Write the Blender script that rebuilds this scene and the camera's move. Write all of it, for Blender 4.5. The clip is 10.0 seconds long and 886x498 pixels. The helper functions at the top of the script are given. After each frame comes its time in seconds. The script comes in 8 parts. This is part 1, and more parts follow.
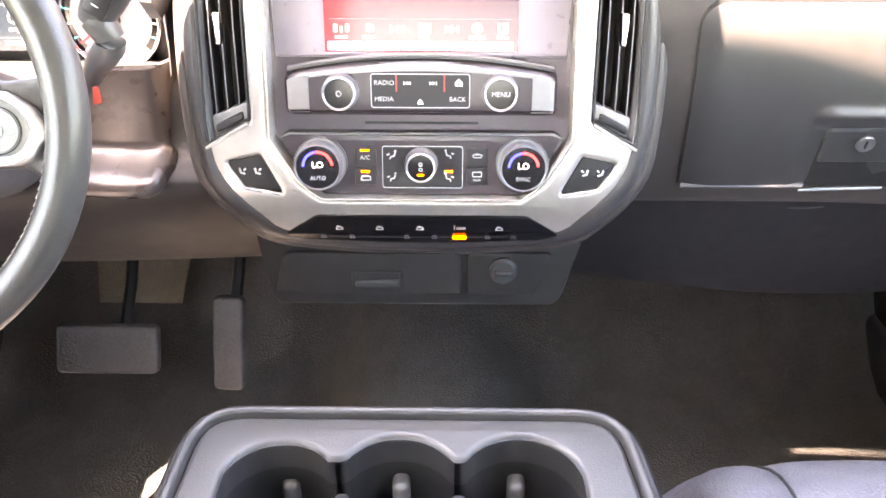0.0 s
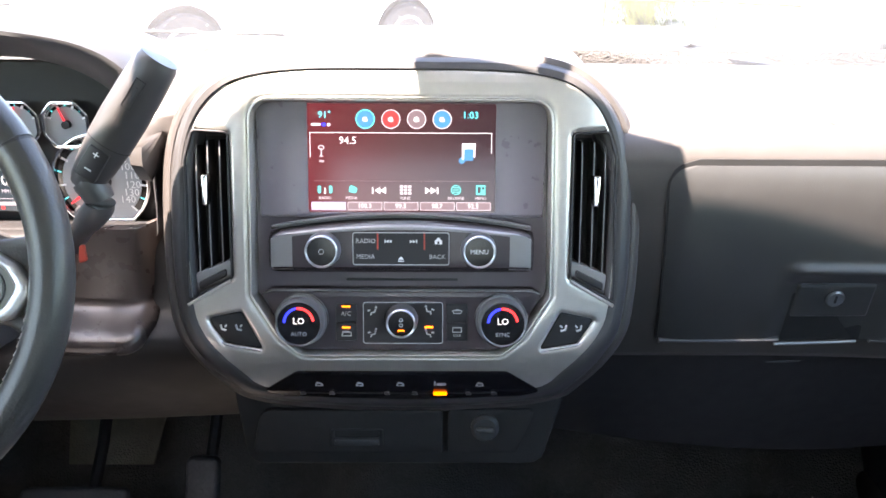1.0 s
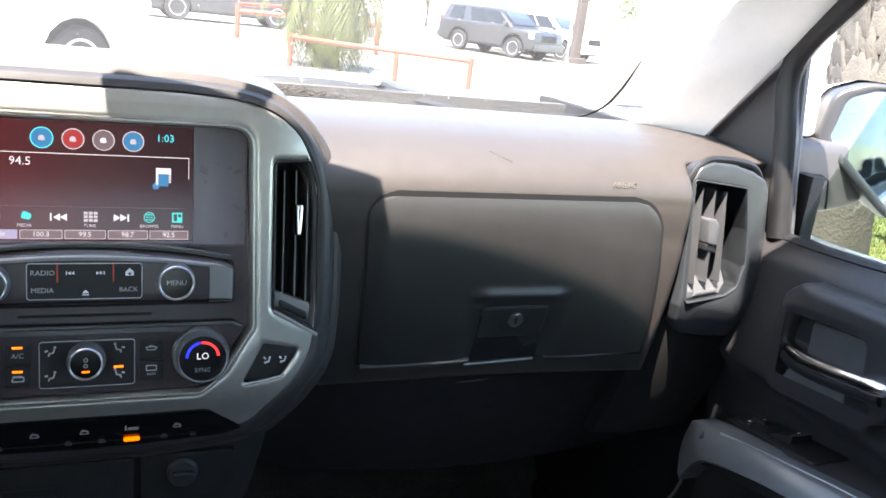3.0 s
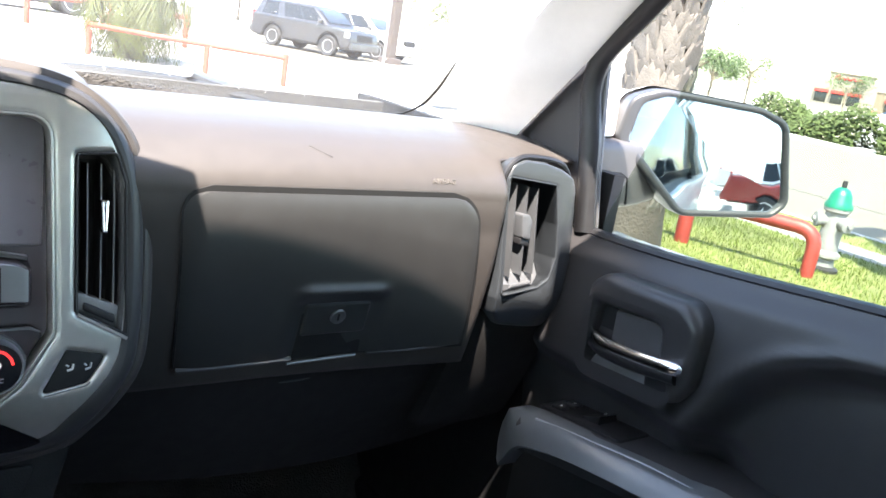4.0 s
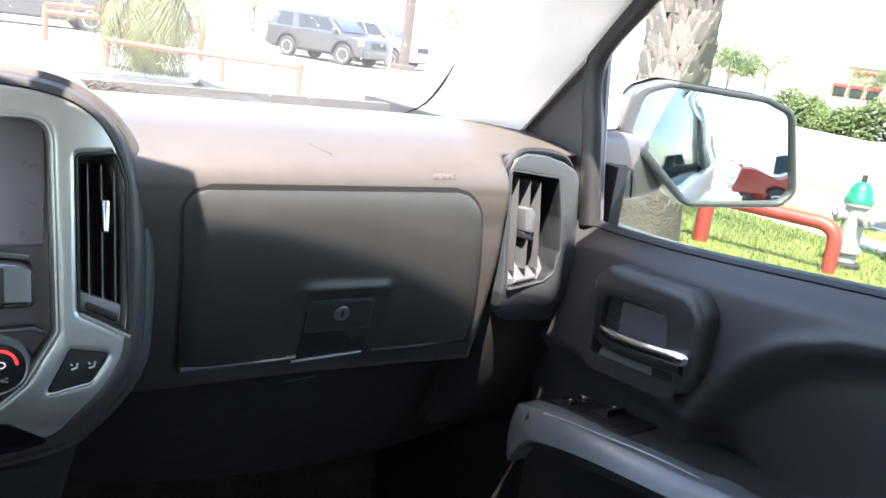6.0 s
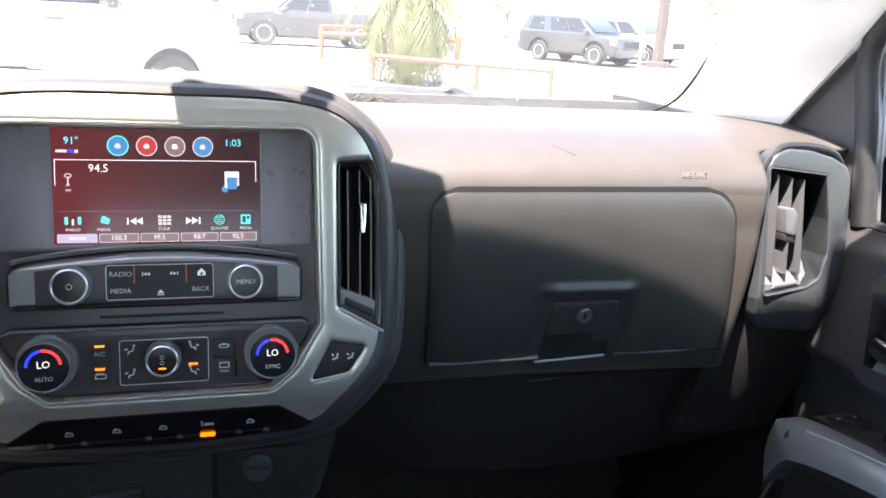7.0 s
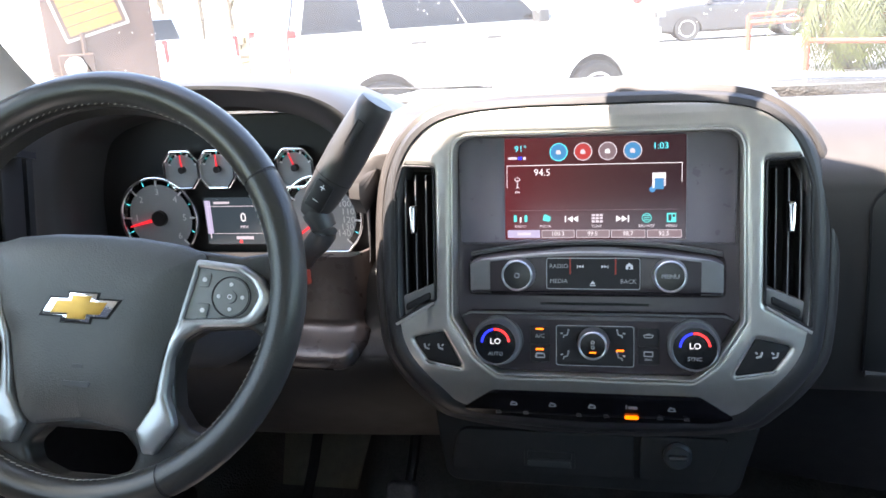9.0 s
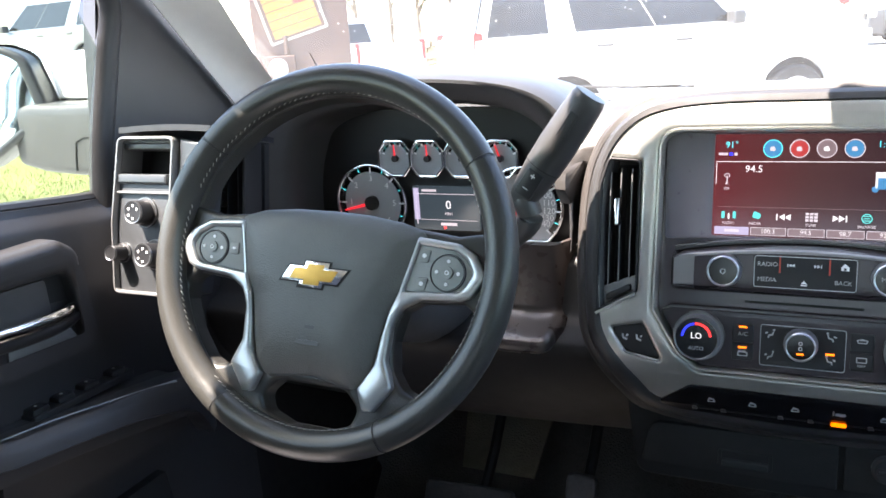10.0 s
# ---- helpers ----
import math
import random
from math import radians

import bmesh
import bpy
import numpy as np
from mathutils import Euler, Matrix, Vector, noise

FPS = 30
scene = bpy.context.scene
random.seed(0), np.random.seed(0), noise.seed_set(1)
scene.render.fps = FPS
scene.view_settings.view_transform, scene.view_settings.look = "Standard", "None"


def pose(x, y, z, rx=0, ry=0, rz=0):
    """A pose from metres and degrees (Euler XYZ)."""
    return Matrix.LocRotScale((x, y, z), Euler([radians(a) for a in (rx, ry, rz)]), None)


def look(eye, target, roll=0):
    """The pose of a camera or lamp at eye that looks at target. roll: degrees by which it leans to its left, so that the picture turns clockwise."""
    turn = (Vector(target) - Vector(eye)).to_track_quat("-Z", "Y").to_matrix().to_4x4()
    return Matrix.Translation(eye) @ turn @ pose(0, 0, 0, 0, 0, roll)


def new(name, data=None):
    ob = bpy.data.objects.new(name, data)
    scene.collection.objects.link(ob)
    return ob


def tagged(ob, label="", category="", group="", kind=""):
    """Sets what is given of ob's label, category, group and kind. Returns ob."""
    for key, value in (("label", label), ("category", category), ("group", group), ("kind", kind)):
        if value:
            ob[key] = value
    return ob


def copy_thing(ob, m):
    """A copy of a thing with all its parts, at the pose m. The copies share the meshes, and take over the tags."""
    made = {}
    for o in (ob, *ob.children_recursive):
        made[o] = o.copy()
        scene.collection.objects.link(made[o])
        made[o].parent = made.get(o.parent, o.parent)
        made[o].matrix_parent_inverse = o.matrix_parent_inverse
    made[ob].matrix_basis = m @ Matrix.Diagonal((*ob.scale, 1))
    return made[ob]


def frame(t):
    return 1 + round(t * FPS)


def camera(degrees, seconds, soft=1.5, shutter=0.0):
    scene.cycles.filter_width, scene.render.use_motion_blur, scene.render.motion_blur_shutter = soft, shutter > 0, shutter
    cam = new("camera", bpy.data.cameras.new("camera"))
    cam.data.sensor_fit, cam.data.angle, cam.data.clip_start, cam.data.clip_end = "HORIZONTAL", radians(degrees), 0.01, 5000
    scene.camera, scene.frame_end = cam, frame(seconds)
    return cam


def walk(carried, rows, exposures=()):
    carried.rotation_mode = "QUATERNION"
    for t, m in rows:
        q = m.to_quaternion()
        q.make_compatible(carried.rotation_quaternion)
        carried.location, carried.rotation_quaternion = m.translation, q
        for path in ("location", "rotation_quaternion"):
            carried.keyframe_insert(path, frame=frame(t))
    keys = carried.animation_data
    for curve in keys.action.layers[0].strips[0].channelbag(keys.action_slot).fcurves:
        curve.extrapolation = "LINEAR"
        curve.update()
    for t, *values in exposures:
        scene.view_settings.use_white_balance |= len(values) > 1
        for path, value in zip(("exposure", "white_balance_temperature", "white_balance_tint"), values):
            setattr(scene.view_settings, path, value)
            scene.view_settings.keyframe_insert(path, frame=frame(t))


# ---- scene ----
# camera and its way: seconds, place in metres, turn in degrees
cam = camera(56.94, 10.0, soft=1.6)
PATH_ROWS = [
    (0, 0.0316, 0.0989, 1.5692, 58.581, -0.067, 0.711),
    (0.5, 0.0349, 0.0976, 1.5779, 64.340, -0.209, 0.206),
    (1, 0.0338, 0.0922, 1.5721, 69.489, -0.404, -0.487),
    (1.5, 0.0305, 0.0893, 1.5678, 71.794, -1.170, -2.713),
    (2, 0.0275, 0.0915, 1.5661, 72.217, -2.978, -8.631),
    (2.5, 0.0241, 0.0939, 1.5650, 72.649, -4.821, -14.578),
    (3, 0.0221, 0.0962, 1.5611, 73.451, -6.590, -21.171),
    (4.5, 0.0190, 0.0998, 1.5526, 75.906, -10.302, -39.220),
    (5, 0.0181, 0.1007, 1.5483, 76.415, -10.935, -42.588),
    (5.2, 0.0178, 0.0990, 1.5500, 76.363, -10.732, -42.295),
    (6.3, 0.0389, 0.0823, 1.5461, 74.910, -6.379, -27.647),
    (6.5, 0.0377, 0.0845, 1.5457, 74.554, -5.643, -24.339),
    (7, 0.0428, 0.0825, 1.5468, 73.901, -3.455, -15.780),
    (7.5, 0.0452, 0.0794, 1.5508, 73.475, -1.493, -8.493),
    (8, 0.0474, 0.0701, 1.5575, 73.490, 0.246, -1.935),
    (8.5, 0.0414, 0.0539, 1.5577, 73.531, 2.006, 5.510),
    (9, 0.0334, 0.0356, 1.5579, 73.863, 3.512, 12.076),
    (9.5, 0.0235, 0.0144, 1.5560, 74.269, 4.148, 18.222),
    (10, 0.0116, -0.0101, 1.5530, 74.878, 3.864, 24.436),
]
EXPOSURES = [(0.0, 6.3, 9000, 32), (0.5, 5.6, 8200, 29), (1.0, 4.4, 7250, 22), (1.5, 3.35, 7000, 20), (2.0, 3.15, 6950, 19), (2.5, 3.3, 6900, 17), (3.0, 3.4, 6900, 16), (5.0, 3.55, 6900, 15), (8.0, 3.7, 6950, 20), (10.0, 3.65, 6900, 17)]
walk(cam, [(t, pose(x, y, z, rx, ry, rz)) for t, x, y, z, rx, ry, rz in PATH_ROWS], EXPOSURES)

# daylight: high sun from behind the driver's shoulder of the truck
TO_SUN = Vector((-0.36, -0.335, 0.87)).normalized()
world = bpy.data.worlds.new("day_sky")
scene.world = world
world.use_nodes = True
wn = world.node_tree
sky = wn.nodes.new("ShaderNodeTexSky")
sky.sky_type, sky.sun_disc = "NISHITA", False
sky.sun_elevation = math.asin(TO_SUN.z)
sky.sun_rotation = math.atan2(TO_SUN.x, TO_SUN.y)
sky.dust_density = 1.2
wn.nodes["Background"].inputs["Strength"].default_value = 0.15
wn.links.new(sky.outputs[0], wn.nodes["Background"].inputs["Color"])
sun = new("sun", bpy.data.lights.new("sun", "SUN"))
sun.data.energy, sun.data.angle, sun.data.color = 3.7, radians(0.6), (1.0, 0.95, 0.88)
sun.matrix_world = look(TO_SUN * 30, (0, 0, 0))

# ---- materials ----
def material(name, color, rough=0.5, metal=0.0, grain=0.0, grain_size=400.0, vary=0.15, vary_size=6.0, emit=None, strength=0.0, coat=0.0, per_piece=0.0):
    """A procedural surface: base colour varied at two scales, roughness wear, fine relief."""
    m = bpy.data.materials.new(name)
    m.use_nodes = True
    nt = m.node_tree
    p = nt.nodes["Principled BSDF"]
    p.inputs["Roughness"].default_value, p.inputs["Metallic"].default_value = rough, metal
    p.inputs["Base Color"].default_value = (*color, 1)
    p.inputs["Coat Weight"].default_value = coat
    tc = nt.nodes.new("ShaderNodeTexCoord")
    if vary:
        big, small = nt.nodes.new("ShaderNodeTexNoise"), nt.nodes.new("ShaderNodeTexNoise")
        big.inputs["Scale"].default_value, small.inputs["Scale"].default_value = vary_size, vary_size * 9
        big.inputs["Detail"].default_value = small.inputs["Detail"].default_value = 5
        add = nt.nodes.new("ShaderNodeMath")
        add.operation = "ADD"
        ramp = nt.nodes.new("ShaderNodeMapRange")
        ramp.inputs["From Min"].default_value, ramp.inputs["From Max"].default_value = 0.6, 1.4
        ramp.inputs["To Min"].default_value, ramp.inputs["To Max"].default_value = 1 - vary, 1 + vary
        mix = nt.nodes.new("ShaderNodeVectorMath")
        mix.operation = "SCALE"
        mix.inputs[0].default_value = color
        for n in (big, small):
            nt.links.new(tc.outputs["Object"], n.inputs["Vector"])
        nt.links.new(big.outputs["Fac"], add.inputs[0])
        nt.links.new(small.outputs["Fac"], add.inputs[1])
        nt.links.new(add.outputs[0], ramp.inputs["Value"])
        scale = ramp.outputs["Result"]
        if per_piece:
            info, pr, mul = nt.nodes.new("ShaderNodeObjectInfo"), nt.nodes.new("ShaderNodeMapRange"), nt.nodes.new("ShaderNodeMath")
            pr.inputs["To Min"].default_value, pr.inputs["To Max"].default_value = 1 - per_piece, 1 + per_piece
            mul.operation = "MULTIPLY"
            nt.links.new(info.outputs["Random"], pr.inputs["Value"])
            nt.links.new(scale, mul.inputs[0])
            nt.links.new(pr.outputs["Result"], mul.inputs[1])
            scale = mul.outputs[0]
        nt.links.new(scale, mix.inputs["Scale"])
        nt.links.new(mix.outputs[0], p.inputs["Base Color"])
        rr = nt.nodes.new("ShaderNodeMapRange")
        rr.inputs["To Min"].default_value, rr.inputs["To Max"].default_value = max(0.02, rough * (1 - min(0.2, vary * 1.3))), min(1.0, rough * (1 + min(0.2, vary * 1.3)))
        nt.links.new(small.outputs["Fac"], rr.inputs["Value"])
        nt.links.new(rr.outputs["Result"], p.inputs["Roughness"])
    if grain:
        v = nt.nodes.new("ShaderNodeTexVoronoi")
        v.inputs["Scale"].default_value = grain_size
        b = nt.nodes.new("ShaderNodeBump")
        b.inputs["Strength"].default_value, b.inputs["Distance"].default_value = grain, 0.4 / grain_size
        nt.links.new(tc.outputs["Object"], v.inputs["Vector"])
        nt.links.new(v.outputs["Distance"], b.inputs["Height"])
        nt.links.new(b.outputs["Normal"], p.inputs["Normal"])
    if emit:
        p.inputs["Emission Color"].default_value = (*emit, 1)
        p.inputs["Emission Strength"].default_value = strength
    return m


def pane_material(name, tint, gloss=0.06, dust=0.0):
    """Thin glass: lets light through with a tint and mirrors a little of the surroundings."""
    m = bpy.data.materials.new(name)
    m.use_nodes = True
    nt = m.node_tree
    nt.nodes.remove(nt.nodes["Principled BSDF"])
    tr, gl, mix = nt.nodes.new("ShaderNodeBsdfTransparent"), nt.nodes.new("ShaderNodeBsdfGlossy"), nt.nodes.new("ShaderNodeMixShader")
    tr.inputs["Color"].default_value = (*tint, 1)
    gl.inputs["Roughness"].default_value = 0.02
    facing, power, range_ = nt.nodes.new("ShaderNodeLayerWeight"), nt.nodes.new("ShaderNodeMath"), nt.nodes.new("ShaderNodeMapRange")
    power.operation = "POWER"
    power.inputs[1].default_value = 4.0
    range_.inputs["To Min"].default_value, range_.inputs["To Max"].default_value = gloss, 0.9
    nt.links.new(facing.outputs["Facing"], power.inputs[0])
    nt.links.new(power.outputs[0], range_.inputs["Value"])
    nt.links.new(range_.outputs["Result"], mix.inputs["Fac"])
    nt.links.new(tr.outputs[0], mix.inputs[1])
    nt.links.new(gl.outputs[0], mix.inputs[2])
    last = mix.outputs[0]
    if dust:
        # a film of dust, also standing in for veiling glare: the sun glows through, patchy as wiped glass is
        film, veil, noise, amount = nt.nodes.new("ShaderNodeBsdfTranslucent"), nt.nodes.new("ShaderNodeMixShader"), nt.nodes.new("ShaderNodeTexNoise"), nt.nodes.new("ShaderNodeMapRange")
        film.inputs["Color"].default_value = (0.85, 0.84, 0.82, 1)
        noise.inputs["Scale"].default_value, noise.inputs["Detail"].default_value = 5.0, 6.0
        amount.inputs["From Min"].default_value, amount.inputs["From Max"].default_value = 0.3, 0.7
        amount.inputs["To Min"].default_value, amount.inputs["To Max"].default_value = dust * 0.6, dust * 1.4
        nt.links.new(noise.outputs["Fac"], amount.inputs["Value"])
        nt.links.new(amount.outputs["Result"], veil.inputs["Fac"])
        nt.links.new(last, veil.inputs[1])
        nt.links.new(film.outputs[0], veil.inputs[2])
        last = veil.outputs[0]
    nt.links.new(last, nt.nodes["Material Output"].inputs["Surface"])
    return m


PAD = material("taupe_soft_pad", (0.046, 0.0408, 0.0375), 0.44, grain=0.14, grain_size=900, vary=0.10)
CHARCOAL = material("charcoal_plastic", (0.058, 0.057, 0.058), 0.40, grain=0.13, grain_size=950, vary=0.12)
DOORSKIN = material("charcoal_door_skin", (0.028, 0.027, 0.028), 0.38, grain=0.18, grain_size=800, vary=0.12)
BLACK = material("black_plastic", (0.010, 0.010, 0.011), 0.45, grain=0.15, grain_size=700, vary=0.15)
PANEL = material("dark_radio_panel", (0.092, 0.075, 0.083), 0.20, vary=0.04)
FACEPANEL = material("dark_control_panel", (0.050, 0.041, 0.044), 0.24, vary=0.05)
KEYBLACK = material("black_key_plastic", (0.006, 0.006, 0.0065), 0.5, vary=0.1)
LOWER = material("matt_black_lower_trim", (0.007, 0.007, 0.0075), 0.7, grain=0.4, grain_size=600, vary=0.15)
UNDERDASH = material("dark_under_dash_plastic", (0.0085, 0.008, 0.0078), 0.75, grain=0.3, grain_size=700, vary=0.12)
INSET = material("gloss_black_inset", (0.005, 0.005, 0.006), 0.2, vary=0.1)
GREYFACE = material("grey_switch_face", (0.030, 0.032, 0.034), 0.40, grain=0.2, grain_size=700, vary=0.08)
SURROUND = material("grey_screen_surround", (0.155, 0.138, 0.155), 0.28, vary=0.06)
TRIMGREY = material("satin_grey_paint", (0.30, 0.315, 0.32), 0.36, metal=0.3, vary=0.08)
VENTGREY = material("mid_grey_vent_plastic", (0.030, 0.034, 0.038), 0.34, grain=0.12, grain_size=700, vary=0.1)
GLOVE = material("dark_grained_glove_box", (0.030, 0.030, 0.0295), 0.38, grain=0.13, grain_size=900, vary=0.10)
VENTLIGHT = material("pale_grey_louvre", (0.066, 0.069, 0.073), 0.4, vary=0.08)
SPOKESILVER = material("satin_silver_spoke_trim", (0.40, 0.41, 0.40), 0.30, metal=0.75, vary=0.06, vary_size=10)
KNEE = material("glossy_brown_black_column_trim", (0.050, 0.038, 0.034), 0.28, grain=0.03, grain_size=500, vary=0.1)
KNEEPAD = material("satin_dark_knee_trim", (0.011, 0.010, 0.010), 0.58, grain=0.1, grain_size=500, vary=0.12)
KNURL = material("dark_knurled_metal", (0.20, 0.20, 0.205), 0.34, metal=0.6, vary=0.1)
STEEL = material("brushed_lock_steel", (0.24, 0.245, 0.25), 0.32, metal=0.9, vary=0.1)
RINGSTEEL = material("satin_ring_steel", (0.45, 0.455, 0.46), 0.28, metal=0.9, vary=0.06)
PEDALGREY = material("worn_pedal_rubber", (0.075, 0.075, 0.082), 0.6, grain=0.4, grain_size=200, vary=0.25, vary_size=20)
EMBOSS = material("pale_worn_emboss", (0.080, 0.073, 0.066), 0.6, vary=0.1)
HUB = material("grained_airbag_plastic", (0.086, 0.088, 0.084), 0.46, grain=0.35, grain_size=600, vary=0.1)
KEYGREY = material("grey_key_plastic", (0.20, 0.21, 0.20), 0.46, vary=0.1)
CONSOLEGREY = material("satin_grey_console", (0.050, 0.049, 0.047), 0.36, grain=0.2, grain_size=600, vary=0.08)
SLOT = material("black_recess", (0.006, 0.006, 0.006), 0.7, vary=0.1)
SILVER = material("satin_silver_trim", (0.53, 0.515, 0.47), 0.30, metal=0.75, vary=0.08, vary_size=10)
DARKSILVER = material("satin_grey_trim", (0.22, 0.22, 0.22), 0.38, metal=0.6, vary=0.08)
CHROME = material("chrome", (0.85, 0.85, 0.86), 0.12, metal=1.0, vary=0.03)
LEATHER = material("black_leather", (0.036, 0.035, 0.0315), 0.33, grain=0.12, grain_size=420, vary=0.07)
LEATHER_SMOOTH = material("worn_smooth_leather", (0.036, 0.035, 0.031), 0.30, grain=0.08, grain_size=500, vary=0.06)
THREAD = material("pale_stitching", (0.34, 0.33, 0.30), 0.8)
CARPET = material("dark_carpet", (0.080, 0.076, 0.071), 0.95, grain=0.9, grain_size=260, vary=0.3, vary_size=14)
HEADLINER = material("grey_headliner", (0.62, 0.60, 0.57), 0.95, grain=0.6, grain_size=350, vary=0.06)
# headliner cloth in a lighter copy, making up for weak light on the pillars
PILLARCLOTH = material("lightened_pillar_cloth", (0.76, 0.74, 0.71), 0.9, grain=0.25, grain_size=500, vary=0.04)
RUBBER = material("rubber", (0.018, 0.018, 0.019), 0.7, grain=0.3, grain_size=300, vary=0.25)
GOLD = material("gold_emblem", (0.62, 0.36, 0.075), 0.42, metal=0.55, grain=0.4, grain_size=900, vary=0.1)
WHITEPRINT = material("white_print", (0.75, 0.75, 0.75), 0.6, vary=0)
GREYPRINT = material("grey_print", (0.42, 0.42, 0.42), 0.6, vary=0)
AMBER = material("amber_lamp", (0.6, 0.25, 0.02), 0.4, vary=0, emit=(1.0, 0.13, 0.0), strength=0.30)
CYAN = material("cyan_display", (0.02, 0.1, 0.12), 0.4, vary=0, emit=(0.05, 0.75, 0.85), strength=0.14)
TEAL = material("teal_display", (0.02, 0.1, 0.1), 0.4, vary=0, emit=(0.05, 0.50, 0.48), strength=0.168)
BLUELIT = material("blue_display", (0.02, 0.03, 0.1), 0.4, vary=0, emit=(0.01, 0.02, 0.75), strength=0.240)
BLUEICON = material("blue_icon_display", (0.02, 0.04, 0.1), 0.4, vary=0, emit=(0.05, 0.28, 0.55), strength=0.09)
REDLIT = material("red_display", (0.1, 0.02, 0.02), 0.4, vary=0, emit=(0.85, 0.03, 0.03), strength=0.216)
REDICON = material("dark_red_display", (0.1, 0.02, 0.02), 0.4, vary=0, emit=(0.22, 0.02, 0.02), strength=0.216)
WHITELIT = material("white_display", (0.2, 0.2, 0.2), 0.4, vary=0, emit=(0.85, 0.85, 0.90), strength=0.115)
GREYLIT = material("grey_display", (0.1, 0.1, 0.1), 0.4, vary=0, emit=(0.36, 0.33, 0.37), strength=0.192)
KEYLIT = material("dim_key_display", (0.05, 0.05, 0.05), 0.4, vary=0, emit=(0.11, 0.075, 0.085), strength=0.192)
VIOLETLIT = material("violet_display", (0.05, 0.05, 0.05), 0.4, vary=0, emit=(0.26, 0.24, 0.36), strength=0.192)
NEEDLE = material("red_needle", (0.55, 0.02, 0.02), 0.4, vary=0, emit=(0.75, 0.02, 0.03), strength=0.120)
GAUGEFACE = material("grey_gauge_face", (0.30, 0.31, 0.32), 0.45, vary=0.05)
LCD = material("grey_lcd", (0.02, 0.025, 0.03), 0.25, vary=0.05, emit=(0.030, 0.044, 0.055), strength=0.12)
ARMGREY = material("satin_dark_arm_trim", (0.13, 0.14, 0.145), 0.34, metal=0.3, vary=0.08)
HOODSKIN = material("charcoal_hood_skin", (0.036, 0.035, 0.035), 0.42, grain=0.13, grain_size=950, vary=0.12)
REDCLEAR = material("red_tell_tale", (0.40, 0.05, 0.03), 0.4, vary=0.05)
SEATLEATHER = material("grey_black_seat_leather", (0.085, 0.085, 0.094), 0.42, grain=0.5, grain_size=350, vary=0.12)
WINDSHIELD = pane_material("windshield_glass", (0.84, 0.86, 0.845), 0.025, 0.012)
SIDEGLASS = pane_material("side_glass", (0.68, 0.73, 0.69), 0.02)
MIRRORGLASS = material("mirror_glass", (0.60, 0.67, 0.70), 0.02, metal=1.0, vary=0)

# the touch screen's picture: dark red, deeper towards one corner
SCREEN = material("touch_screen", (0.02, 0.01, 0.01), 0.12, vary=0)
nt = SCREEN.node_tree
tc = nt.nodes.new("ShaderNodeTexCoord")
sep = nt.nodes.new("ShaderNodeSeparateXYZ")
mr = nt.nodes.new("ShaderNodeMapRange")
mr.inputs["From Min"].default_value, mr.inputs["From Max"].default_value = -0.09, 0.075
cr = nt.nodes.new("ShaderNodeValToRGB")
cr.color_ramp.elements[0].color, cr.color_ramp.elements[1].color = (0.085, 0.012, 0.016, 1), (0.022, 0.010, 0.014, 1)
mid = cr.color_ramp.elements.new(0.55)
mid.color = (0.045, 0.017, 0.019, 1)
nt.links.new(tc.outputs["Object"], sep.inputs[0])
nt.links.new(sep.outputs["X"], mr.inputs["Value"])
nt.links.new(mr.outputs["Result"], cr.inputs["Fac"])
nt.links.new(cr.outputs["Color"], nt.nodes["Principled BSDF"].inputs["Emission Color"])
nt.nodes["Principled BSDF"].inputs["Emission Strength"].default_value = 0.145


# ---- mesh helpers ----
def part(name, bm, mat, parent=None, label="", m=None, sharp=38):
    """One mesh object from a bmesh, shaded smooth with sharp edges, under a thing or a part."""
    bmesh.ops.recalc_face_normals(bm, faces=bm.faces)
    for fc in bm.faces:
        fc.smooth = True
    for e in bm.edges:
        if len(e.link_faces) == 2 and e.calc_face_angle(0) > radians(sharp):
            e.smooth = False
    me = bpy.data.meshes.new(name)
    bm.to_mesh(me)
    bm.free()
    me.materials.append(mat)
    ob = new(name, me)
    if parent:
        ob.parent = parent
    if m is not None:
        ob.matrix_basis = m
    if label:
        ob["label"] = label
    return ob


def thing(name, label, category, m=None, group="", kind=""):
    ob = tagged(new(name), label, category, group, kind)
    ob.empty_display_size = 0.05
    if m is not None:
        ob.matrix_basis = m
    return ob


def area(loop):
    return 0.5 * sum(a[0] * b[1] - b[0] * a[1] for a, b in zip(loop, loop[1:] + loop[:1]))


def rounded(pts, r, seg=5):
    """A closed outline with its corners rounded; r: one radius or one for each corner."""
    n, out = len(pts), []
    for i, p in enumerate(pts):
        rad = r[i] if isinstance(r, (list, tuple)) else r
        p, a, b = Vector(p), Vector(pts[i - 1]), Vector(pts[(i + 1) % n])
        da, db = (a - p), (b - p)
        ang = da.angle(db, math.pi)
        if rad <= 0 or ang > 3.1:
            out.append((p.x, p.y))
            continue
        d = min(rad / math.tan(ang / 2), da.length * 0.48, db.length * 0.48)
        s, e = p + da.normalized() * d, p + db.normalized() * d
        for k in range(seg + 1):
            t = k / seg
            q = s * (1 - t) ** 2 + p * 2 * t * (1 - t) + e * t ** 2
            out.append((q.x, q.y))
    return out


def rect(x0, y0, x1, y1, r=0.0, seg=4):
    pts = [(x0, y0), (x1, y0), (x1, y1), (x0, y1)]
    return rounded(pts, r, seg) if r else pts


def oval(cx, cy, rx, ry=None, n=32, a0=0.0):
    ry = rx if ry is None else ry
    return [(cx + rx * math.cos(a0 + 2 * math.pi * k / n), cy + ry * math.sin(a0 + 2 * math.pi * k / n)) for k in range(n)]


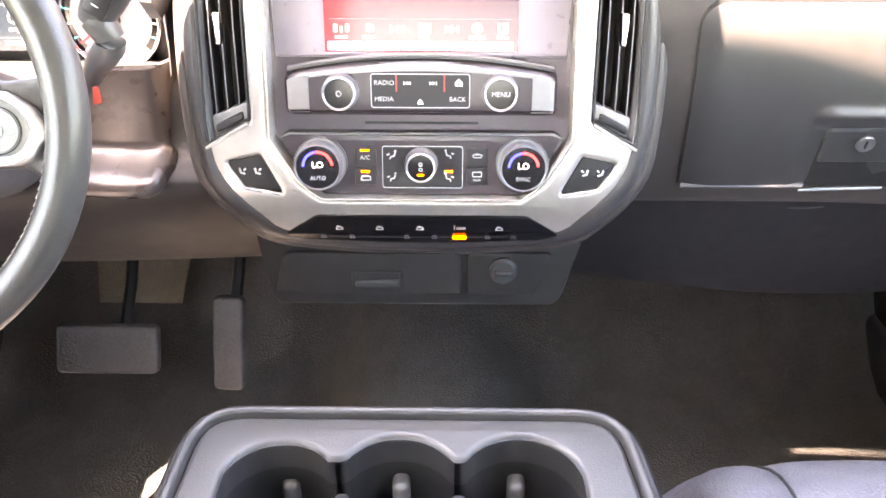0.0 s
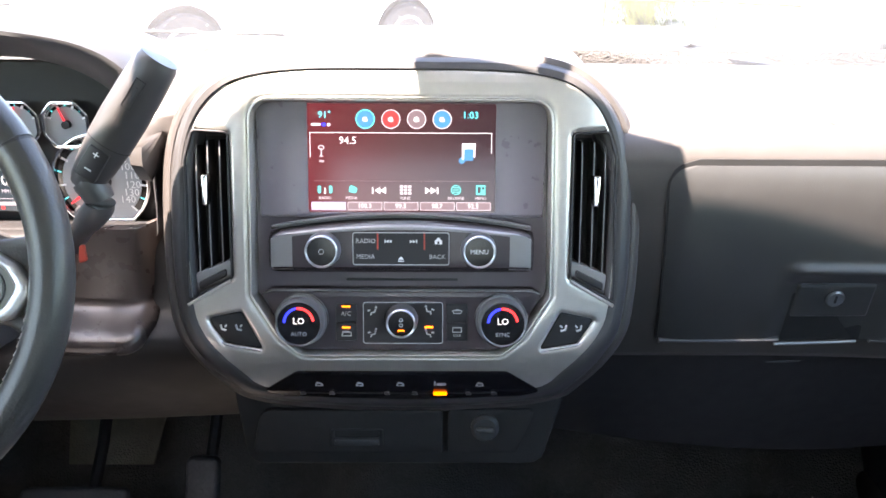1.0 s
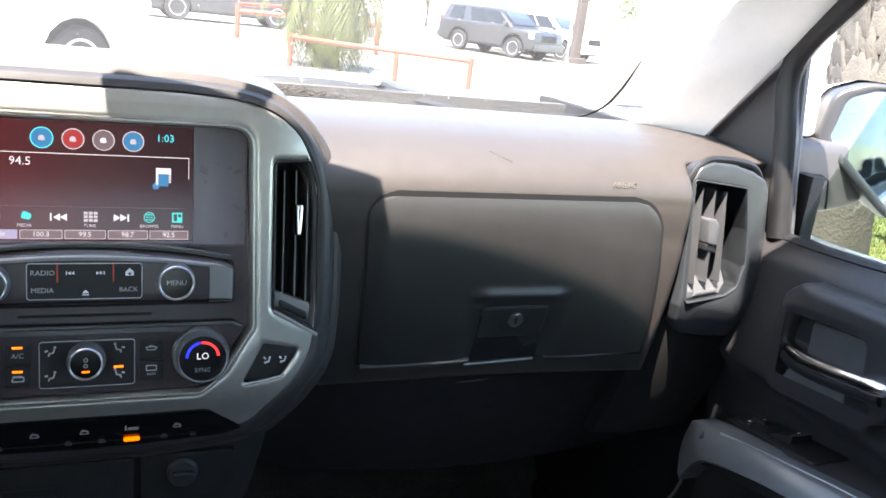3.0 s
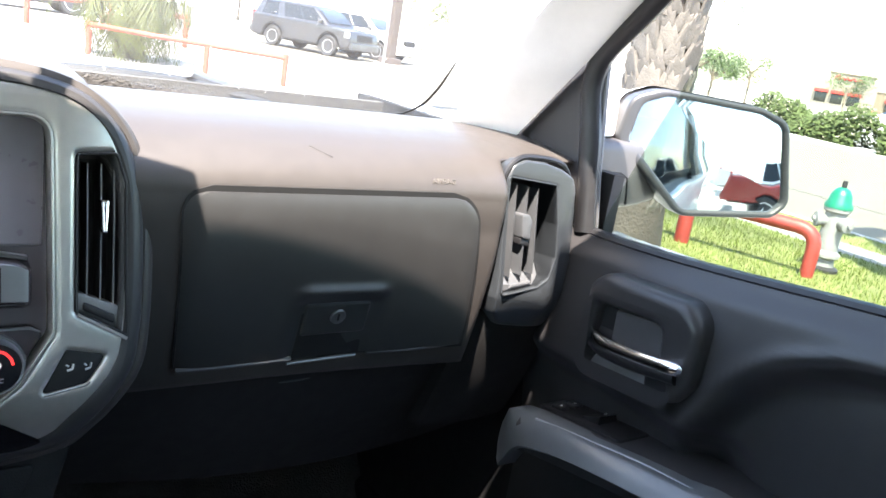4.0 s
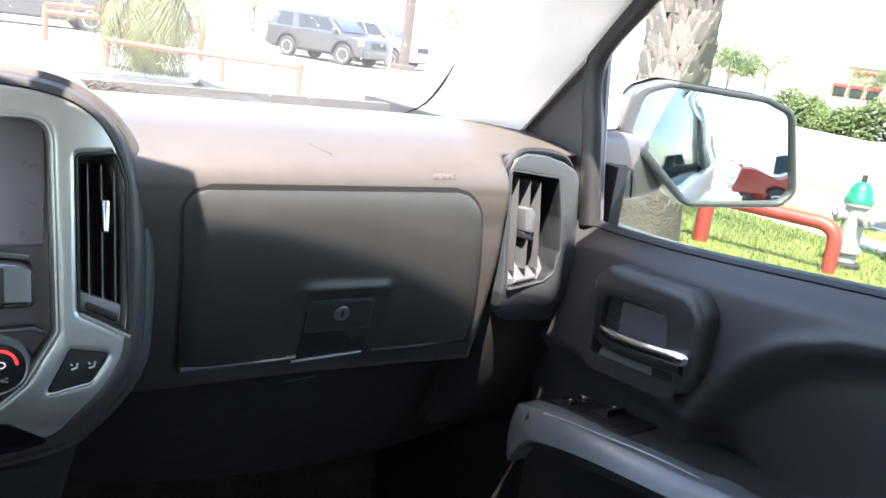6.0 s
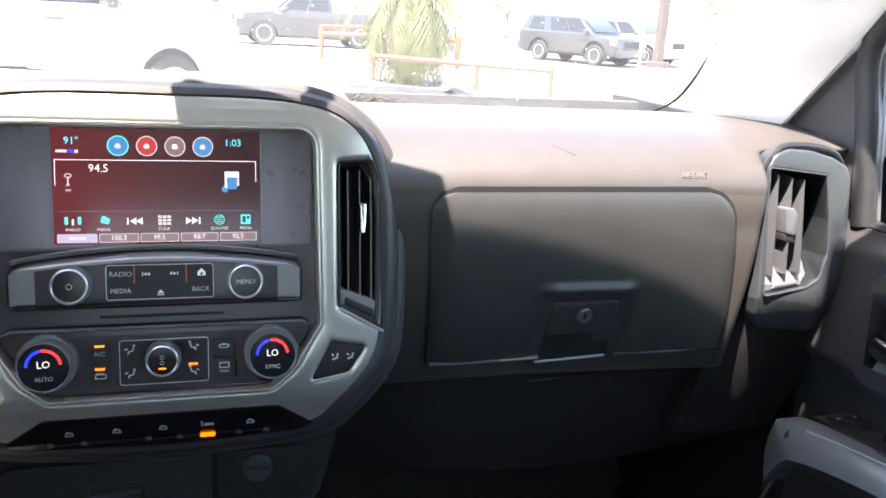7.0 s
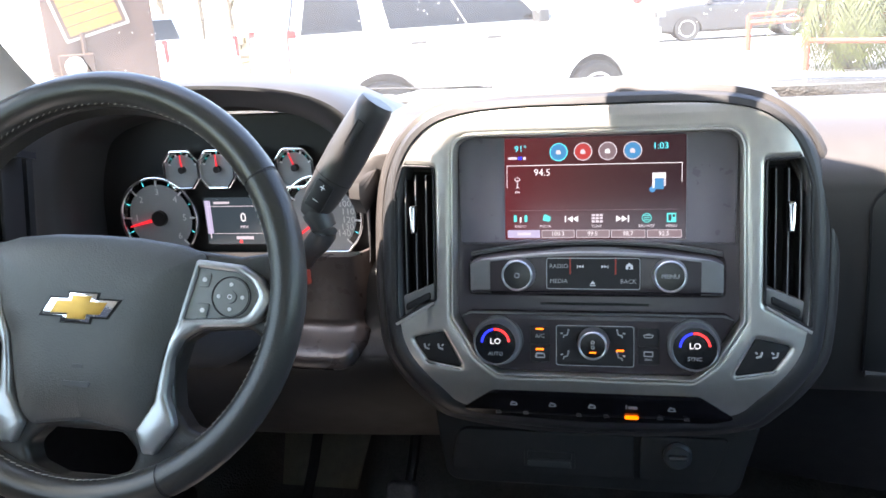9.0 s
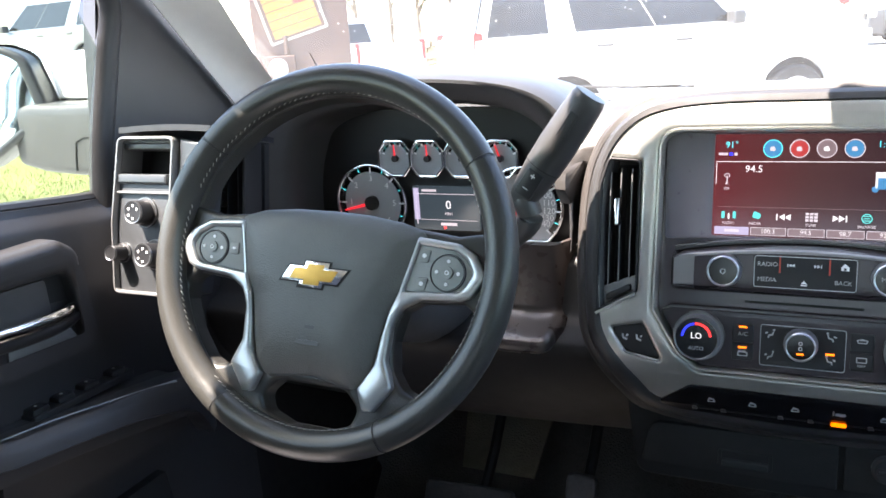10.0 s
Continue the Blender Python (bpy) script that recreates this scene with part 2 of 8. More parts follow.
def inset(loop, d):
    """The outline moved to its left by d."""
    n, out = len(loop), []
    for i in range(n):
        a, p, b = Vector(loop[i - 1]), Vector(loop[i]), Vector(loop[(i + 1) % n])
        u, v = (p - a), (b - p)
        u, v = (u.normalized() if u.length > 1e-9 else v.normalized()), (v.normalized() if v.length > 1e-9 else u.normalized())
        nu, nv = Vector((-u.y, u.x)), Vector((-v.y, v.x))
        m = nu + nv
        k = d / max(0.4, 0.5 * m.dot(m)) if m.length > 1e-6 else 0
        out.append((p.x + m.x * k, p.y + m.y * k))
    return out


def plate(bm, outer, holes=(), z0=0.0, z1=0.01, bevel=0.0, m=None, back=True):
    """A flat plate with holes in it and rounded front edges."""
    from_loops = [outer if area(outer) > 0 else outer[::-1]] + [h if area(h) < 0 else h[::-1] for h in holes]
    tf = m if m is not None else Matrix.Identity(4)
    levels = [(z0, 0.0)]
    if bevel:
        steps = 5 if bevel > 0.0035 else 2
        levels += [(z1 - bevel * (1 - math.sin(math.pi / 2 * k / steps)), bevel * (1 - math.cos(math.pi / 2 * k / steps))) for k in range(steps + 1)]
    else:
        levels += [(z1, 0.0)]
    tops, bottoms = [], []
    for lp in from_loops:
        rings = [[bm.verts.new(tf @ Vector((x, y, z))) for x, y in (inset(lp, d) if d else lp)] for z, d in levels]
        n = len(lp)
        for ra, rb in zip(rings, rings[1:]):
            for i in range(n):
                bm.faces.new((ra[i], ra[(i + 1) % n], rb[(i + 1) % n], rb[i]))
        tops.append(rings[-1])
        bottoms.append(rings[0])
    from mathutils.geometry import tessellate_polygon
    d = levels[-1][1]
    tri = tessellate_polygon([[Vector((x, y, 0)) for x, y in (inset(lp, d) if d else lp)] for lp in from_loops])
    for flat in (tops, bottoms) if back else (tops,):
        vs = [v for ring in flat for v in ring]
        for t in tri:
            try:
                bm.faces.new([vs[i] for i in t])
            except ValueError:
                pass
    return bm


def bent(bm, fn, xs=(), ys=()):
    """The mesh cut along lines of x and y, then moved by fn(x, y) -> (dy, dz)."""
    for vals, n in ((xs, (1, 0, 0)), (ys, (0, 1, 0))):
        for q in vals:
            bmesh.ops.bisect_plane(bm, geom=bm.verts[:] + bm.edges[:] + bm.faces[:], plane_co=(q * n[0], q * n[1], 0), plane_no=n)
    for v in bm.verts:
        dy, dz = fn(v.co.x, v.co.y)
        v.co.y += dy
        v.co.z += dz
    return bm


def slab(*args, **kw):
    return plate(bmesh.new(), *args, **kw)


def box(bm, c, s, bevel=0.0, m=None):
    tf = m if m is not None else Matrix.Identity(4)
    tf = tf @ Matrix.Translation(c)
    return plate(bm, rect(-s[0] / 2, -s[1] / 2, s[0] / 2, s[1] / 2, bevel), (), -s[2] / 2, s[2] / 2, bevel, tf)


def turned(bm, profile, n=32, m=None, close=True):
    """A turned body: rows of (radius, height) round the local z axis."""
    tf = m if m is not None else Matrix.Identity(4)
    rings = []
    for r, z in profile:
        if r < 1e-6:
            rings.append([bm.verts.new(tf @ Vector((0, 0, z)))])
        else:
            rings.append([bm.verts.new(tf @ Vector((r * math.cos(2 * math.pi * k / n), r * math.sin(2 * math.pi * k / n), z))) for k in range(n)])
    for a, b in zip(rings, rings[1:]):
        for i in range(n):
            j = (i + 1) % n
            if len(a) == 1 and len(b) > 1:
                bm.faces.new((a[0], b[i], b[j]))
            elif len(b) == 1 and len(a) > 1:
                bm.faces.new((a[i], a[j], b[0]))
            elif len(a) > 1:
                bm.faces.new((a[i], a[j], b[j], b[i]))
    if close:
        for ring in (rings[0], rings[-1]):
            if len(ring) > 2:
                bm.faces.new(ring)
    return bm


def tube(bm, pts, r, n=10, closed=False, flat=1.0, up=(0, 0, 1)):
    """A round bar along a line of points; r: one radius or one for each point."""
    pts = [Vector(p) for p in pts]
    rings, k = [], len(pts)
    for i, p in enumerate(pts):
        a = pts[i - 1] if (i or closed) else p
        b = pts[(i + 1) % k] if (i < k - 1 or closed) else p
        t = (b - a).normalized()
        s = t.cross(Vector(up))
        s = s.normalized() if s.length > 1e-4 else t.orthogonal().normalized()
        u = s.cross(t)
        rad = r[i] if isinstance(r, (list, tuple)) else r
        rings.append([bm.verts.new(p + s * rad * math.cos(2 * math.pi * q / n) + u * rad * flat * math.sin(2 * math.pi * q / n)) for q in range(n)])
    pairs = list(zip(rings, rings[1:])) + ([(rings[-1], rings[0])] if closed else [])
    for a, b in pairs:
        for q in range(n):
            bm.faces.new((a[q], a[(q + 1) % n], b[(q + 1) % n], b[q]))
    if not closed:
        bm.faces.new(rings[0]), bm.faces.new(rings[-1])
    return bm


def sheet(fn, nu, nv, off):
    """A curved panel: fn(u, v) for u, v in 0..1, with the thickness given by the vector off."""
    bm = bmesh.new()
    off = Vector(off)
    grids = []
    for o in (Vector(), off):
        grids.append([[bm.verts.new(Vector(fn(i / nu, j / nv)) + o) for j in range(nv + 1)] for i in range(nu + 1)])
    for g in grids:
        for i in range(nu):
            for j in range(nv):
                bm.faces.new((g[i][j], g[i + 1][j], g[i + 1][j + 1], g[i][j + 1]))
    a, b = grids
    for i in range(nu):
        for j in (0, nv):
            bm.faces.new((a[i][j], a[i + 1][j], b[i + 1][j], b[i][j]))
    for j in range(nv):
        for i in (0, nu):
            bm.faces.new((a[i][j], a[i][j + 1], b[i][j + 1], b[i][j]))
    return bm


def loft(sections, closed=True, caps=True):
    """A body through outlines of equal count."""
    bm = bmesh.new()
    rings = [[bm.verts.new(Vector(p)) for p in s] for s in sections]
    n = len(rings[0])
    for a, b in zip(rings, rings[1:]):
        for i in range(n if closed else n - 1):
            bm.faces.new((a[i], a[(i + 1) % n], b[(i + 1) % n], b[i]))
    if caps:
        bm.faces.new(rings[0]), bm.faces.new(rings[-1])
    return bm


def curve_points(pts, n):
    """n + 1 points along a smooth line through pts (Catmull-Rom)."""
    pts = [Vector(p) for p in pts]
    out, k = [], len(pts) - 1
    for s in range(n + 1):
        f = min(s / n * k, k - 1e-6)
        i = int(f)
        t = f - i
        p0, p1, p2, p3 = pts[max(i - 1, 0)], pts[i], pts[i + 1], pts[min(i + 2, k)]
        out.append(0.5 * (2 * p1 + (p2 - p0) * t + (2 * p0 - 5 * p1 + 4 * p2 - p3) * t * t + (3 * p1 - p0 - 3 * p2 + p3) * t ** 3))
    return out


def smooth(a, b, x):
    t = min(1.0, max(0.0, (x - a) / (b - a)))
    return t * t * (3 - 2 * t)


def words(body, size, mat, parent, m, name="lettering", depth=0.0002, label=""):
    """Flat letters of the built-in font, centred on the pose m."""
    cu = bpy.data.curves.new("letters", "FONT")
    cu.body, cu.size, cu.extrude, cu.align_x, cu.align_y = body, size, depth, "CENTER", "CENTER"
    cu.resolution_u = 2
    tmp = new("letters", cu)
    bpy.context.view_layer.update()
    me = bpy.data.meshes.new_from_object(tmp.evaluated_get(bpy.context.evaluated_depsgraph_get()))
    bpy.data.objects.remove(tmp)
    bpy.data.curves.remove(cu)
    me.materials.clear()
    me.materials.append(mat)
    ob = new(name, me)
    ob.parent = parent
    ob.matrix_basis = m
    if label:
        ob["label"] = label
    return ob


def basis(o, x, y, z):
    m = Matrix((x, y, z)).transposed().to_4x4()
    m.translation = o
    return m

# ---- the dashboard's soft pad and lower panels ----
PAD_LINE = curve_points([(0.8465, 1.372, 0), (0.8475, 1.384, 0), (0.8545, 1.397, 0), (0.868, 1.410, 0), (0.890, 1.422, 0), (0.925, 1.432, 0), (0.98, 1.437, 0), (1.08, 1.436, 0), (1.25, 1.416, 0), (1.42, 1.390, 0)], 180)


def pad_profile(s):
    """Front to back over the passenger's pad: (y, z)."""
    return PAD_LINE[min(180, int(round(s * 180)))]


def pad_at(u, v):
    x = -0.83 + 1.044 * u
    p = pad_profile(v)
    y, z = p.x, p.y
    back = 1 - smooth(-0.27, -0.215, x)          # behind the instrument binnacle
    mid = smooth(-0.26, -0.21, x) * (1 - smooth(0.185, 0.205, x))
    y0 = 0.0
    if back > 0:
        y0 = 1.02 * back
    y = max(y, y0)
    z = z + 0.022 * mid * smooth(0.86, 0.93, y) * (1 - smooth(1.1, 1.4, y))
    if mid > 0.3:
        y = max(y, 0.875)
        z = max(z, 1.40)
    z -= 0.012 * smooth(0.62, 0.78, x) * (1 - smooth(0.9, 1.2, y))
    y += 0.012 * smooth(0.45, 0.75, x) * (1 - smooth(0.9, 1.2, y)) - 0.10 * (abs(x) / 0.83) ** 3 * smooth(1.1, 1.42, y)
    return (x, y, z)


dashboard = thing("dashboard", "dark grey and taupe moulded truck dashboard with sunlit soft top pad", "dashboard", pose(0, 0, 0))
# unseen sheet added to keep skylight from leaking into the footwell
part("leak_baffle", sheet(lambda u, v: (-0.86 + 1.72 * u, 1.06 + 0.70 * v, 1.285), 4, 3, (0, 0, -0.01)), LOWER, dashboard)
part("top_pad", sheet(pad_at, 80, 60, (0, 0.02, -0.02)), PAD, dashboard, "taupe grained soft pad in full sun", sharp=60)


def face_y(z, x=0.3):
    """How far back the passenger's fascia lies at a height."""
    return 0.846 + 0.46 * max(0.0, 1.352 - 0.035 * smooth(0.40, 0.64, x) - z) ** 1.5


def drift(x):
    """The fascia swells to meet the end vent."""
    return -0.004 * smooth(0.58, 0.65, x)


def skin_at(u, v):
    """Passenger's side in one skin: up the fascia, round the edge and over the top."""
    x = 0.214 + 0.616 * u
    if v < 0.4:
        z = 1.150 + (1.372 - 1.150) * v / 0.4
        y = face_y(z, x) + 0.002 * smooth(1.36, 1.33, z)
    else:
        p = pad_profile((v - 0.4) / 0.6)
        y, z = p.x, p.y
    z -= 0.012 * smooth(0.62, 0.78, x) * (1 - smooth(0.9, 1.2, y)) * smooth(1.30, 1.40, z)
    y += 0.055 * smooth(0.648, 0.662, x) * (1 - smooth(1.400, 1.420, z))
    y += drift(x) * (1 - smooth(0.9, 1.2, y)) - 0.10 * (abs(x) / 0.83) ** 3 * smooth(1.1, 1.42, y)
    return (x, y, z)


part("passenger_pad", sheet(skin_at, 110, 100, (0, 0.02, -0.01)), PAD, dashboard, "taupe grained soft pad in full sun", sharp=60)
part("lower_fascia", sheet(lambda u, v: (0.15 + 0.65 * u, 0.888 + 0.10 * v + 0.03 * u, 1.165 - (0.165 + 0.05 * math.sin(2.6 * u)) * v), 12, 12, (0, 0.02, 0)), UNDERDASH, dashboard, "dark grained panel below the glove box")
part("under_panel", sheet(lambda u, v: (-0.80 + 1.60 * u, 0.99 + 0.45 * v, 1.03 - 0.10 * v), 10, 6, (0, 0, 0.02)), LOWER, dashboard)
# worn ledge lines under the glove box
for x0, x1, z in ((0.385, 0.480, 1.128),):
    part("ledge", tube(bmesh.new(), curve_points([(x0, 0.922, z), ((x0 + x1) / 2, 0.920, z - 0.001), (x1, 0.924, z + 0.003)], 8), 0.0022, 6), GREYFACE, dashboard)


# glove box door: a curved panel in a dark gap, scooped out round its latch
def glove_edge(u, v, grow=0.0, up=0.0):
    z = 1.376 + up - (0.199 + up) * v
    x0, x1 = 0.2580 + 0.015 * v - grow, 0.6060 + 0.026 * v + grow
    r = 0.024 + 0.010 * u + up
    d = 0.0
    if z > 1.376 + up - r:
        d = r - math.sqrt(max(0.0, r * r - (z - (1.376 + up - r)) ** 2))
    return x0 + d + (x1 - x0 - 2 * d) * u, z


def glove_at(u, v):
    x, z = glove_edge(u, v)
    edge = min(u * 1.6, (1 - u) * 1.6, v) * 0.35
    crown = 0.0045 * (1 - math.exp(-edge * 50))
    y = face_y(z, x) + drift(x) - 0.0015 - crown
    lx = (x - 0.447) / 0.062
    if abs(lx) < 1.3:
        wide = 1 - smooth(0.62, 1.05, abs(lx))
        y += 0.0045 * wide * (1 - smooth(1.247, 1.258, z)) - 0.0065 * wide * math.exp(-((z - 1.266) / 0.0065) ** 2)
    z += (-0.002 + 0.006 * u) * smooth(0.72, 1.0, v)
    return (x, y, z)


def gap_at(u, v):
    x, z = glove_edge(u, v, 0.0024, 0.0062)
    return (x, face_y(z, x) + drift(x) - 0.0012, z)


glove = part("glove_box_door", sheet(glove_at, 90, 70, (0, 0.010, 0)), GLOVE, dashboard, "dark taupe glove box door, upper half sunlit", sharp=50)
part("gap", sheet(gap_at, 40, 40, (0, 0.004, 0)), SLOT, dashboard, "dark gap round the glove box door")
latch_m = basis((0.447, face_y(1.233) - 0.0005, 1.233), Vector((1, 0, 0)), Vector((0, -0.23, 0.97)).normalized(), Vector((0, -0.97, -0.23)).normalized())
latch = part("latch_paddle", slab(rounded([(-0.041, -0.026), (0.041, -0.025), (0.041, 0.018), (-0.041, 0.017)], 0.005), (), -0.012, 0.0040, 0.0036), GLOVE, glove, "dark latch paddle", latch_m)
lock = part("lock", turned(bmesh.new(), [(0.0095, 0), (0.0095, 0.0025), (0.008, 0.0035), (0.0068, 0.0030), (0, 0.0030)], 28), STEEL, latch, "round steel key lock", Matrix.Translation((0.0, 0.0, 0.0035)))
part("keyway", slab(rect(-0.0012, -0.0045, 0.0012, 0.0045, 0.001), (), 0.0065, 0.0071), SLOT, latch)
part("latch_recess", slab(rounded([(-0.043, -0.058), (0.042, -0.056), (0.044, 0.005), (-0.044, 0.005)], 0.004), (), -0.012, 0.0018, 0.001), SLOT, glove, "dark finger recess under the latch", latch_m)
# raised grey bar drawn for the lit line along the paddle's top
part("lip", tube(bmesh.new(), [(-0.039, 0.0165, 0.003), (0.039, 0.0175, 0.003)], 0.0012, 6), GREYFACE, latch, "raised bar for the lit upper edge")
part("pull_edge", tube(bmesh.new(), curve_points([(0.274, face_y(1.176) - 0.003, 1.1755), (0.33, face_y(1.176) - 0.004, 1.176), (0.402, face_y(1.176) - 0.004, 1.177)], 10), 0.0035, 8), CHARCOAL, glove)
part("pull_edge", tube(bmesh.new(), curve_points([(0.500, face_y(1.176) - 0.004, 1.177), (0.56, face_y(1.178, 0.56) - 0.003, 1.179), (0.628, face_y(1.18, 0.62), 1.182)], 10), 0.0035, 8), CHARCOAL, glove)
part("pull_bar", tube(bmesh.new(), [(0.400, face_y(1.168) - 0.003, 1.170), (0.487, face_y(1.172) - 0.003, 1.174)], 0.0024, 8), DARKSILVER, glove)
airbag_m = basis((0.556, 0.8515, 1.3930), Vector((1, 0.02, 0)).normalized(), Vector((0, 0.45, 0.89)).normalized(), Vector((0, -0.89, 0.45)).normalized())
words("AIRBAG", 0.0095, EMBOSS, dashboard, airbag_m, depth=0.001)
part("scratch", tube(bmesh.new(), curve_points([(0.398, 0.8835, 1.4190), (0.408, 0.8765, 1.4150), (0.420, 0.8692, 1.4108)], 6), 0.0010, 5), SLOT, dashboard, "dark scuff mark")

# ---- passenger's air vent at the end of the dashboard ----
ven = thing("air_vent", "satin grey framed side air vent with upright louvres", "air vent", pose(0, 0, 0))
VX = Vector((1, -0.10, 0)).normalized()
VZ = Vector((0.10, -0.98, 0.10)).normalized()
VY = VZ.cross(VX)
vm = basis(Vector((0.7185, 0.847, 1.320)) - VZ * 0.009, VX, VY, VZ)
out_p = rounded([(-0.074, 0.076), (-0.068, 0.093), (-0.050, 0.1015), (-0.020, 0.103), (0.012, 0.0985), (0.036, 0.090), (0.047, 0.076), (0.063, 0.011), (0.073, -0.042), (0.077, -0.092), (0.062, -0.121), (-0.025, -0.118), (-0.046, -0.100), (-0.054, -0.078)], 0.014)
hole_p = rounded([(-0.0715, 0.0765), (0.006, 0.0765), (0.021, 0.026), (0.029, -0.018), (0.024, -0.047), (0.008, -0.0585), (-0.0475, -0.0725)], [0.004, 0.004, 0.01, 0.01, 0.012, 0.008, 0.004])
part("bezel", bent(slab(out_p, (hole_p,), -0.05, 0.010, 0.004), lambda x, y: (0, -0.9 * max(0.0, x - 0.025) ** 1.35 - 6.0 * max(0.0, -0.055 - y) ** 2), (0.03, 0.04, 0.05, 0.06), (-0.06, -0.07, -0.08, -0.09, -0.10, -0.11)), VENTGREY, ven, "satin grey bezel", vm, 50)
hole_ccw = hole_p if area(hole_p) > 0 else hole_p[::-1]
part("hole_edge", slab(inset(hole_ccw, -0.0020), (hole_ccw,), -0.02, 0.0108, 0.0008), VENTGREY, ven, "pale edge round the louvres", vm)
part("sleeve", slab(inset(hole_ccw, -0.0012), (hole_ccw,), -0.046, 0.009), VENTGREY, ven, "", vm)
part("vent_box", slab(rect(-0.08, -0.09, 0.04, 0.095), (), -0.052, -0.046), SLOT, ven, "", vm)
for tx, ty, bx, by in ((-0.0550, 0.0716, -0.0385, -0.0495), (-0.0360, 0.0702, -0.0200, -0.0455), (-0.0190, 0.0687, -0.0010, -0.0429)):
    fin = []
    for k in range(13):
        t = k / 12
        w = 0.0008 + 0.0030 * math.sin(math.pi * t) ** 0.8
        cx, cy = tx + (bx - tx) * t, ty + (by - ty) * t
        fin.append([(cx - w, cy, -0.030), (cx + w * 0.2, cy, -0.032), (cx + w * 0.3, cy, 0.0055), (cx - w * 0.2, cy, 0.0065)])
    part("louvre", loft(fin), VENTLIGHT, ven, "", vm)
part("slider", slab(rounded([(-0.033, 0.003), (-0.0185, 0.001), (-0.021, 0.027), (-0.027, 0.034), (-0.041, 0.034)], 0.003), (), -0.01, 0.010, 0.003), VENTLIGHT, ven, "pale slider tab", vm)
part("slider_gap", slab(rounded([(-0.033, -0.006), (-0.015, -0.008), (-0.0185, 0.001), (-0.033, 0.003)], 0.002), (), -0.01, 0.007, 0.002), BLACK, ven, "", vm)
part("lower_flap", bent(slab(rounded([(-0.0465, -0.0715), (0.008, -0.0580), (0.023, -0.0460), (0.026, -0.028), (-0.050, -0.047)], 0.003), (), -0.024, 0.002, 0.002), lambda x, y: (0, -0.9 * max(0.0, y + 0.060)), (), (-0.06, -0.05, -0.04)), VENTLIGHT, ven, "pale sill below the louvres", vm)
part("thumb_wheel", slab(rounded([(-0.034, -0.0655), (0.000, -0.0570), (0.003, -0.0520), (-0.031, -0.0600)], 0.002), (), -0.012, 0.0042, 0.0015), VENTLIGHT, ven, "", vm)
# black bar drawn for the shadow gap and pad edge over the bezel
part("brow", tube(bmesh.new(), curve_points([(-0.076, 0.060, 0.002), (-0.0745, 0.080, 0.004), (-0.066, 0.095, 0.004), (-0.047, 0.105, 0.003), (-0.002, 0.1075, 0.001), (0.027, 0.101, -0.004), (0.050, 0.078, -0.014), (0.064, 0.030, -0.022)], 40), 0.0042, 8), BLACK, ven, "dark bar along the gap above the vent", vm)
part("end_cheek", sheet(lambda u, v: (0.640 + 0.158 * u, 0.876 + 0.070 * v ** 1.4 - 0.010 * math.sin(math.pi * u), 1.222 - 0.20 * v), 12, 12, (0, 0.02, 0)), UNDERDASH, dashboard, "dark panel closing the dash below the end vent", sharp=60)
part("surround", slab(rounded([(-0.066, -0.05), (-0.070, 0.09), (-0.045, 0.109), (0.03, 0.106), (0.056, 0.07), (0.080, -0.09)], 0.01), (), -0.09, -0.040, 0.004), BLACK, ven, "", vm)

# ---- centre stack ----
RAKE = radians(12)
SU, SV, SW = Vector((1, 0, 0)), Vector((0, math.sin(RAKE), math.cos(RAKE))), Vector((0, -math.cos(RAKE), math.sin(RAKE)))
stack = thing("center_stack", "silver-framed centre stack with touch screen, radio and climate controls", "center stack", basis((0.002, 0.85, 1.33), SU, SV, SW))


def flip(pts):
    return [(-x, y) for x, y in pts][::-1]


half_rim = [(0.0, 0.1445), (0.085, 0.144), (0.14, 0.138), (0.175, 0.124), (0.203, 0.094), (0.218, 0.052), (0.2225, -0.01), (0.2200, -0.085), (0.209, -0.128), (0.175, -0.171), (0.138, -0.191), (0.0, -0.2005)]
rim_out = [(x, y) for x, y in half_rim] + [(-x, y) for x, y in half_rim[-2:0:-1]]
half_sil = [(0.0, 0.1335), (0.085, 0.133), (0.14, 0.128), (0.172, 0.115), (0.1935, 0.092), (0.2065, 0.05), (0.209, -0.01), (0.206, -0.085), (0.1955, -0.122), (0.162, -0.160), (0.128, -0.180), (0.0, -0.188)]
sil_out = half_sil + [(-x, y) for x, y in half_sil[-2:0:-1]]


def dense(loop, n=4):
    """A smoother closed outline through the points."""
    k, out = len(loop), []
    for i in range(k):
        p0, p1, p2, p3 = (Vector(loop[(i + j) % k]) for j in (-1, 0, 1, 2))
        for s in range(n):
            t = s / n
            q = 0.5 * (2 * p1 + (p2 - p0) * t + (2 * p0 - 5 * p1 + 4 * p2 - p3) * t * t + (3 * p1 - p0 - 3 * p2 + p3) * t ** 3)
            out.append((q.x, q.y))
    return out


rim_d, sil_d = dense(rim_out), dense(sil_out)
opening = rounded([(-0.145, -0.083), (-0.118, -0.126), (-0.098, -0.1425), (0.098, -0.1425), (0.118, -0.126), (0.145, -0.083), (0.143, 0.105), (-0.143, 0.105)], [0.008, 0.02, 0.012, 0.012, 0.02, 0.008, 0.022, 0.022])
vent_r = rounded([(0.1615, -0.066), (0.206, -0.090), (0.2045, 0.050), (0.1965, 0.0765), (0.1615, 0.0745)], [0.006, 0.004, 0.003, 0.006, 0.006])
vent_l = flip(vent_r)
seat_r = rounded([(0.1345, -0.1365), (0.1545, -0.0985), (0.1875, -0.105), (0.1835, -0.113), (0.1715, -0.130)], 0.003)
seat_l = flip(seat_r)
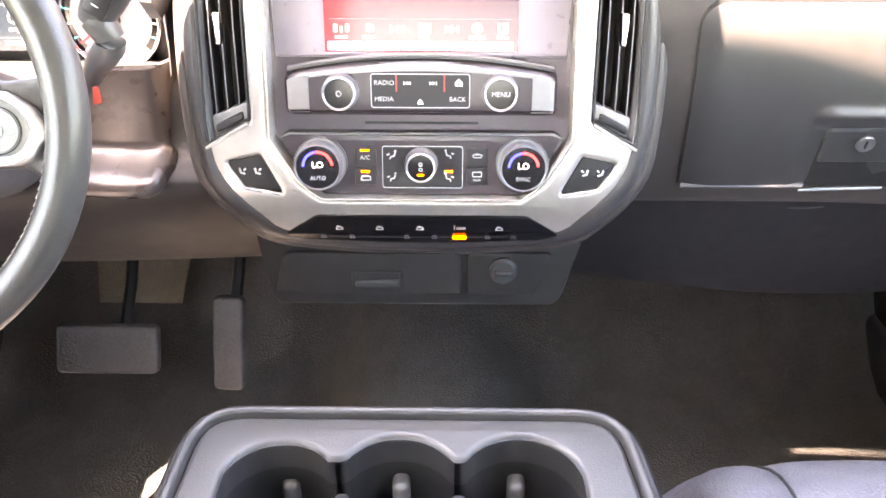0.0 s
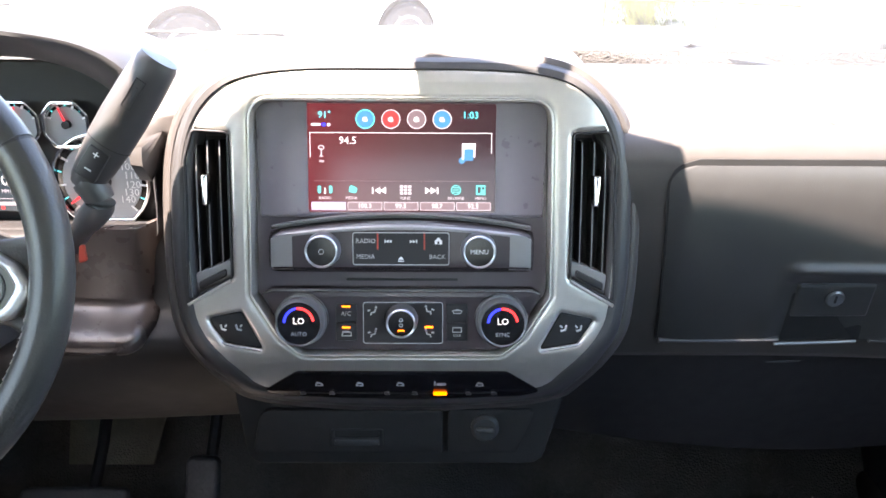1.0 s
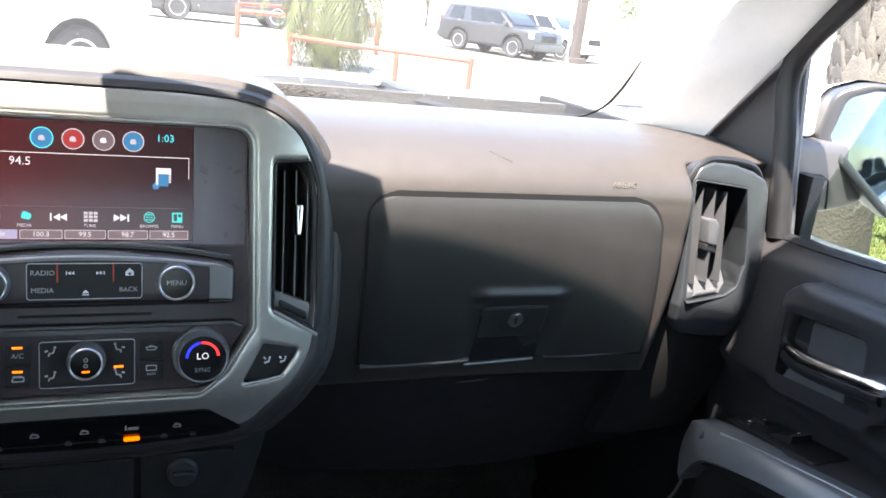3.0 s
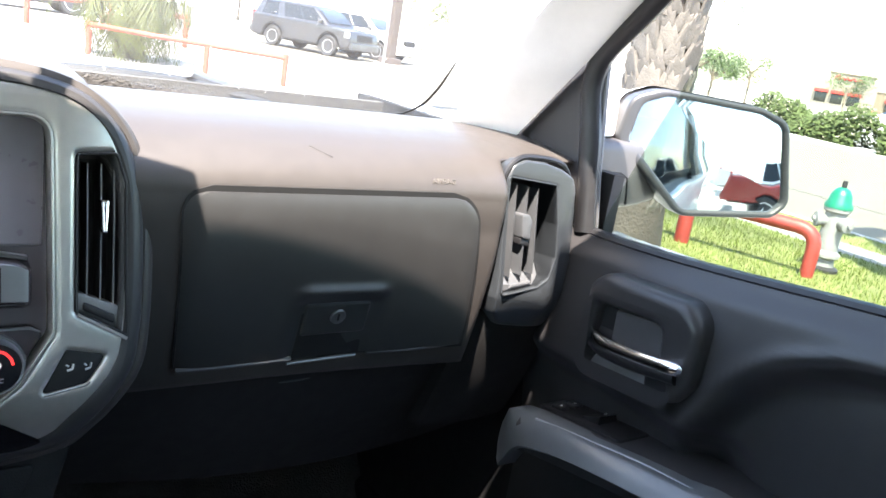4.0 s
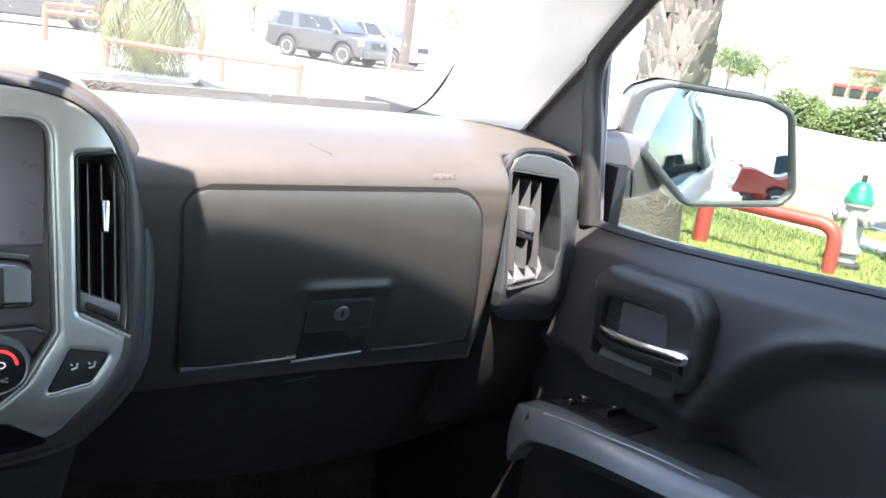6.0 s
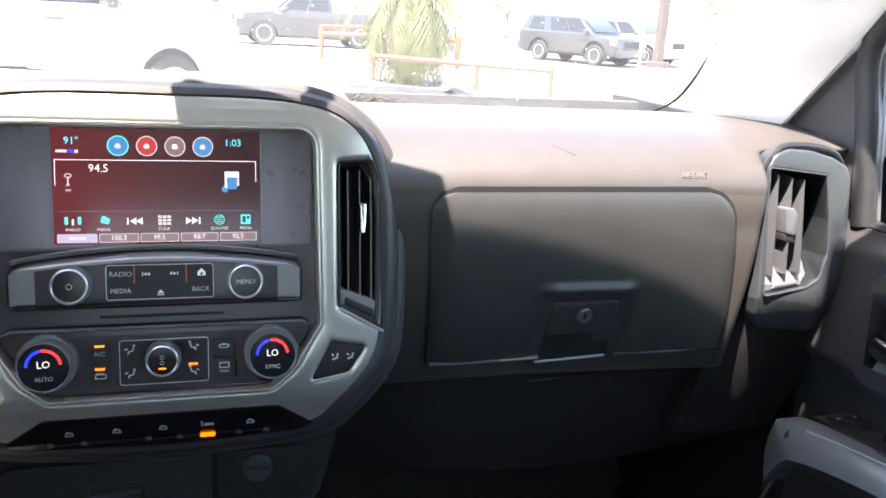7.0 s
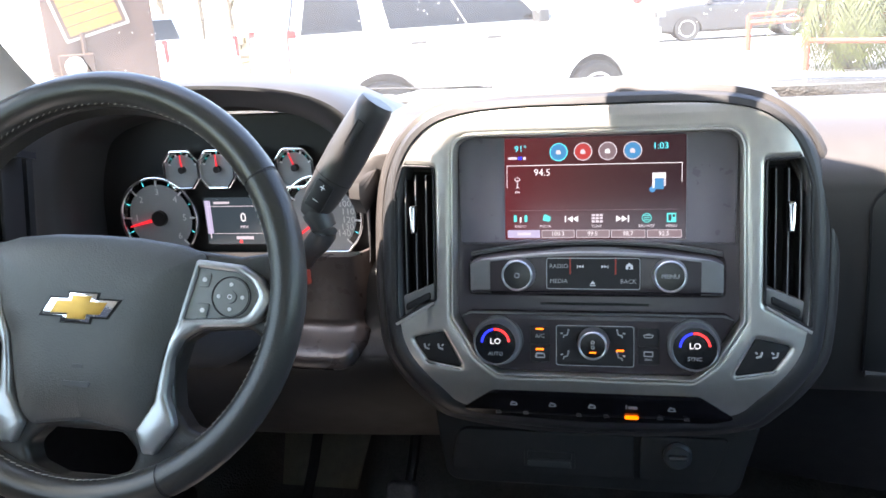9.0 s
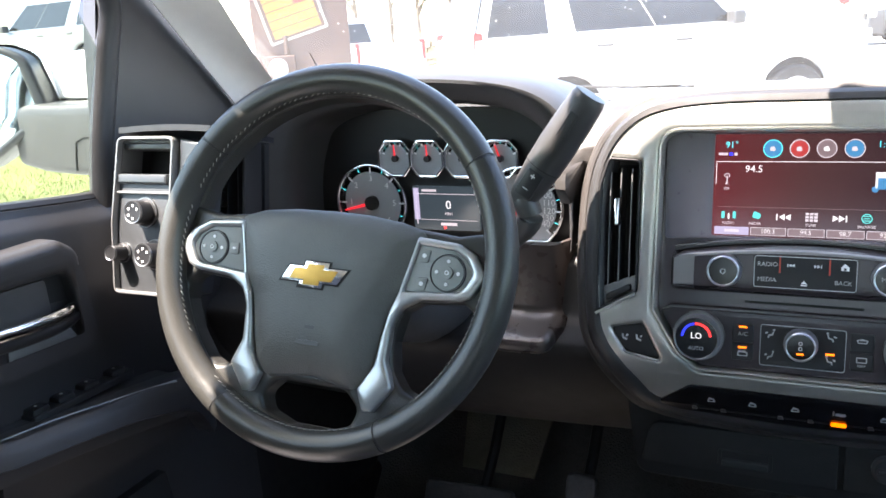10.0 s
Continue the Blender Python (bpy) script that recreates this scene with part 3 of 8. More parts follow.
switch_hole = rounded([(-0.142, -0.1790), (-0.104, -0.1570), (0.104, -0.1570), (0.142, -0.1790), (0.118, -0.1845), (0.0, -0.1880), (-0.118, -0.1845)], [0.004, 0.014, 0.014, 0.004, 0.02, 0.02, 0.02])

def sag(x, y):
    """The stack's face turns under at its foot and falls off at the sides and the top."""
    d = 7.5 * max(0.0, -0.120 - y) ** 2 + 1.6 * max(0.0, abs(x) - 0.150) ** 2 + 4.0 * max(0.0, y - 0.105) ** 2
    return (-0.27 * d if y < -0.1 else 0.0, -d)


CUT_X = [k * 0.01 for k in range(-20, 21) if abs(k) > 14]
CUT_Y = [-0.125 - 0.007 * k for k in range(10)] + [0.108 + 0.006 * k for k in range(5)]
part("outer_rim", bent(slab(rim_d, (dense([(x * 0.955, -0.02 + (y + 0.02) * 0.955) for x, y in sil_out]),), -0.10, 0.022, 0.012), sag), HOODSKIN, stack, "charcoal soft outer rim", sharp=60)
part("frame", bent(slab(sil_d, (opening, vent_r, vent_l, seat_r, seat_l), -0.02, 0.020, 0.005), sag, CUT_X, CUT_Y), SILVER, stack, "satin silver frame", sharp=50)
part("opening_line", slab(opening, (inset(opening, 0.0022),), -0.02, 0.0215, 0.0008), SILVER, stack)
part("inner_panel", slab(inset(opening, 0.0026), (), -0.03, -0.004, 0.0), PANEL, stack, "dark plastic inner panel")
# lip over the stack
part("brow", bent(slab(dense([(x * 1.052, y * 1.03) for x, y in rim_out]), (dense([(x * 0.975, y * 0.975) for x, y in rim_out]),), -0.14, 0.012, 0.010), sag), PAD, stack, "taupe padded surround", sharp=60)

# screen in its recess
part("screen_surround", slab(rounded([(-0.1375, -0.008), (0.1375, -0.008), (0.1395, 0.1042), (-0.1395, 0.1042)], 0.004), (rect(-0.0905, -0.003, 0.0905, 0.1010, 0.002),), -0.006, 0.0, 0.002), SURROUND, stack, "grey gloss surround")
screen = part("touch_screen", slab(rect(-0.0905, -0.003, 0.0905, 0.1010, 0.002), (), -0.006, -0.0016), SCREEN, stack, "lit touch screen with radio menu")
Z = -0.0012


def on_screen(x, y, z=Z):
    return Matrix.Translation((x, y, z))


def mark(outer, mat, holes=(), name="screen_mark", z=Z, parent=None):
    return part(name, slab(outer, holes, z, z + 0.0003), mat, parent or screen)


for seg in (rect(-0.0885, 0.0728, 0.0868, 0.0735), rect(-0.0885, 0.050, -0.0879, 0.0735), rect(0.0862, 0.054, 0.0868, 0.0735), rect(-0.0860, 0.0268, 0.0840, 0.0271)):
    mark(seg, WHITELIT if seg[0][1] > 0.04 else KEYLIT)
words("91°", 0.0092, CYAN, screen, on_screen(-0.0740, 0.0900))
words("1:03", 0.0092, CYAN, screen, on_screen(0.0660, 0.0900))
words("94.5", 0.0100, WHITELIT, screen, on_screen(-0.0520, 0.0655))
mark(rect(-0.0870, 0.0796, -0.0775, 0.0822, 0.001), GREYLIT)
mark(rect(-0.0765, 0.0792, -0.0728, 0.0824), BLUELIT)
mark(rect(-0.0715, 0.0792, -0.0685, 0.0822), GREYLIT)
for k, (mt, inner) in enumerate(((CYAN, BLUEICON), (GREYLIT, REDICON), (GREYLIT, KEYLIT), (GREYLIT, BLUEICON))):
    cx = -0.0350 + 0.0246 * k
    mark(oval(cx, 0.0862, 0.0092), mt, (oval(cx, 0.0862, 0.0082),), "menu_ring")
    mark(oval(cx, 0.0862, 0.0080), inner, (), "menu_disc")
    mark(rounded([(cx - 0.003, 0.0838), (cx + 0.003, 0.0838), (cx + 0.0014, 0.0886), (cx - 0.0024, 0.0880)], 0.0014, 3), GREYLIT if k != 2 else WHITELIT, (), "menu_symbol", Z + 0.0004)
# aerial symbol and FM bar
mark(rect(-0.0780, 0.0500, -0.0770, 0.0585), GREYLIT)
mark([(-0.0800, 0.0490), (-0.0775, 0.0530), (-0.0750, 0.0490), (-0.0775, 0.0515)], GREYLIT)
mark(oval(-0.0775, 0.0590, 0.0030, 0.0022, 16), GREYLIT, (oval(-0.0775, 0.0590, 0.0022, 0.0014, 16),))
words("FM", 0.0040, GREYLIT, screen, on_screen(-0.0775, 0.0455))
# note tile
mark(rect(0.0580, 0.0580, 0.0710, 0.0635), WHITELIT)
mark(rect(0.0580, 0.0480, 0.0600, 0.0580), WHITELIT)
mark(rect(0.0690, 0.0500, 0.0710, 0.0580), GREYLIT)
mark(rect(0.0602, 0.0470, 0.0688, 0.0578), BLUEICON)
mark(oval(0.0580, 0.0470, 0.0030), BLUEICON)
# row of symbols
for s in (-1, 1):
    mark(rounded([(-0.0745 + s * 0.0040, 0.0150), (-0.0745 + s * 0.0070, 0.0150), (-0.0745 + s * 0.0070, 0.0222), (-0.0745 + s * 0.0040, 0.0222)], 0.001, 2), TEAL)
mark(rect(-0.0753, 0.0145, -0.0737, 0.0200), WHITELIT)
mark(rounded([(-0.0520, 0.0165), (-0.0445, 0.0150), (-0.0430, 0.0200), (-0.0500, 0.0235)], 0.002, 3), TEAL)
for c, s in ((-0.0215, -1), (0.0275, 1)):
    for o in (0, 0.0055):
        x = c + (o - 0.005) * 1.0
        mark([(x, 0.0178), (x + 0.0055, 0.0145), (x + 0.0055, 0.0211)] if s < 0 else [(x, 0.0145), (x + 0.0055, 0.0178), (x, 0.0211)], WHITELIT)
    mark(rect(c + (-0.0075 if s < 0 else 0.0065), 0.0145, c + (-0.0062 if s < 0 else 0.0078), 0.0210), WHITELIT)
for i in range(3):
    for j in range(3):
        mark(rect(-0.0020 + i * 0.0040, 0.0140 + j * 0.0032, 0.0012 + i * 0.0040, 0.0164 + j * 0.0032), GREYLIT)
mark(oval(0.0525, 0.0185, 0.0048), TEAL, (oval(0.0525, 0.0185, 0.0040),))
for q in (-0.0018, 0.0004, 0.0026):
    mark(rect(0.0495, 0.0178 + q, 0.0555, 0.0186 + q), TEAL)
mark(rect(0.0720, 0.0140, 0.0810, 0.0232), TEAL, (rect(0.0735, 0.0155, 0.0765, 0.0217), rect(0.0775, 0.0190, 0.0800, 0.0217)))
for x, body in ((-0.0745, "RADIO"), (-0.0490, "MEDIA"), (0.0030, "TUNE"), (0.0525, "BROWSE"), (0.0765, "MENU")):
    words(body, 0.0040, GREYLIT, screen, on_screen(x, 0.0103))
# preset keys
for k, body in enumerate(("", "100.3", "99.5", "98.7", "92.5")):
    x0 = -0.0880 + 0.0352 * k
    key = mark(rect(x0, -0.0015, x0 + 0.0336, 0.0066, 0.0008, 2), GREYLIT if k else VIOLETLIT, (rect(x0 + 0.0006, -0.0009, x0 + 0.0330, 0.0060, 0.0006, 2),), "preset_key")
    mark(rect(x0 + 0.0006, -0.0009, x0 + 0.0330, 0.0060, 0.0006, 2), KEYLIT if k else VIOLETLIT, (), "preset_fill")
    if body:
        words(body, 0.0062, WHITELIT, screen, on_screen(x0 + 0.0166, 0.0026, Z + 0.0005))
    else:
        mark(rect(x0 + 0.010, 0.0012, x0 + 0.024, 0.0040), GREYLIT, (), "screen_mark", Z + 0.0004)

# radio panel: bulging bar with two knobs
def radio_at(u, v):
    x = -0.128 + 0.256 * u
    a = (u - 0.5) * 2
    top = -0.0065 - 0.012 * a * a - 0.004 * smooth(0.9, 1.0, abs(a))
    y = top + (-0.0600 - top) * v
    w = 0.020 + 0.003 * (1 - a * a) - 0.010 * smooth(0.86, 1.0, v) - 0.012 * (1 - smooth(0.0, 0.16, v)) - 0.010 * smooth(0.965, 1.0, abs(a))
    return (x, y, w)


radio_top = lambda u, v: (radio_at(u, v * 0.20)[0] * 0.975, radio_at(u, v * 0.20)[1] - 0.0004, radio_at(u, v * 0.20)[2] + 0.0008)
radio = part("radio_panel", sheet(radio_at, 40, 16, (0, 0, -0.024)), FACEPANEL, stack, "dark curved radio control panel", sharp=50)
# lighter grey sheet imitates the light caught on top of the bulge
part("lit_top", sheet(radio_top, 40, 6, (0, 0, -0.003)), DARKSILVER, radio, "grey sheet for the light caught along the top", sharp=60)
part("radio_brow", sheet(lambda u, v: (-0.124 + 0.248 * u, -0.0045 - 0.012 * (2 * u - 1) ** 2 + 0.002 * v, 0.010 + 0.006 * math.sin(v * 3.0)), 30, 4, (0, -0.003, 0)), DARKSILVER, stack)
for s in (-1, 1):
    part("end_cap", sheet(lambda u, v, s=s: tuple(Vector(radio_at(0.5 + s * (0.405 + 0.080 * u), 0.16 + 0.78 * v)) + Vector((0, 0, 0.0009))), 8, 8, (0, 0, -0.006)), DARKSILVER, radio, "satin grey end cap")
    knob = part("knob", turned(bmesh.new(), [(0.0172, 0.012), (0.0168, 0.024), (0.0160, 0.036), (0.0150, 0.038)], 40, None, False), KNURL, radio, "knurled radio knob", Matrix.Translation((s * 0.0738, -0.0365, 0)))
    part("ring", turned(bmesh.new(), [(0.0150, 0.036), (0.0153, 0.0386), (0.0145, 0.0394), (0.0135, 0.0388), (0.0133, 0.036)], 40, None, False), RINGSTEEL, knob, "bright ring")
    part("knob_face", turned(bmesh.new(), [(0.0136, 0.034), (0.0136, 0.0376), (0, 0.0380)], 40), INSET, knob)
    if s > 0:
        words("MENU", 0.0062, GREYPRINT, knob, Matrix.Translation((0, 0, 0.0384)))
    else:
        part("power_symbol", slab(oval(0, 0, 0.0026, n=20), (oval(0, 0, 0.0020, n=20),), 0.0382, 0.0385), GREYPRINT, knob)
    part("accent", slab(rect(s * 0.0222 - 0.0007, -0.0365, s * 0.0222 + 0.0007, -0.0195), (), 0.0225, 0.0235), REDCLEAR, radio, "orange accent bar")
part("button_frame", slab(rect(-0.046, -0.0515, 0.046, -0.0200, 0.003), (inset(rect(-0.046, -0.0515, 0.046, -0.0200, 0.003), 0.0007),), 0.020, 0.0236), GREYPRINT, radio)
part("button_pad", slab(rect(-0.0452, -0.0507, 0.0452, -0.0208, 0.003), (), 0.016, 0.0231), BLACK, radio)
words("RADIO", 0.0062, GREYPRINT, radio, Matrix.Translation((-0.0335, -0.0285, 0.0234)))
words("MEDIA", 0.0060, GREYPRINT, radio, Matrix.Translation((-0.0338, -0.0435, 0.0234)))
words("BACK", 0.0060, GREYPRINT, radio, Matrix.Translation((0.0345, -0.0435, 0.0234)))
for c, s in ((-0.0115, -1), (0.0112, 1)):
    bm = bmesh.new()
    for o in (0, 0.0028):
        x = c + o - 0.0028
        plate(bm, [(x, -0.0302), (x + 0.0026, -0.0286), (x, -0.0270)] if s > 0 else [(x, -0.0286), (x + 0.0026, -0.0302), (x + 0.0026, -0.0270)], (), 0.0232, 0.0235)
    plate(bm, rect(c + s * 0.0036 - 0.0004, -0.0302, c + s * 0.0036 + 0.0004, -0.0270), (), 0.0232, 0.0235)
    part("seek_symbol", bm, WHITEPRINT, radio)
part("home_symbol", slab([(0.0320, -0.0312), (0.0390, -0.0312), (0.0390, -0.0278), (0.0355, -0.0246), (0.0320, -0.0278)], (rect(0.0345, -0.0308, 0.0365, -0.0285),), 0.0232, 0.0235), WHITEPRINT, radio)
bm = bmesh.new()
plate(bm, [(-0.0028, -0.0462), (0.0028, -0.0462), (0, -0.0430)], (), 0.0232, 0.0235)
plate(bm, rect(-0.0028, -0.0480, 0.0028, -0.0471), (), 0.0232, 0.0235)
part("eject_symbol", bm, WHITEPRINT, radio)
part("disc_slot", slab(rect(-0.055, -0.0715, 0.055, -0.0690, 0.001), (), -0.004, -0.0030), SLOT, stack, "thin disc slot")

# climate panel
clim_out = rounded([(-0.138, -0.0835), (-0.1145, -0.124), (-0.096, -0.1395), (0.096, -0.1395), (0.1145, -0.124), (0.138, -0.0835), (0.128, -0.0770), (-0.128, -0.0770)], [0.008, 0.016, 0.01, 0.01, 0.016, 0.008, 0.004, 0.004])
climate = part("climate_panel", slab(clim_out, (), -0.01, 0.010, 0.004), FACEPANEL, stack, "dark climate control panel")
part("climate_brow", slab(rounded([(-0.138, -0.0835), (-0.1275, -0.0775), (0.1275, -0.0775), (0.138, -0.0835), (0.1255, -0.0795), (-0.1255, -0.0795)], 0.001), (), 0.004, 0.012, 0.001), DARKSILVER, climate)
for s, body in ((-1, "AUTO"), (1, "SYNC")):
    dial = part("temperature_dial", turned(bmesh.new(), [(0.0262, 0.008), (0.0258, 0.014), (0.0250, 0.015), (0.0232, 0.015), (0.0228, 0.029), (0.0215, 0.031), (0.0206, 0.0305)], 48, None, False), KNURL, climate, "round temperature dial with lit arc", Matrix.Translation((s * 0.0975, -0.1072, 0)))
    part("chrome_ring", turned(bmesh.new(), [(0.0262, 0.0138), (0.0256, 0.0156), (0.0248, 0.0138)], 48, None, False), CHROME, dial)
    part("dial_face", turned(bmesh.new(), [(0.0208, 0.026), (0.0206, 0.0300), (0, 0.0304)], 48), INSET, dial)
    for a0, a1, mt in ((180, 100, BLUELIT), (97, 5, REDLIT)):
        arc = [(0.0150 * math.cos(radians(a0 + (a1 - a0) * k / 12)), 0.0150 * math.sin(radians(a0 + (a1 - a0) * k / 12)) + 0.001) for k in range(13)]
        arc += [(0.0126 * math.cos(radians(a1 + (a0 - a1) * k / 12)), 0.0126 * math.sin(radians(a1 + (a0 - a1) * k / 12)) + 0.001) for k in range(13)]
        part("lit_arc", slab(arc, (), 0.0303, 0.0307), mt, dial)
    words("LO", 0.0086, WHITELIT, dial, Matrix.Translation((0, 0.0022, 0.0306)))
    words(body, 0.0055, GREYPRINT, dial, Matrix.Translation((0, -0.0105, 0.0306)))
fan = part("fan_knob", turned(bmesh.new(), [(0.0160, 0.008), (0.0158, 0.018), (0.0148, 0.028), (0.0138, 0.0295)], 40, None, False), KNURL, climate, "knurled fan knob", Matrix.Translation((0, -0.1073, 0)))
part("ring", turned(bmesh.new(), [(0.0138, 0.028), (0.0141, 0.0300), (0.0134, 0.0307), (0.0124, 0.0302), (0.0122, 0.028)], 40, None, False), RINGSTEEL, fan)
part("knob_face", turned(bmesh.new(), [(0.0126, 0.027), (0.0126, 0.0292), (0, 0.0296)], 40), INSET, fan)
part("lamp", slab(rect(-0.0032, -0.0075, 0.0032, -0.0060), (), 0.0296, 0.0300), AMBER, fan)
for y in (0.0035, -0.0015):
    part("fan_symbol", slab(oval(0, y, 0.0019, n=12), (oval(0, y, 0.0012, n=12),), 0.0297, 0.0299), GREYPRINT, fan)
for x0, x1 in ((-0.0645, -0.0440), (0.0440, 0.0645)):
    for y0, y1 in ((-0.1105, -0.0920), (-0.1290, -0.1115)):
        key = part("climate_key", slab(rect(x0, y0, x1, y1, 0.0025), (), 0.006, 0.0112, 0.0010), BLACK, climate)
part("mode_pad", slab(rect(-0.0375, -0.1315, 0.0400, -0.0905, 0.003), (oval(0, -0.1073, 0.0166),), 0.006, 0.0108, 0.0010), BLACK, climate)
part("mode_frame", slab(rect(-0.0378, -0.1318, 0.0403, -0.0902, 0.003), (inset(rect(-0.0378, -0.1318, 0.0403, -0.0902, 0.003), 0.0006),), 0.006, 0.0112), GREYPRINT, climate)
words("A/C", 0.0060, GREYPRINT, climate, Matrix.Translation((-0.0543, -0.1018, 0.0114)))
part("car_symbol", slab(rounded([(-0.0595, -0.1245), (-0.0490, -0.1245), (-0.0490, -0.1205), (-0.0520, -0.1190), (-0.0580, -0.1190)], 0.001, 2), (rect(-0.0575, -0.1235, -0.0500, -0.1208),), 0.0112, 0.0115), GREYPRINT, climate)
for x, y in ((-0.0543, -0.0945), (-0.0543, -0.1155), (0.0265, -0.1150)):
    part("lamp", slab(rect(x - 0.0040, y - 0.0009, x + 0.0040, y + 0.0009), (), 0.0110, 0.0116), AMBER, climate)
for x, y, s in ((-0.0285, -0.0995, 1), (-0.0285, -0.1215, 1), (0.0270, -0.0985, -1), (0.0270, -0.1215, -1)):
    bm = bmesh.new()
    tube(bm, [(x + 0.0030 * s, y + 0.0026, 0.0113), (x + 0.0022 * s, y - 0.0006, 0.0113), (x - 0.0012 * s, y - 0.0012, 0.0113), (x - 0.0016 * s, y - 0.0036, 0.0113)], 0.00075, 6)
    tube(bm, [(x - 0.0046 * s, y + 0.0006, 0.0113), (x - 0.0022 * s, y + 0.0014, 0.0113)], 0.0008, 6)
    turned(bm, [(0.0012, 0.0), (0.0012, 0.0006)], 8, Matrix.Translation((x + 0.0034 * s, y + 0.0042, 0.0110)))
    part("seat_symbol", bm, GREYPRINT, climate)
part("demist_symbol", slab([(0.0490, -0.0985), (0.0505, -0.1015), (0.0580, -0.1015), (0.0595, -0.0985), (0.0543, -0.0968)], ([(0.0505, -0.0988), (0.0512, -0.1006), (0.0572, -0.1006), (0.0580, -0.0988)],), 0.0112, 0.0115), GREYPRINT, climate)
part("demist_symbol", slab(rect(0.0495, -0.1205, 0.0590, -0.1150, 0.001), (rect(0.0505, -0.1196, 0.0580, -0.1160),), 0.0112, 0.0115), GREYPRINT, climate)
words("REAR", 0.0032, GREYPRINT, climate, Matrix.Translation((0.0543, -0.1235, 0.0114)))

# seat-heater keys in the lower corners
for loop in (seat_r, seat_l):
    s = 1 if loop is seat_r else -1
    part("seat_heater_keys", bent(slab(loop, (), -0.01, 0.0165, 0.0015), sag), KEYBLACK, stack, "black paired seat heater keys")
    part("key_edge", bent(tube(bmesh.new(), [(s * 0.1365, -0.1370, 0.0208), (s * 0.1705, -0.1310, 0.0208), (s * 0.1740, -0.1280, 0.0208)], 0.0009, 6), sag), CHROME, stack)
    for x in (0.1575, 0.1725):
        bm = bmesh.new()
        tube(bm, [(s * (x + 0.0030), -0.1115, 0.0170), (s * (x + 0.0020), -0.1160, 0.0170), (s * (x - 0.0022), -0.1172, 0.0170)], 0.0011, 6)
        tube(bm, [(s * (x - 0.0030), -0.1118, 0.0170), (s * (x - 0.0010), -0.1138, 0.0170)], 0.0009, 6)
        bent(bm, sag)
        part("seat_symbol", bm, GREYPRINT, stack)

# strip of switches along the bottom
part("switch_strip", bent(slab(switch_hole, (), -0.01, 0.0225, 0.002), sag, (), CUT_Y[:10]), INSET, stack, "gloss black strip of toggle switches")
part("switch_bar", bent(tube(bmesh.new(), curve_points([(-0.100, -0.1800, 0.0225), (0, -0.1800, 0.0230), (0.096, -0.1795, 0.0225)], 12), 0.0009, 8), sag), BLACK, stack)
for x in (-0.0995, -0.0705, -0.0150, 0.0130, 0.0670, 0.0930):
    part("switch_tip", bent(slab(rounded([(x - 0.0032, -0.1812), (x + 0.0032, -0.1812), (x + 0.0010, -0.1782), (x - 0.0032, -0.1782)], 0.0008, 2), (), 0.022, 0.0262, 0.001), sag), STEEL, stack)
part("lamp", bent(slab(rect(0.0310, -0.1818, 0.0450, -0.1784, 0.0016), (), 0.022, 0.0262, 0.001), sag), AMBER, stack, "lit amber lamp")
for k, x in enumerate((-0.0830, -0.0425, -0.0020, 0.0380, 0.0775)):
    bm = bmesh.new()
    if k == 3:
        plate(bm, rect(x - 0.0060, -0.1718, x - 0.0046, -0.1672), (), 0.0226, 0.0229)
        plate(bm, rect(x - 0.0036, -0.1716, x + 0.0060, -0.1690, 0.001, 2), (), 0.0226, 0.0229)
    else:
        plate(bm, rounded([(x - 0.0045, -0.1725), (x + 0.0045, -0.1725), (x + 0.003, -0.1690), (x - 0.002, -0.1678)], 0.001, 2), (rect(x - 0.002, -0.1716, x + 0.002, -0.1700),), 0.0226, 0.0229)
    part("switch_symbol", bent(bm, sag), GREYPRINT, stack)

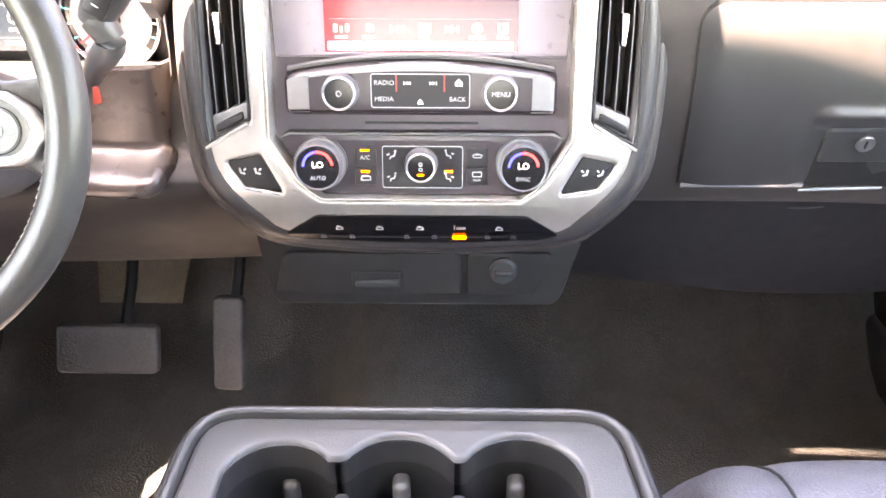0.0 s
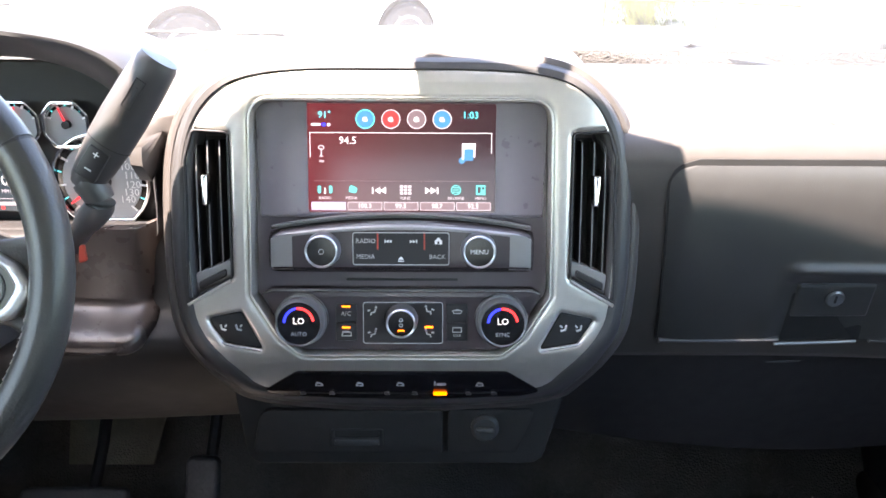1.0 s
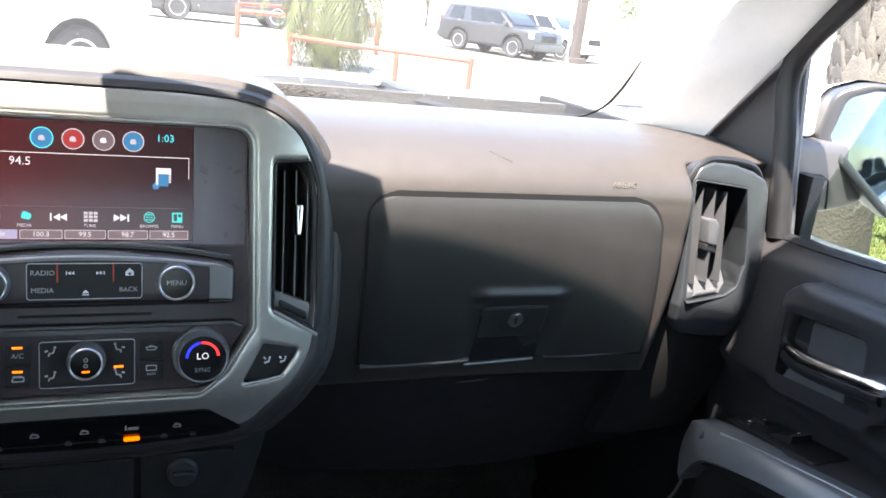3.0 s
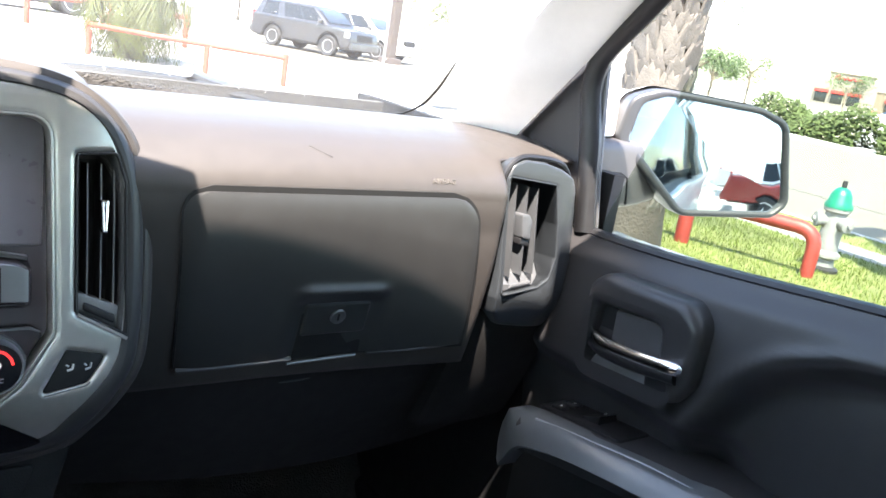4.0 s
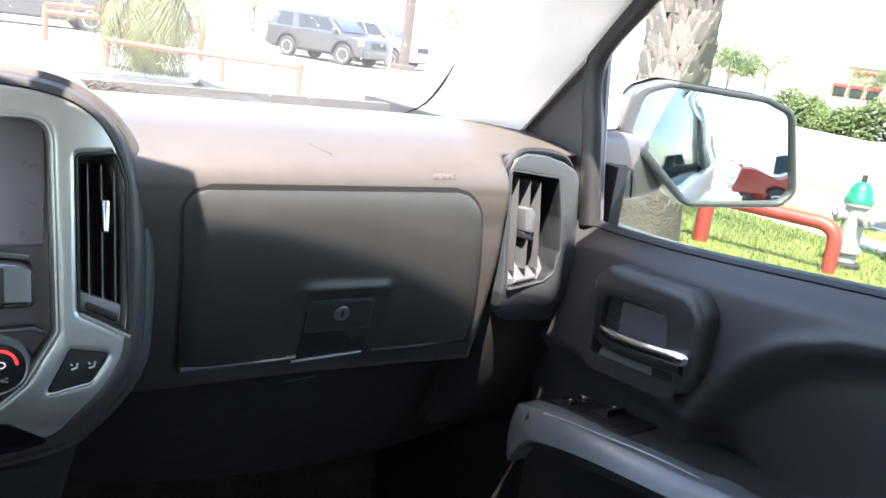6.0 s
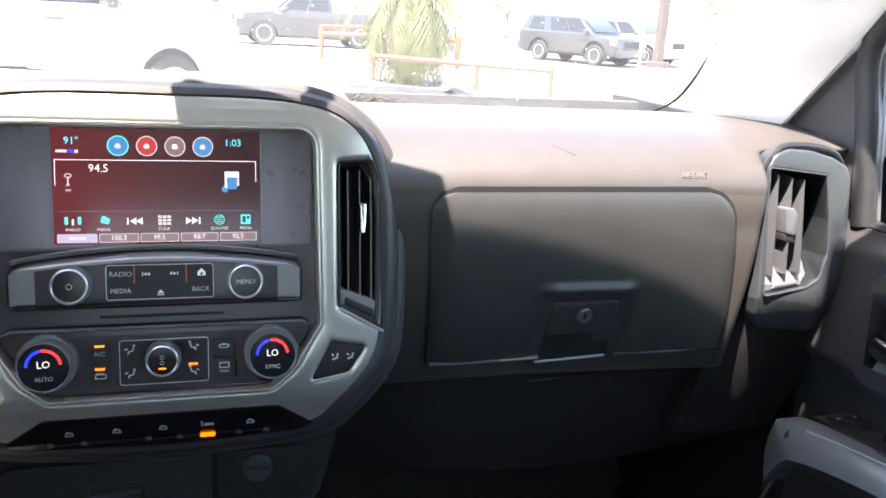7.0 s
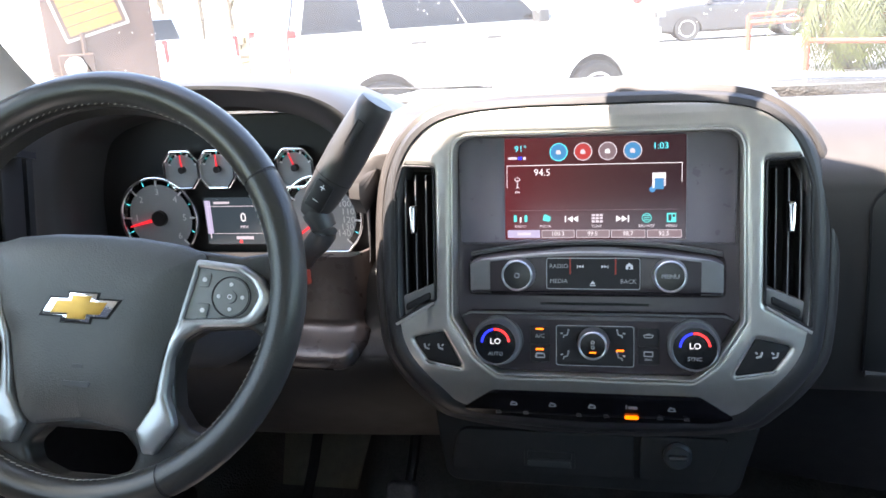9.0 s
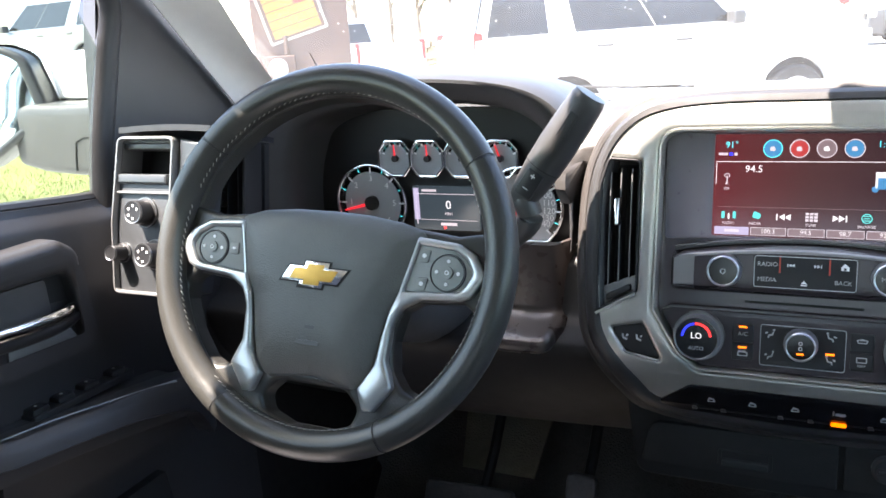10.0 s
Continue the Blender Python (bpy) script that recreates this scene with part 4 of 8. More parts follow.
# upright vents of the stack
for loop, s in ((vent_r, 1), (vent_l, -1)):
    v = thing("air_vent", "black centre stack air vent with thin upright louvres", "air vent", stack.matrix_basis.copy(), "centre air vents")
    part("vent_box", slab(inset(loop, -0.0005) if s > 0 else [(-x, y) for x, y in inset(vent_r, -0.0005)][::-1], (), -0.018, -0.0165), SLOT, v)
    part("lining", slab(loop, (inset(loop if area(loop) > 0 else loop[::-1], 0.0022),), -0.018, 0.0190, 0.001), BLACK, v)
    for k, x in enumerate((0.1725, 0.1840, 0.1950)):
        bm = bmesh.new()
        plate(bm, [(s * x - 0.0006, -0.060 - 0.006 * k), (s * x + 0.0006, -0.060 - 0.006 * k), (s * x + 0.0006, 0.066), (s * x - 0.0006, 0.066)], (), -0.016, 0.0085, 0.0003)
        lv = part("louvre", bm, SLOT, v)
        # grey strip on each black fin imitates its bright lit edge
        part("louvre_glint", tube(bmesh.new(), [(s * x, -0.058 - 0.006 * k, 0.0085), (s * x, 0.02, 0.0105), (s * x, 0.065, 0.0085)], 0.0008, 6), DARKSILVER, lv, "grey strip for the lit front edge")
    part("slider", slab(rounded([(s * 0.1862 - 0.0028, 0.004), (s * 0.1862 + 0.0028, 0.004), (s * 0.1862 + 0.0036, 0.034), (s * 0.1862 - 0.0036, 0.034)], 0.002), (), 0.004, 0.017, 0.002), CHROME, v, "bright slider tab")
    lo = [(s * 0.1640, -0.0650), (s * 0.2030, -0.0860), (s * 0.2030, -0.0640), (s * 0.1640, -0.0480)]
    part("flap_panel", slab(rounded(lo, 0.003), (), -0.012, 0.0100, 0.002), DARKSILVER, v, "grey lower flap")
    lo2 = [(s * 0.1690, -0.0650), (s * 0.1960, -0.0790), (s * 0.1960, -0.0705), (s * 0.1690, -0.0570)]
    part("thumb_wheel", slab(rounded(lo2, 0.003), (), -0.008, 0.0135, 0.002), BLACK, v)
    part("flap_edge", tube(bmesh.new(), [(s * 0.163, -0.0672, 0.021), (s * 0.2045, -0.0912, 0.021)], 0.0016, 6), SILVER, v)

# ---- lower centre: storage bin and power socket ----
bin_m = basis((0, 0.842, 1.082), Vector((1, 0, 0)), Vector((0, 0.10, 1)).normalized(), Vector((0, -1, 0.10)).normalized())
lower = thing("lower_center_panel", "dark plastic panel with drop-down bin under the stack", "storage bin", bin_m)
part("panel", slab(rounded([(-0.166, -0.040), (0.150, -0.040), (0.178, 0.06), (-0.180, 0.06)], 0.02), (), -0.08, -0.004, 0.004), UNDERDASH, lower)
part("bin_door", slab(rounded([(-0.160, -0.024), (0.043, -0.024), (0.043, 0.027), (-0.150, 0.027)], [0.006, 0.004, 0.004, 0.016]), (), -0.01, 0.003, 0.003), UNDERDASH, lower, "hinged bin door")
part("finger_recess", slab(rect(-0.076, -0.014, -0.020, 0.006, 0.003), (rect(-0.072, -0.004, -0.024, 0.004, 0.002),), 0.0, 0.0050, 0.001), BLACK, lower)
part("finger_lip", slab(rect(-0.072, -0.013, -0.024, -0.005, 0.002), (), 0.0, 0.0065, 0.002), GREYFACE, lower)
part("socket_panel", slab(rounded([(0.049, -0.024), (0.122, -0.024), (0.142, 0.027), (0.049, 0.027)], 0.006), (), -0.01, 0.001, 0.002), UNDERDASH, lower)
part("socket_cover", turned(bmesh.new(), [(0.015, -0.004), (0.015, 0.006), (0.012, 0.009), (0, 0.009)], 24), GREYFACE, lower, "round power socket cover", Matrix.Translation((0.088, 0.008, 0)))
part("socket_grip", slab(rect(-0.010, -0.003, 0.010, 0.003, 0.002), (), 0.008, 0.014, 0.002), GREYFACE, lower, "", Matrix.Translation((0.088, 0.008, 0)))

# ---- instrument binnacle ----
binnacle = thing("instrument_binnacle", "hooded charcoal instrument binnacle with round gauges", "instrument cluster", pose(0, 0, 0))
out_arc = [(-0.716, 1.30), (-0.708, 1.38), (-0.690, 1.440), (-0.650, 1.476), (-0.590, 1.494), (-0.46, 1.503), (-0.345, 1.496), (-0.280, 1.478), (-0.246, 1.443), (-0.240, 1.389), (-0.246, 1.30)]
in_arc = [(-0.662, 1.29), (-0.658, 1.36), (-0.646, 1.405), (-0.622, 1.442), (-0.556, 1.463), (-0.434, 1.470), (-0.353, 1.462), (-0.300, 1.442), (-0.268, 1.405), (-0.258, 1.36), (-0.258, 1.29)]


def arc_at(pts, y, dx=0.0, dz=0.0, cx=-0.46, k=1.0):
    return [(cx + (p.x - cx) * k + dx, y, p.y + dz) for p in curve_points([(x, z, 0) for x, z in pts], 48)]


hood_sections = [arc_at(out_arc, 1.22, 0, -0.055, k=1.06), arc_at(out_arc, 1.05, 0, -0.012, k=1.02), arc_at(out_arc, 0.93), arc_at(out_arc, 0.890, 0, -0.002), arc_at(out_arc, 0.880, 0, -0.006, k=0.992), arc_at(out_arc, 0.880, 0, -0.010, k=0.985),
                 arc_at(in_arc, 0.902, 0, 0.012, k=1.02), arc_at(in_arc, 0.910), arc_at(in_arc, 0.94, 0, -0.004, k=0.985), arc_at(in_arc, 0.985, 0, -0.014, k=0.955)]
part("hood", loft(hood_sections, closed=False, caps=False), HOODSKIN, binnacle, "charcoal hood over the gauges", sharp=60)
part("back_plate", sheet(lambda u, v: (-0.655 + 0.388 * u, 0.986, 1.25 + 0.20 * v), 4, 4, (0, 0.02, 0)), BLACK, binnacle)
part("lower_ledge", sheet(lambda u, v: (-0.70 + 0.45 * u, 0.93 + 0.055 * v, 1.262 + 0.006 * v), 8, 3, (0, 0, -0.015)), CHARCOAL, binnacle)
GM = basis((0, 0.980, 0), Vector((1, 0, 0)), Vector((0, 0, 1)), Vector((0, -1, 0)))


def gauge(cx, cz, r, ticks, a0, a1, needle, numbers=(), cut=None, name="gauge"):
    if cut:
        face = rounded([(cx - r * 0.55, cz - r), (cx + r * 0.55, cz - r), (cx + r, cz - r * 0.45), (cx + r, cz + r * 0.45), (cx + r * 0.55, cz + r), (cx - r * 0.55, cz + r), (cx - r, cz + r * 0.45), (cx - r, cz - r * 0.45)], r * 0.25)
    else:
        # round above, cut flat below
        face = [(cx + r * math.cos(radians(a)), cz + r * math.sin(radians(a))) for a in np.linspace(-42, 222, 49)]
        face += rounded([face[-1], (cx - r * 0.62, cz - r * 0.84), (cx + r * 0.62, cz - r * 0.84), face[0]], [0, r * 0.12, r * 0.12, 0])[1:-1]
    g = part(name, slab(face, (), 0.0, 0.004), GAUGEFACE, binnacle, "round grey gauge with white ticks and red needle", GM)
    part("ring", slab(inset(face, -0.0036), (inset(face, 0.0008),), 0.0, 0.0105, 0.002), CHROME, g, "bright ring")
    band = [(cx + r * 0.985 * math.cos(radians(a)), cz + r * 0.985 * math.sin(radians(a))) for a in np.linspace(a1, a0, 33)]
    band += [(cx + r * 0.85 * math.cos(radians(a)), cz + r * 0.85 * math.sin(radians(a))) for a in np.linspace(a0, a1, 33)]
    part("scale_band", slab(band, (), 0.0040, 0.0043), INSET, g, "dark scale band")
    for k in range(ticks + 1):
        a = radians(a0 + (a1 - a0) * k / ticks)
        d, e = Vector((math.cos(a), math.sin(a))), Vector((-math.sin(a), math.cos(a)))
        w, r0 = (0.0011, 0.80) if k % 2 == 0 else (0.0006, 0.87)
        c = Vector((cx, cz))
        q = [c + d * r * r0 - e * w, c + d * r * 0.96 - e * w, c + d * r * 0.96 + e * w, c + d * r * r0 + e * w]
        part("tick", slab([tuple(p) for p in q], (), 0.0043, 0.0047), CYAN if k % 2 else WHITEPRINT, g)
    for body, a in numbers:
        words(body, r * 0.23, WHITEPRINT, g, Matrix.Translation((cx + r * 0.66 * math.cos(radians(a)), cz + r * 0.66 * math.sin(radians(a)), 0.0045)))
    a = radians(needle)
    d, e = Vector((math.cos(a), math.sin(a))), Vector((-math.sin(a), math.cos(a)))
    c = Vector((cx, cz))
    part("needle", slab([tuple(c - d * r * 0.12 - e * r * 0.055), tuple(c + d * r * 0.86 - e * r * 0.02), tuple(c + d * r * 0.86 + e * r * 0.02), tuple(c - d * r * 0.12 + e * r * 0.055)], (), 0.007, 0.0085), NEEDLE, g, "red needle")
    part("boss", turned(bmesh.new(), [(r * 0.2, 0.0045), (r * 0.19, 0.0105), (0, 0.011)], 24), BLACK, g, "", Matrix.Translation((cx, cz, 0)))
    return g


gauge(-0.563, 1.3215, 0.0525, 12, 225, -45, 194, (("1", 180), ("2", 135), ("3", 90), ("4", 45), ("5", 0), ("6", -45)), name="rev_counter")
gauge(-0.337, 1.3215, 0.0515, 14, 225, -45, 215, (("80", 60), ("90", 45), ("100", 28), ("110", 10), ("120", -8), ("130", -24), ("140", -40)), name="speedometer")
for x, nd in ((-0.5200, 92), (-0.4710, 92), (-0.4200, 90), (-0.3660, 110)):
    gauge(x, 1.3850, 0.0225, 6, 160, 20, nd, (), True)
lcd = part("trip_display", slab(rect(-0.498, 1.286, -0.400, 1.347, 0.003), (), 0.0, 0.005), LCD, binnacle, "small grey trip display", GM)
for q in (rect(-0.494, 1.336, -0.404, 1.3368), rect(-0.488, 1.300, -0.404, 1.3006), rect(-0.494, 1.294, -0.4925, 1.344)):
    part("display_line", slab(q, (), 0.005, 0.0053), GREYLIT, lcd)
part("display_bar", slab(rect(-0.497, 1.300, -0.489, 1.344), (), 0.005, 0.0053), VIOLETLIT, lcd)
words("0", 0.017, WHITELIT, lcd, Matrix.Translation((-0.445, 1.321, 0.0054)))
words("MPH", 0.0055, GREYLIT, lcd, Matrix.Translation((-0.445, 1.309, 0.0054)))
part("display_line", slab(rect(-0.458, 1.2925, -0.434, 1.2965), (), 0.005, 0.0053), GREYLIT, lcd)
part("display_line", slab(rect(-0.484, 1.3395, -0.462, 1.3425), (), 0.005, 0.0053), GREYLIT, lcd)
part("tell_tale", slab(oval(-0.452, 1.2895, 0.0022, n=10), (), 0.005, 0.0053), REDLIT, lcd)

# ---- knee panel under the wheel ----
knee_line = curve_points([(0.985, 1.268, 0), (0.915, 1.284, 0), (0.893, 1.280, 0), (0.884, 1.262, 0), (0.878, 1.235, 0), (0.866, 1.212, 0), (0.844, 1.200, 0), (0.838, 1.188, 0), (0.848, 1.160, 0), (0.880, 1.110, 0), (0.95, 1.04, 0), (1.00, 1.02, 0)], 48)
knee = thing("knee_panel", "dark glossy plastic knee panel under the steering column", "trim panel", pose(0, 0, 0))
part("panel", sheet(lambda u, v: (-0.82 + 0.65 * u, knee_line[int(round(v * 48))].x - 0.02 * math.sin(u * 3.1) * smooth(0.5, 0.8, v), knee_line[int(round(v * 48))].y), 24, 48, (0, 0.02, 0.0)), KNEEPAD, knee, "", sharp=60)
part("column_panel", sheet(lambda u, v: (-0.345 + 0.088 * u + 0.006 * smooth(0.75, 1.0, u), 0.866 - 0.004 * math.sin(3.1 * u) + 0.03 * smooth(0.88, 1.0, u) - 0.046 * smooth(0.60, 0.84, v) + 0.030 * smooth(0.90, 1.0, v), 1.303 - 0.128 * v + 0.010 * smooth(0.80, 1.0, u) * smooth(0.5, 0.9, v)), 20, 40, (0, 0.015, 0)), KNEE, knee, "glossy dark panel with a rolled lower lip", sharp=70)
part("seam", tube(bmesh.new(), [(-0.31, 0.845, 1.166), (-0.30, 0.885, 1.105), (-0.28, 0.94, 1.045)], 0.002, 6), SLOT, knee)

# ---- light switch panel beside the driver's door ----
lr = radians(13.5)
lp = thing("light_switch_panel", "satin silver framed light and drive mode switch panel", "switch panel",
           basis((-0.716, 0.698, 1.362), Vector((1, 0, 0)), Vector((0, math.sin(lr), math.cos(lr))), Vector((0, -math.cos(lr), math.sin(lr)))))
fr = rounded([(-0.036, -0.093), (0.047, -0.093), (0.054, 0.094), (-0.034, 0.094), (-0.042, -0.010)], [0.010, 0.006, 0.010, 0.010, 0.08])
part("frame", slab(fr, (inset(fr, 0.0042),), -0.03, 0.010, 0.003), DARKSILVER, lp, "satin silver frame")
part("face", slab(inset(fr, 0.003), (rect(-0.033, 0.047, 0.043, 0.086, 0.004),), -0.03, 0.003, 0.002), GREYFACE, lp, "grey grained switch face")
part("pocket", slab(rect(-0.037, 0.043, 0.046, 0.090), (), -0.05, -0.045), SLOT, lp, "dark storage pocket")
part("pocket_wall", slab(rect(-0.040, 0.038, 0.050, 0.092), (rect(-0.0335, 0.0465, 0.0435, 0.0865, 0.004),), -0.049, -0.001), SLOT, lp, "", None)
part("pocket_roof", slab(rect(-0.033, 0.079, 0.043, 0.087, 0.002), (), -0.03, 0.000, 0.002), GREYFACE, lp)
part("pocket_lip", slab(rect(-0.034, 0.038, 0.042, 0.050, 0.002), (), -0.01, 0.008, 0.003), VENTGREY, lp)
part("pocket_line", slab(rect(-0.037, 0.0265, 0.046, 0.0295, 0.001), (), 0.002, 0.0075, 0.001), DARKSILVER, lp)
for x, y, r, b in ((0.008, 0.005, 0.0135, "light knob"), (0.024, -0.044, 0.0135, "drive mode knob"), (-0.026, -0.044, 0.009, "dimmer knob")):
    k = part("knob", turned(bmesh.new(), [(r * 1.30, 0.0), (r * 1.28, 0.005), (r * 1.02, 0.006), (r, 0.020), (r * 0.92, 0.0245), (0, 0.0235)], 32), BLACK, lp, "round black " + b, Matrix.Translation((x, y, 0)))
    part("ring", turned(bmesh.new(), [(r * 0.98, 0.0225), (r * 0.96, 0.0252), (r * 0.86, 0.0246)], 32, None, False), STEEL, k)
    part("base_ring", turned(bmesh.new(), [(r * 1.34, 0.002), (r * 1.32, 0.0052), (r * 1.22, 0.0052)], 32, None, False), STEEL, k)
    if r > 0.01:
        for q in range(5):
            a = radians(30 + 60 * q)
            part("knob_mark", slab(oval(r * 0.55 * math.cos(a), r * 0.55 * math.sin(a), 0.0015, n=8), (), 0.0240, 0.0249), WHITEPRINT, k)
part("top_cap", sheet(lambda u, v: (-0.030 + 0.15 * u, 0.104 + 0.003 * math.sin(u * 3.1) - 0.004 * v, 0.010 - 0.10 * v), 14, 5, (0, -0.007, 0)), BLACK, lp, "dark cap over the panel")
part("side_cheek", slab(rounded([(0.047, -0.093), (0.072, -0.09), (0.088, 0.088), (0.054, 0.094)], 0.006), (), -0.04, 0.002, 0.006), VENTGREY, lp, "satin grey cheek beside the frame")

# driver's side vent, half hidden by the wheel
dv = thing("air_vent", "black side air vent behind the steering wheel", "air vent", basis((-0.655, 0.775, 1.392), Vector((1, 0.06, 0)).normalized(), Vector((0, 0.2, 0.98)).normalized(), Vector((0.06, -0.98, 0.2)).normalized()))
dvo = rounded([(-0.036, -0.075), (0.036, -0.075), (0.036, 0.055), (-0.036, 0.055)], 0.006)
part("bezel", slab(dvo, (inset(dvo, 0.006),), -0.03, 0.004, 0.003), BLACK, dv)
part("vent_box", slab(inset(dvo, 0.002), (), -0.05, -0.04), SLOT, dv)
for k in range(4):
    part("louvre", slab(rect(-0.024 + 0.0155 * k, -0.069, -0.0225 + 0.0155 * k, 0.049), (), -0.038, 0.001), BLACK, dv)
part("slider", slab(rect(-0.006, -0.034, 0.002, -0.014, 0.002), (), -0.01, 0.010, 0.003), CHROME, dv, "bright slider tab")
part("filler", sheet(lambda u, v: (-0.80 + 0.165 * u, 0.80 + 0.06 * u, 1.46 - 0.24 * v), 6, 6, (0, 0.02, 0)), BLACK, dv)

# ---- steering column, wheel, lever ----
wt, wr = radians(22), radians(-4)
w_x = Vector((math.cos(radians(4.8)), math.sin(radians(4.8)), 0))
WZ = Vector((w_x.y * math.cos(wt), -w_x.x * math.cos(wt), math.sin(wt)))
w_y = WZ.cross(w_x)
WX, WY = w_x * math.cos(wr) + w_y * math.sin(wr), w_y * math.cos(wr) - w_x * math.sin(wr)
wheel_at = Vector((-0.418, 0.6261, 1.3475))
wheel = thing("steering_wheel", "black leather steering wheel with silver spokes and gold emblem", "steering wheel", basis(wheel_at, WX, WY, WZ))
RW, RT = 0.1769, 0.0152


def rim_ring(n0, n1, r, grow=0.0, name="rim", mat=LEATHER):
    bm = bmesh.new()
    pts = [(RW * math.cos(radians(a)), RW * math.sin(radians(a)), 0) for a in np.linspace(n0, n1, max(8, int(abs(n1 - n0) / 4)))]
    tube(bm, pts, r, 20, False, 1.12, (0, 0, 1))
    return part(name, bm, mat, wheel, "", None, 50)


# leather sections with seams between them
seams = [35, 144, 239.5, 298]
for a, b in zip(seams, seams[1:] + [seams[0] + 360]):
    rim_ring(a + 0.35, b - 0.35, RT, mat=LEATHER_SMOOTH if (a in (35, 239.5)) else LEATHER)
rim_ring(0, 360, RT * 0.955, name="rim_core", mat=RUBBER)
# stitches on the inner side of the rim
for a0, a1 in ((20, 160), (166, 214), (232, 292), (312, 354)):
    n = int((a1 - a0) / 2.2)
    for k in range(n):
        a = radians(a0 + (a1 - a0) * k / n)
        b = a + radians(1.3)
        r = RW - RT * 0.97
        part("stitch", tube(bmesh.new(), [(r * math.cos(a), r * math.sin(a), 0.0060), (r * math.cos(b), r * math.sin(b), 0.0035)], 0.00055, 5), THREAD, wheel)
hole_l = rounded([(-0.156, -0.036), (-0.144, -0.028), (-0.100, -0.032), (-0.085, -0.041), (-0.079, -0.070), (-0.083, -0.098), (-0.095, -0.114), (-0.108, -0.118), (-0.122, -0.111), (-0.142, -0.086), (-0.156, -0.056)], 0.010)
hole_r = flip(hole_l)
hole_b = rounded([(-0.052, -0.138), (-0.036, -0.122), (0.036, -0.122), (0.052, -0.138), (0.046, -0.154), (0.020, -0.1635), (-0.020, -0.1635), (-0.046, -0.154)], 0.012)
hole_t = [(0.1615 * math.cos(radians(a)), 0.1615 * math.sin(radians(a))) for a in np.linspace(14, 166, 40)] + rounded([(-0.13, 0.034), (0.0, 0.046), (0.13, 0.034)], 0.0)
spider = slab(oval(0, 0, 0.174, n=72), (hole_l, hole_r, hole_b, hole_t), -0.030, -0.006, 0.006)
part("spoke_shell", spider, LEATHER, wheel, "black spoke shell", sharp=60)
half_hub = [(0.040, 0.0455), (0.075, 0.0415), (0.100, 0.0335), (0.1005, 0.022), (0.0895, -0.022), (0.0755, -0.045), (0.0690, -0.080), (0.0600, -0.110), (0.046, -0.1205), (0.0, -0.1135)]
padl = rounded([(0.0, 0.0465)] + half_hub + [(-x, y) for x, y in half_hub[-2::-1]], 0.012)


def dome(loop, mat, name, parent, rise, z0, rings=7):
    """A cushion with the outline given, raised in its middle."""
    bm = bmesh.new()
    cx, cy = sum(p[0] for p in loop) / len(loop), sum(p[1] for p in loop) / len(loop)
    prev = [bm.verts.new((x, y, z0 - 0.02)) for x, y in loop]
    n = len(loop)
    for k in range(rings + 1):
        s = 1 - (k / rings) ** 1.3
        z = z0 + rise * (1 - s ** 5)
        if k == rings:
            c = bm.verts.new((cx, cy, z))
            for i in range(n):
                bm.faces.new((prev[i], prev[(i + 1) % n], c))
            break
        ring = [bm.verts.new((cx + (x - cx) * s, cy + (y - cy) * s, z)) for x, y in loop]
        for i in range(n):
            bm.faces.new((prev[i], prev[(i + 1) % n], ring[(i + 1) % n], ring[i]))
        prev = ring
    return part(name, bm, mat, parent, "", None, 50)


hub = dome(padl, HUB, "airbag_cover", wheel, 0.017, -0.004, 11)
hub["label"] = "grained charcoal airbag cover"
# emblem: a plain gold cross-bar with bright edges
emb = [(-0.033, -0.0095), (-0.0125, -0.0095), (-0.0135, -0.0165), (0.009, -0.0165), (0.010, -0.0095), (0.026, -0.0095), (0.034, 0.0065), (0.0135, 0.0065), (0.0145, 0.0135), (-0.008, 0.0135), (-0.009, 0.0065), (-0.026, 0.0065)]
em_m = Matrix.Translation((-0.002, -0.0165, 0.0128)) @ Matrix.Diagonal((0.95, 0.72, 1, 1))
part("emblem_gap", slab(inset(emb, -0.0040), (), -0.001, 0.0008, 0.0004), SLOT, hub, "", em_m)
part("emblem_edge", slab(inset(emb, -0.0022), (), 0, 0.0018, 0.0008), CHROME, hub, "bright emblem edge", em_m)
part("emblem", slab([(x * 0.80, y * 0.92) for x, y in emb], (), 0, 0.0030, 0.0008), GOLD, hub, "gold cross-bar emblem", em_m)
part("faint_mark", slab(rect(-0.004, -0.0682, 0.006, -0.0650), (), 0.0120, 0.0133), CHARCOAL, hub)
part("faint_mark", slab(rect(-0.012, -0.0835, 0.013, -0.0795), (), 0.0110, 0.0131), CHARCOAL, hub)
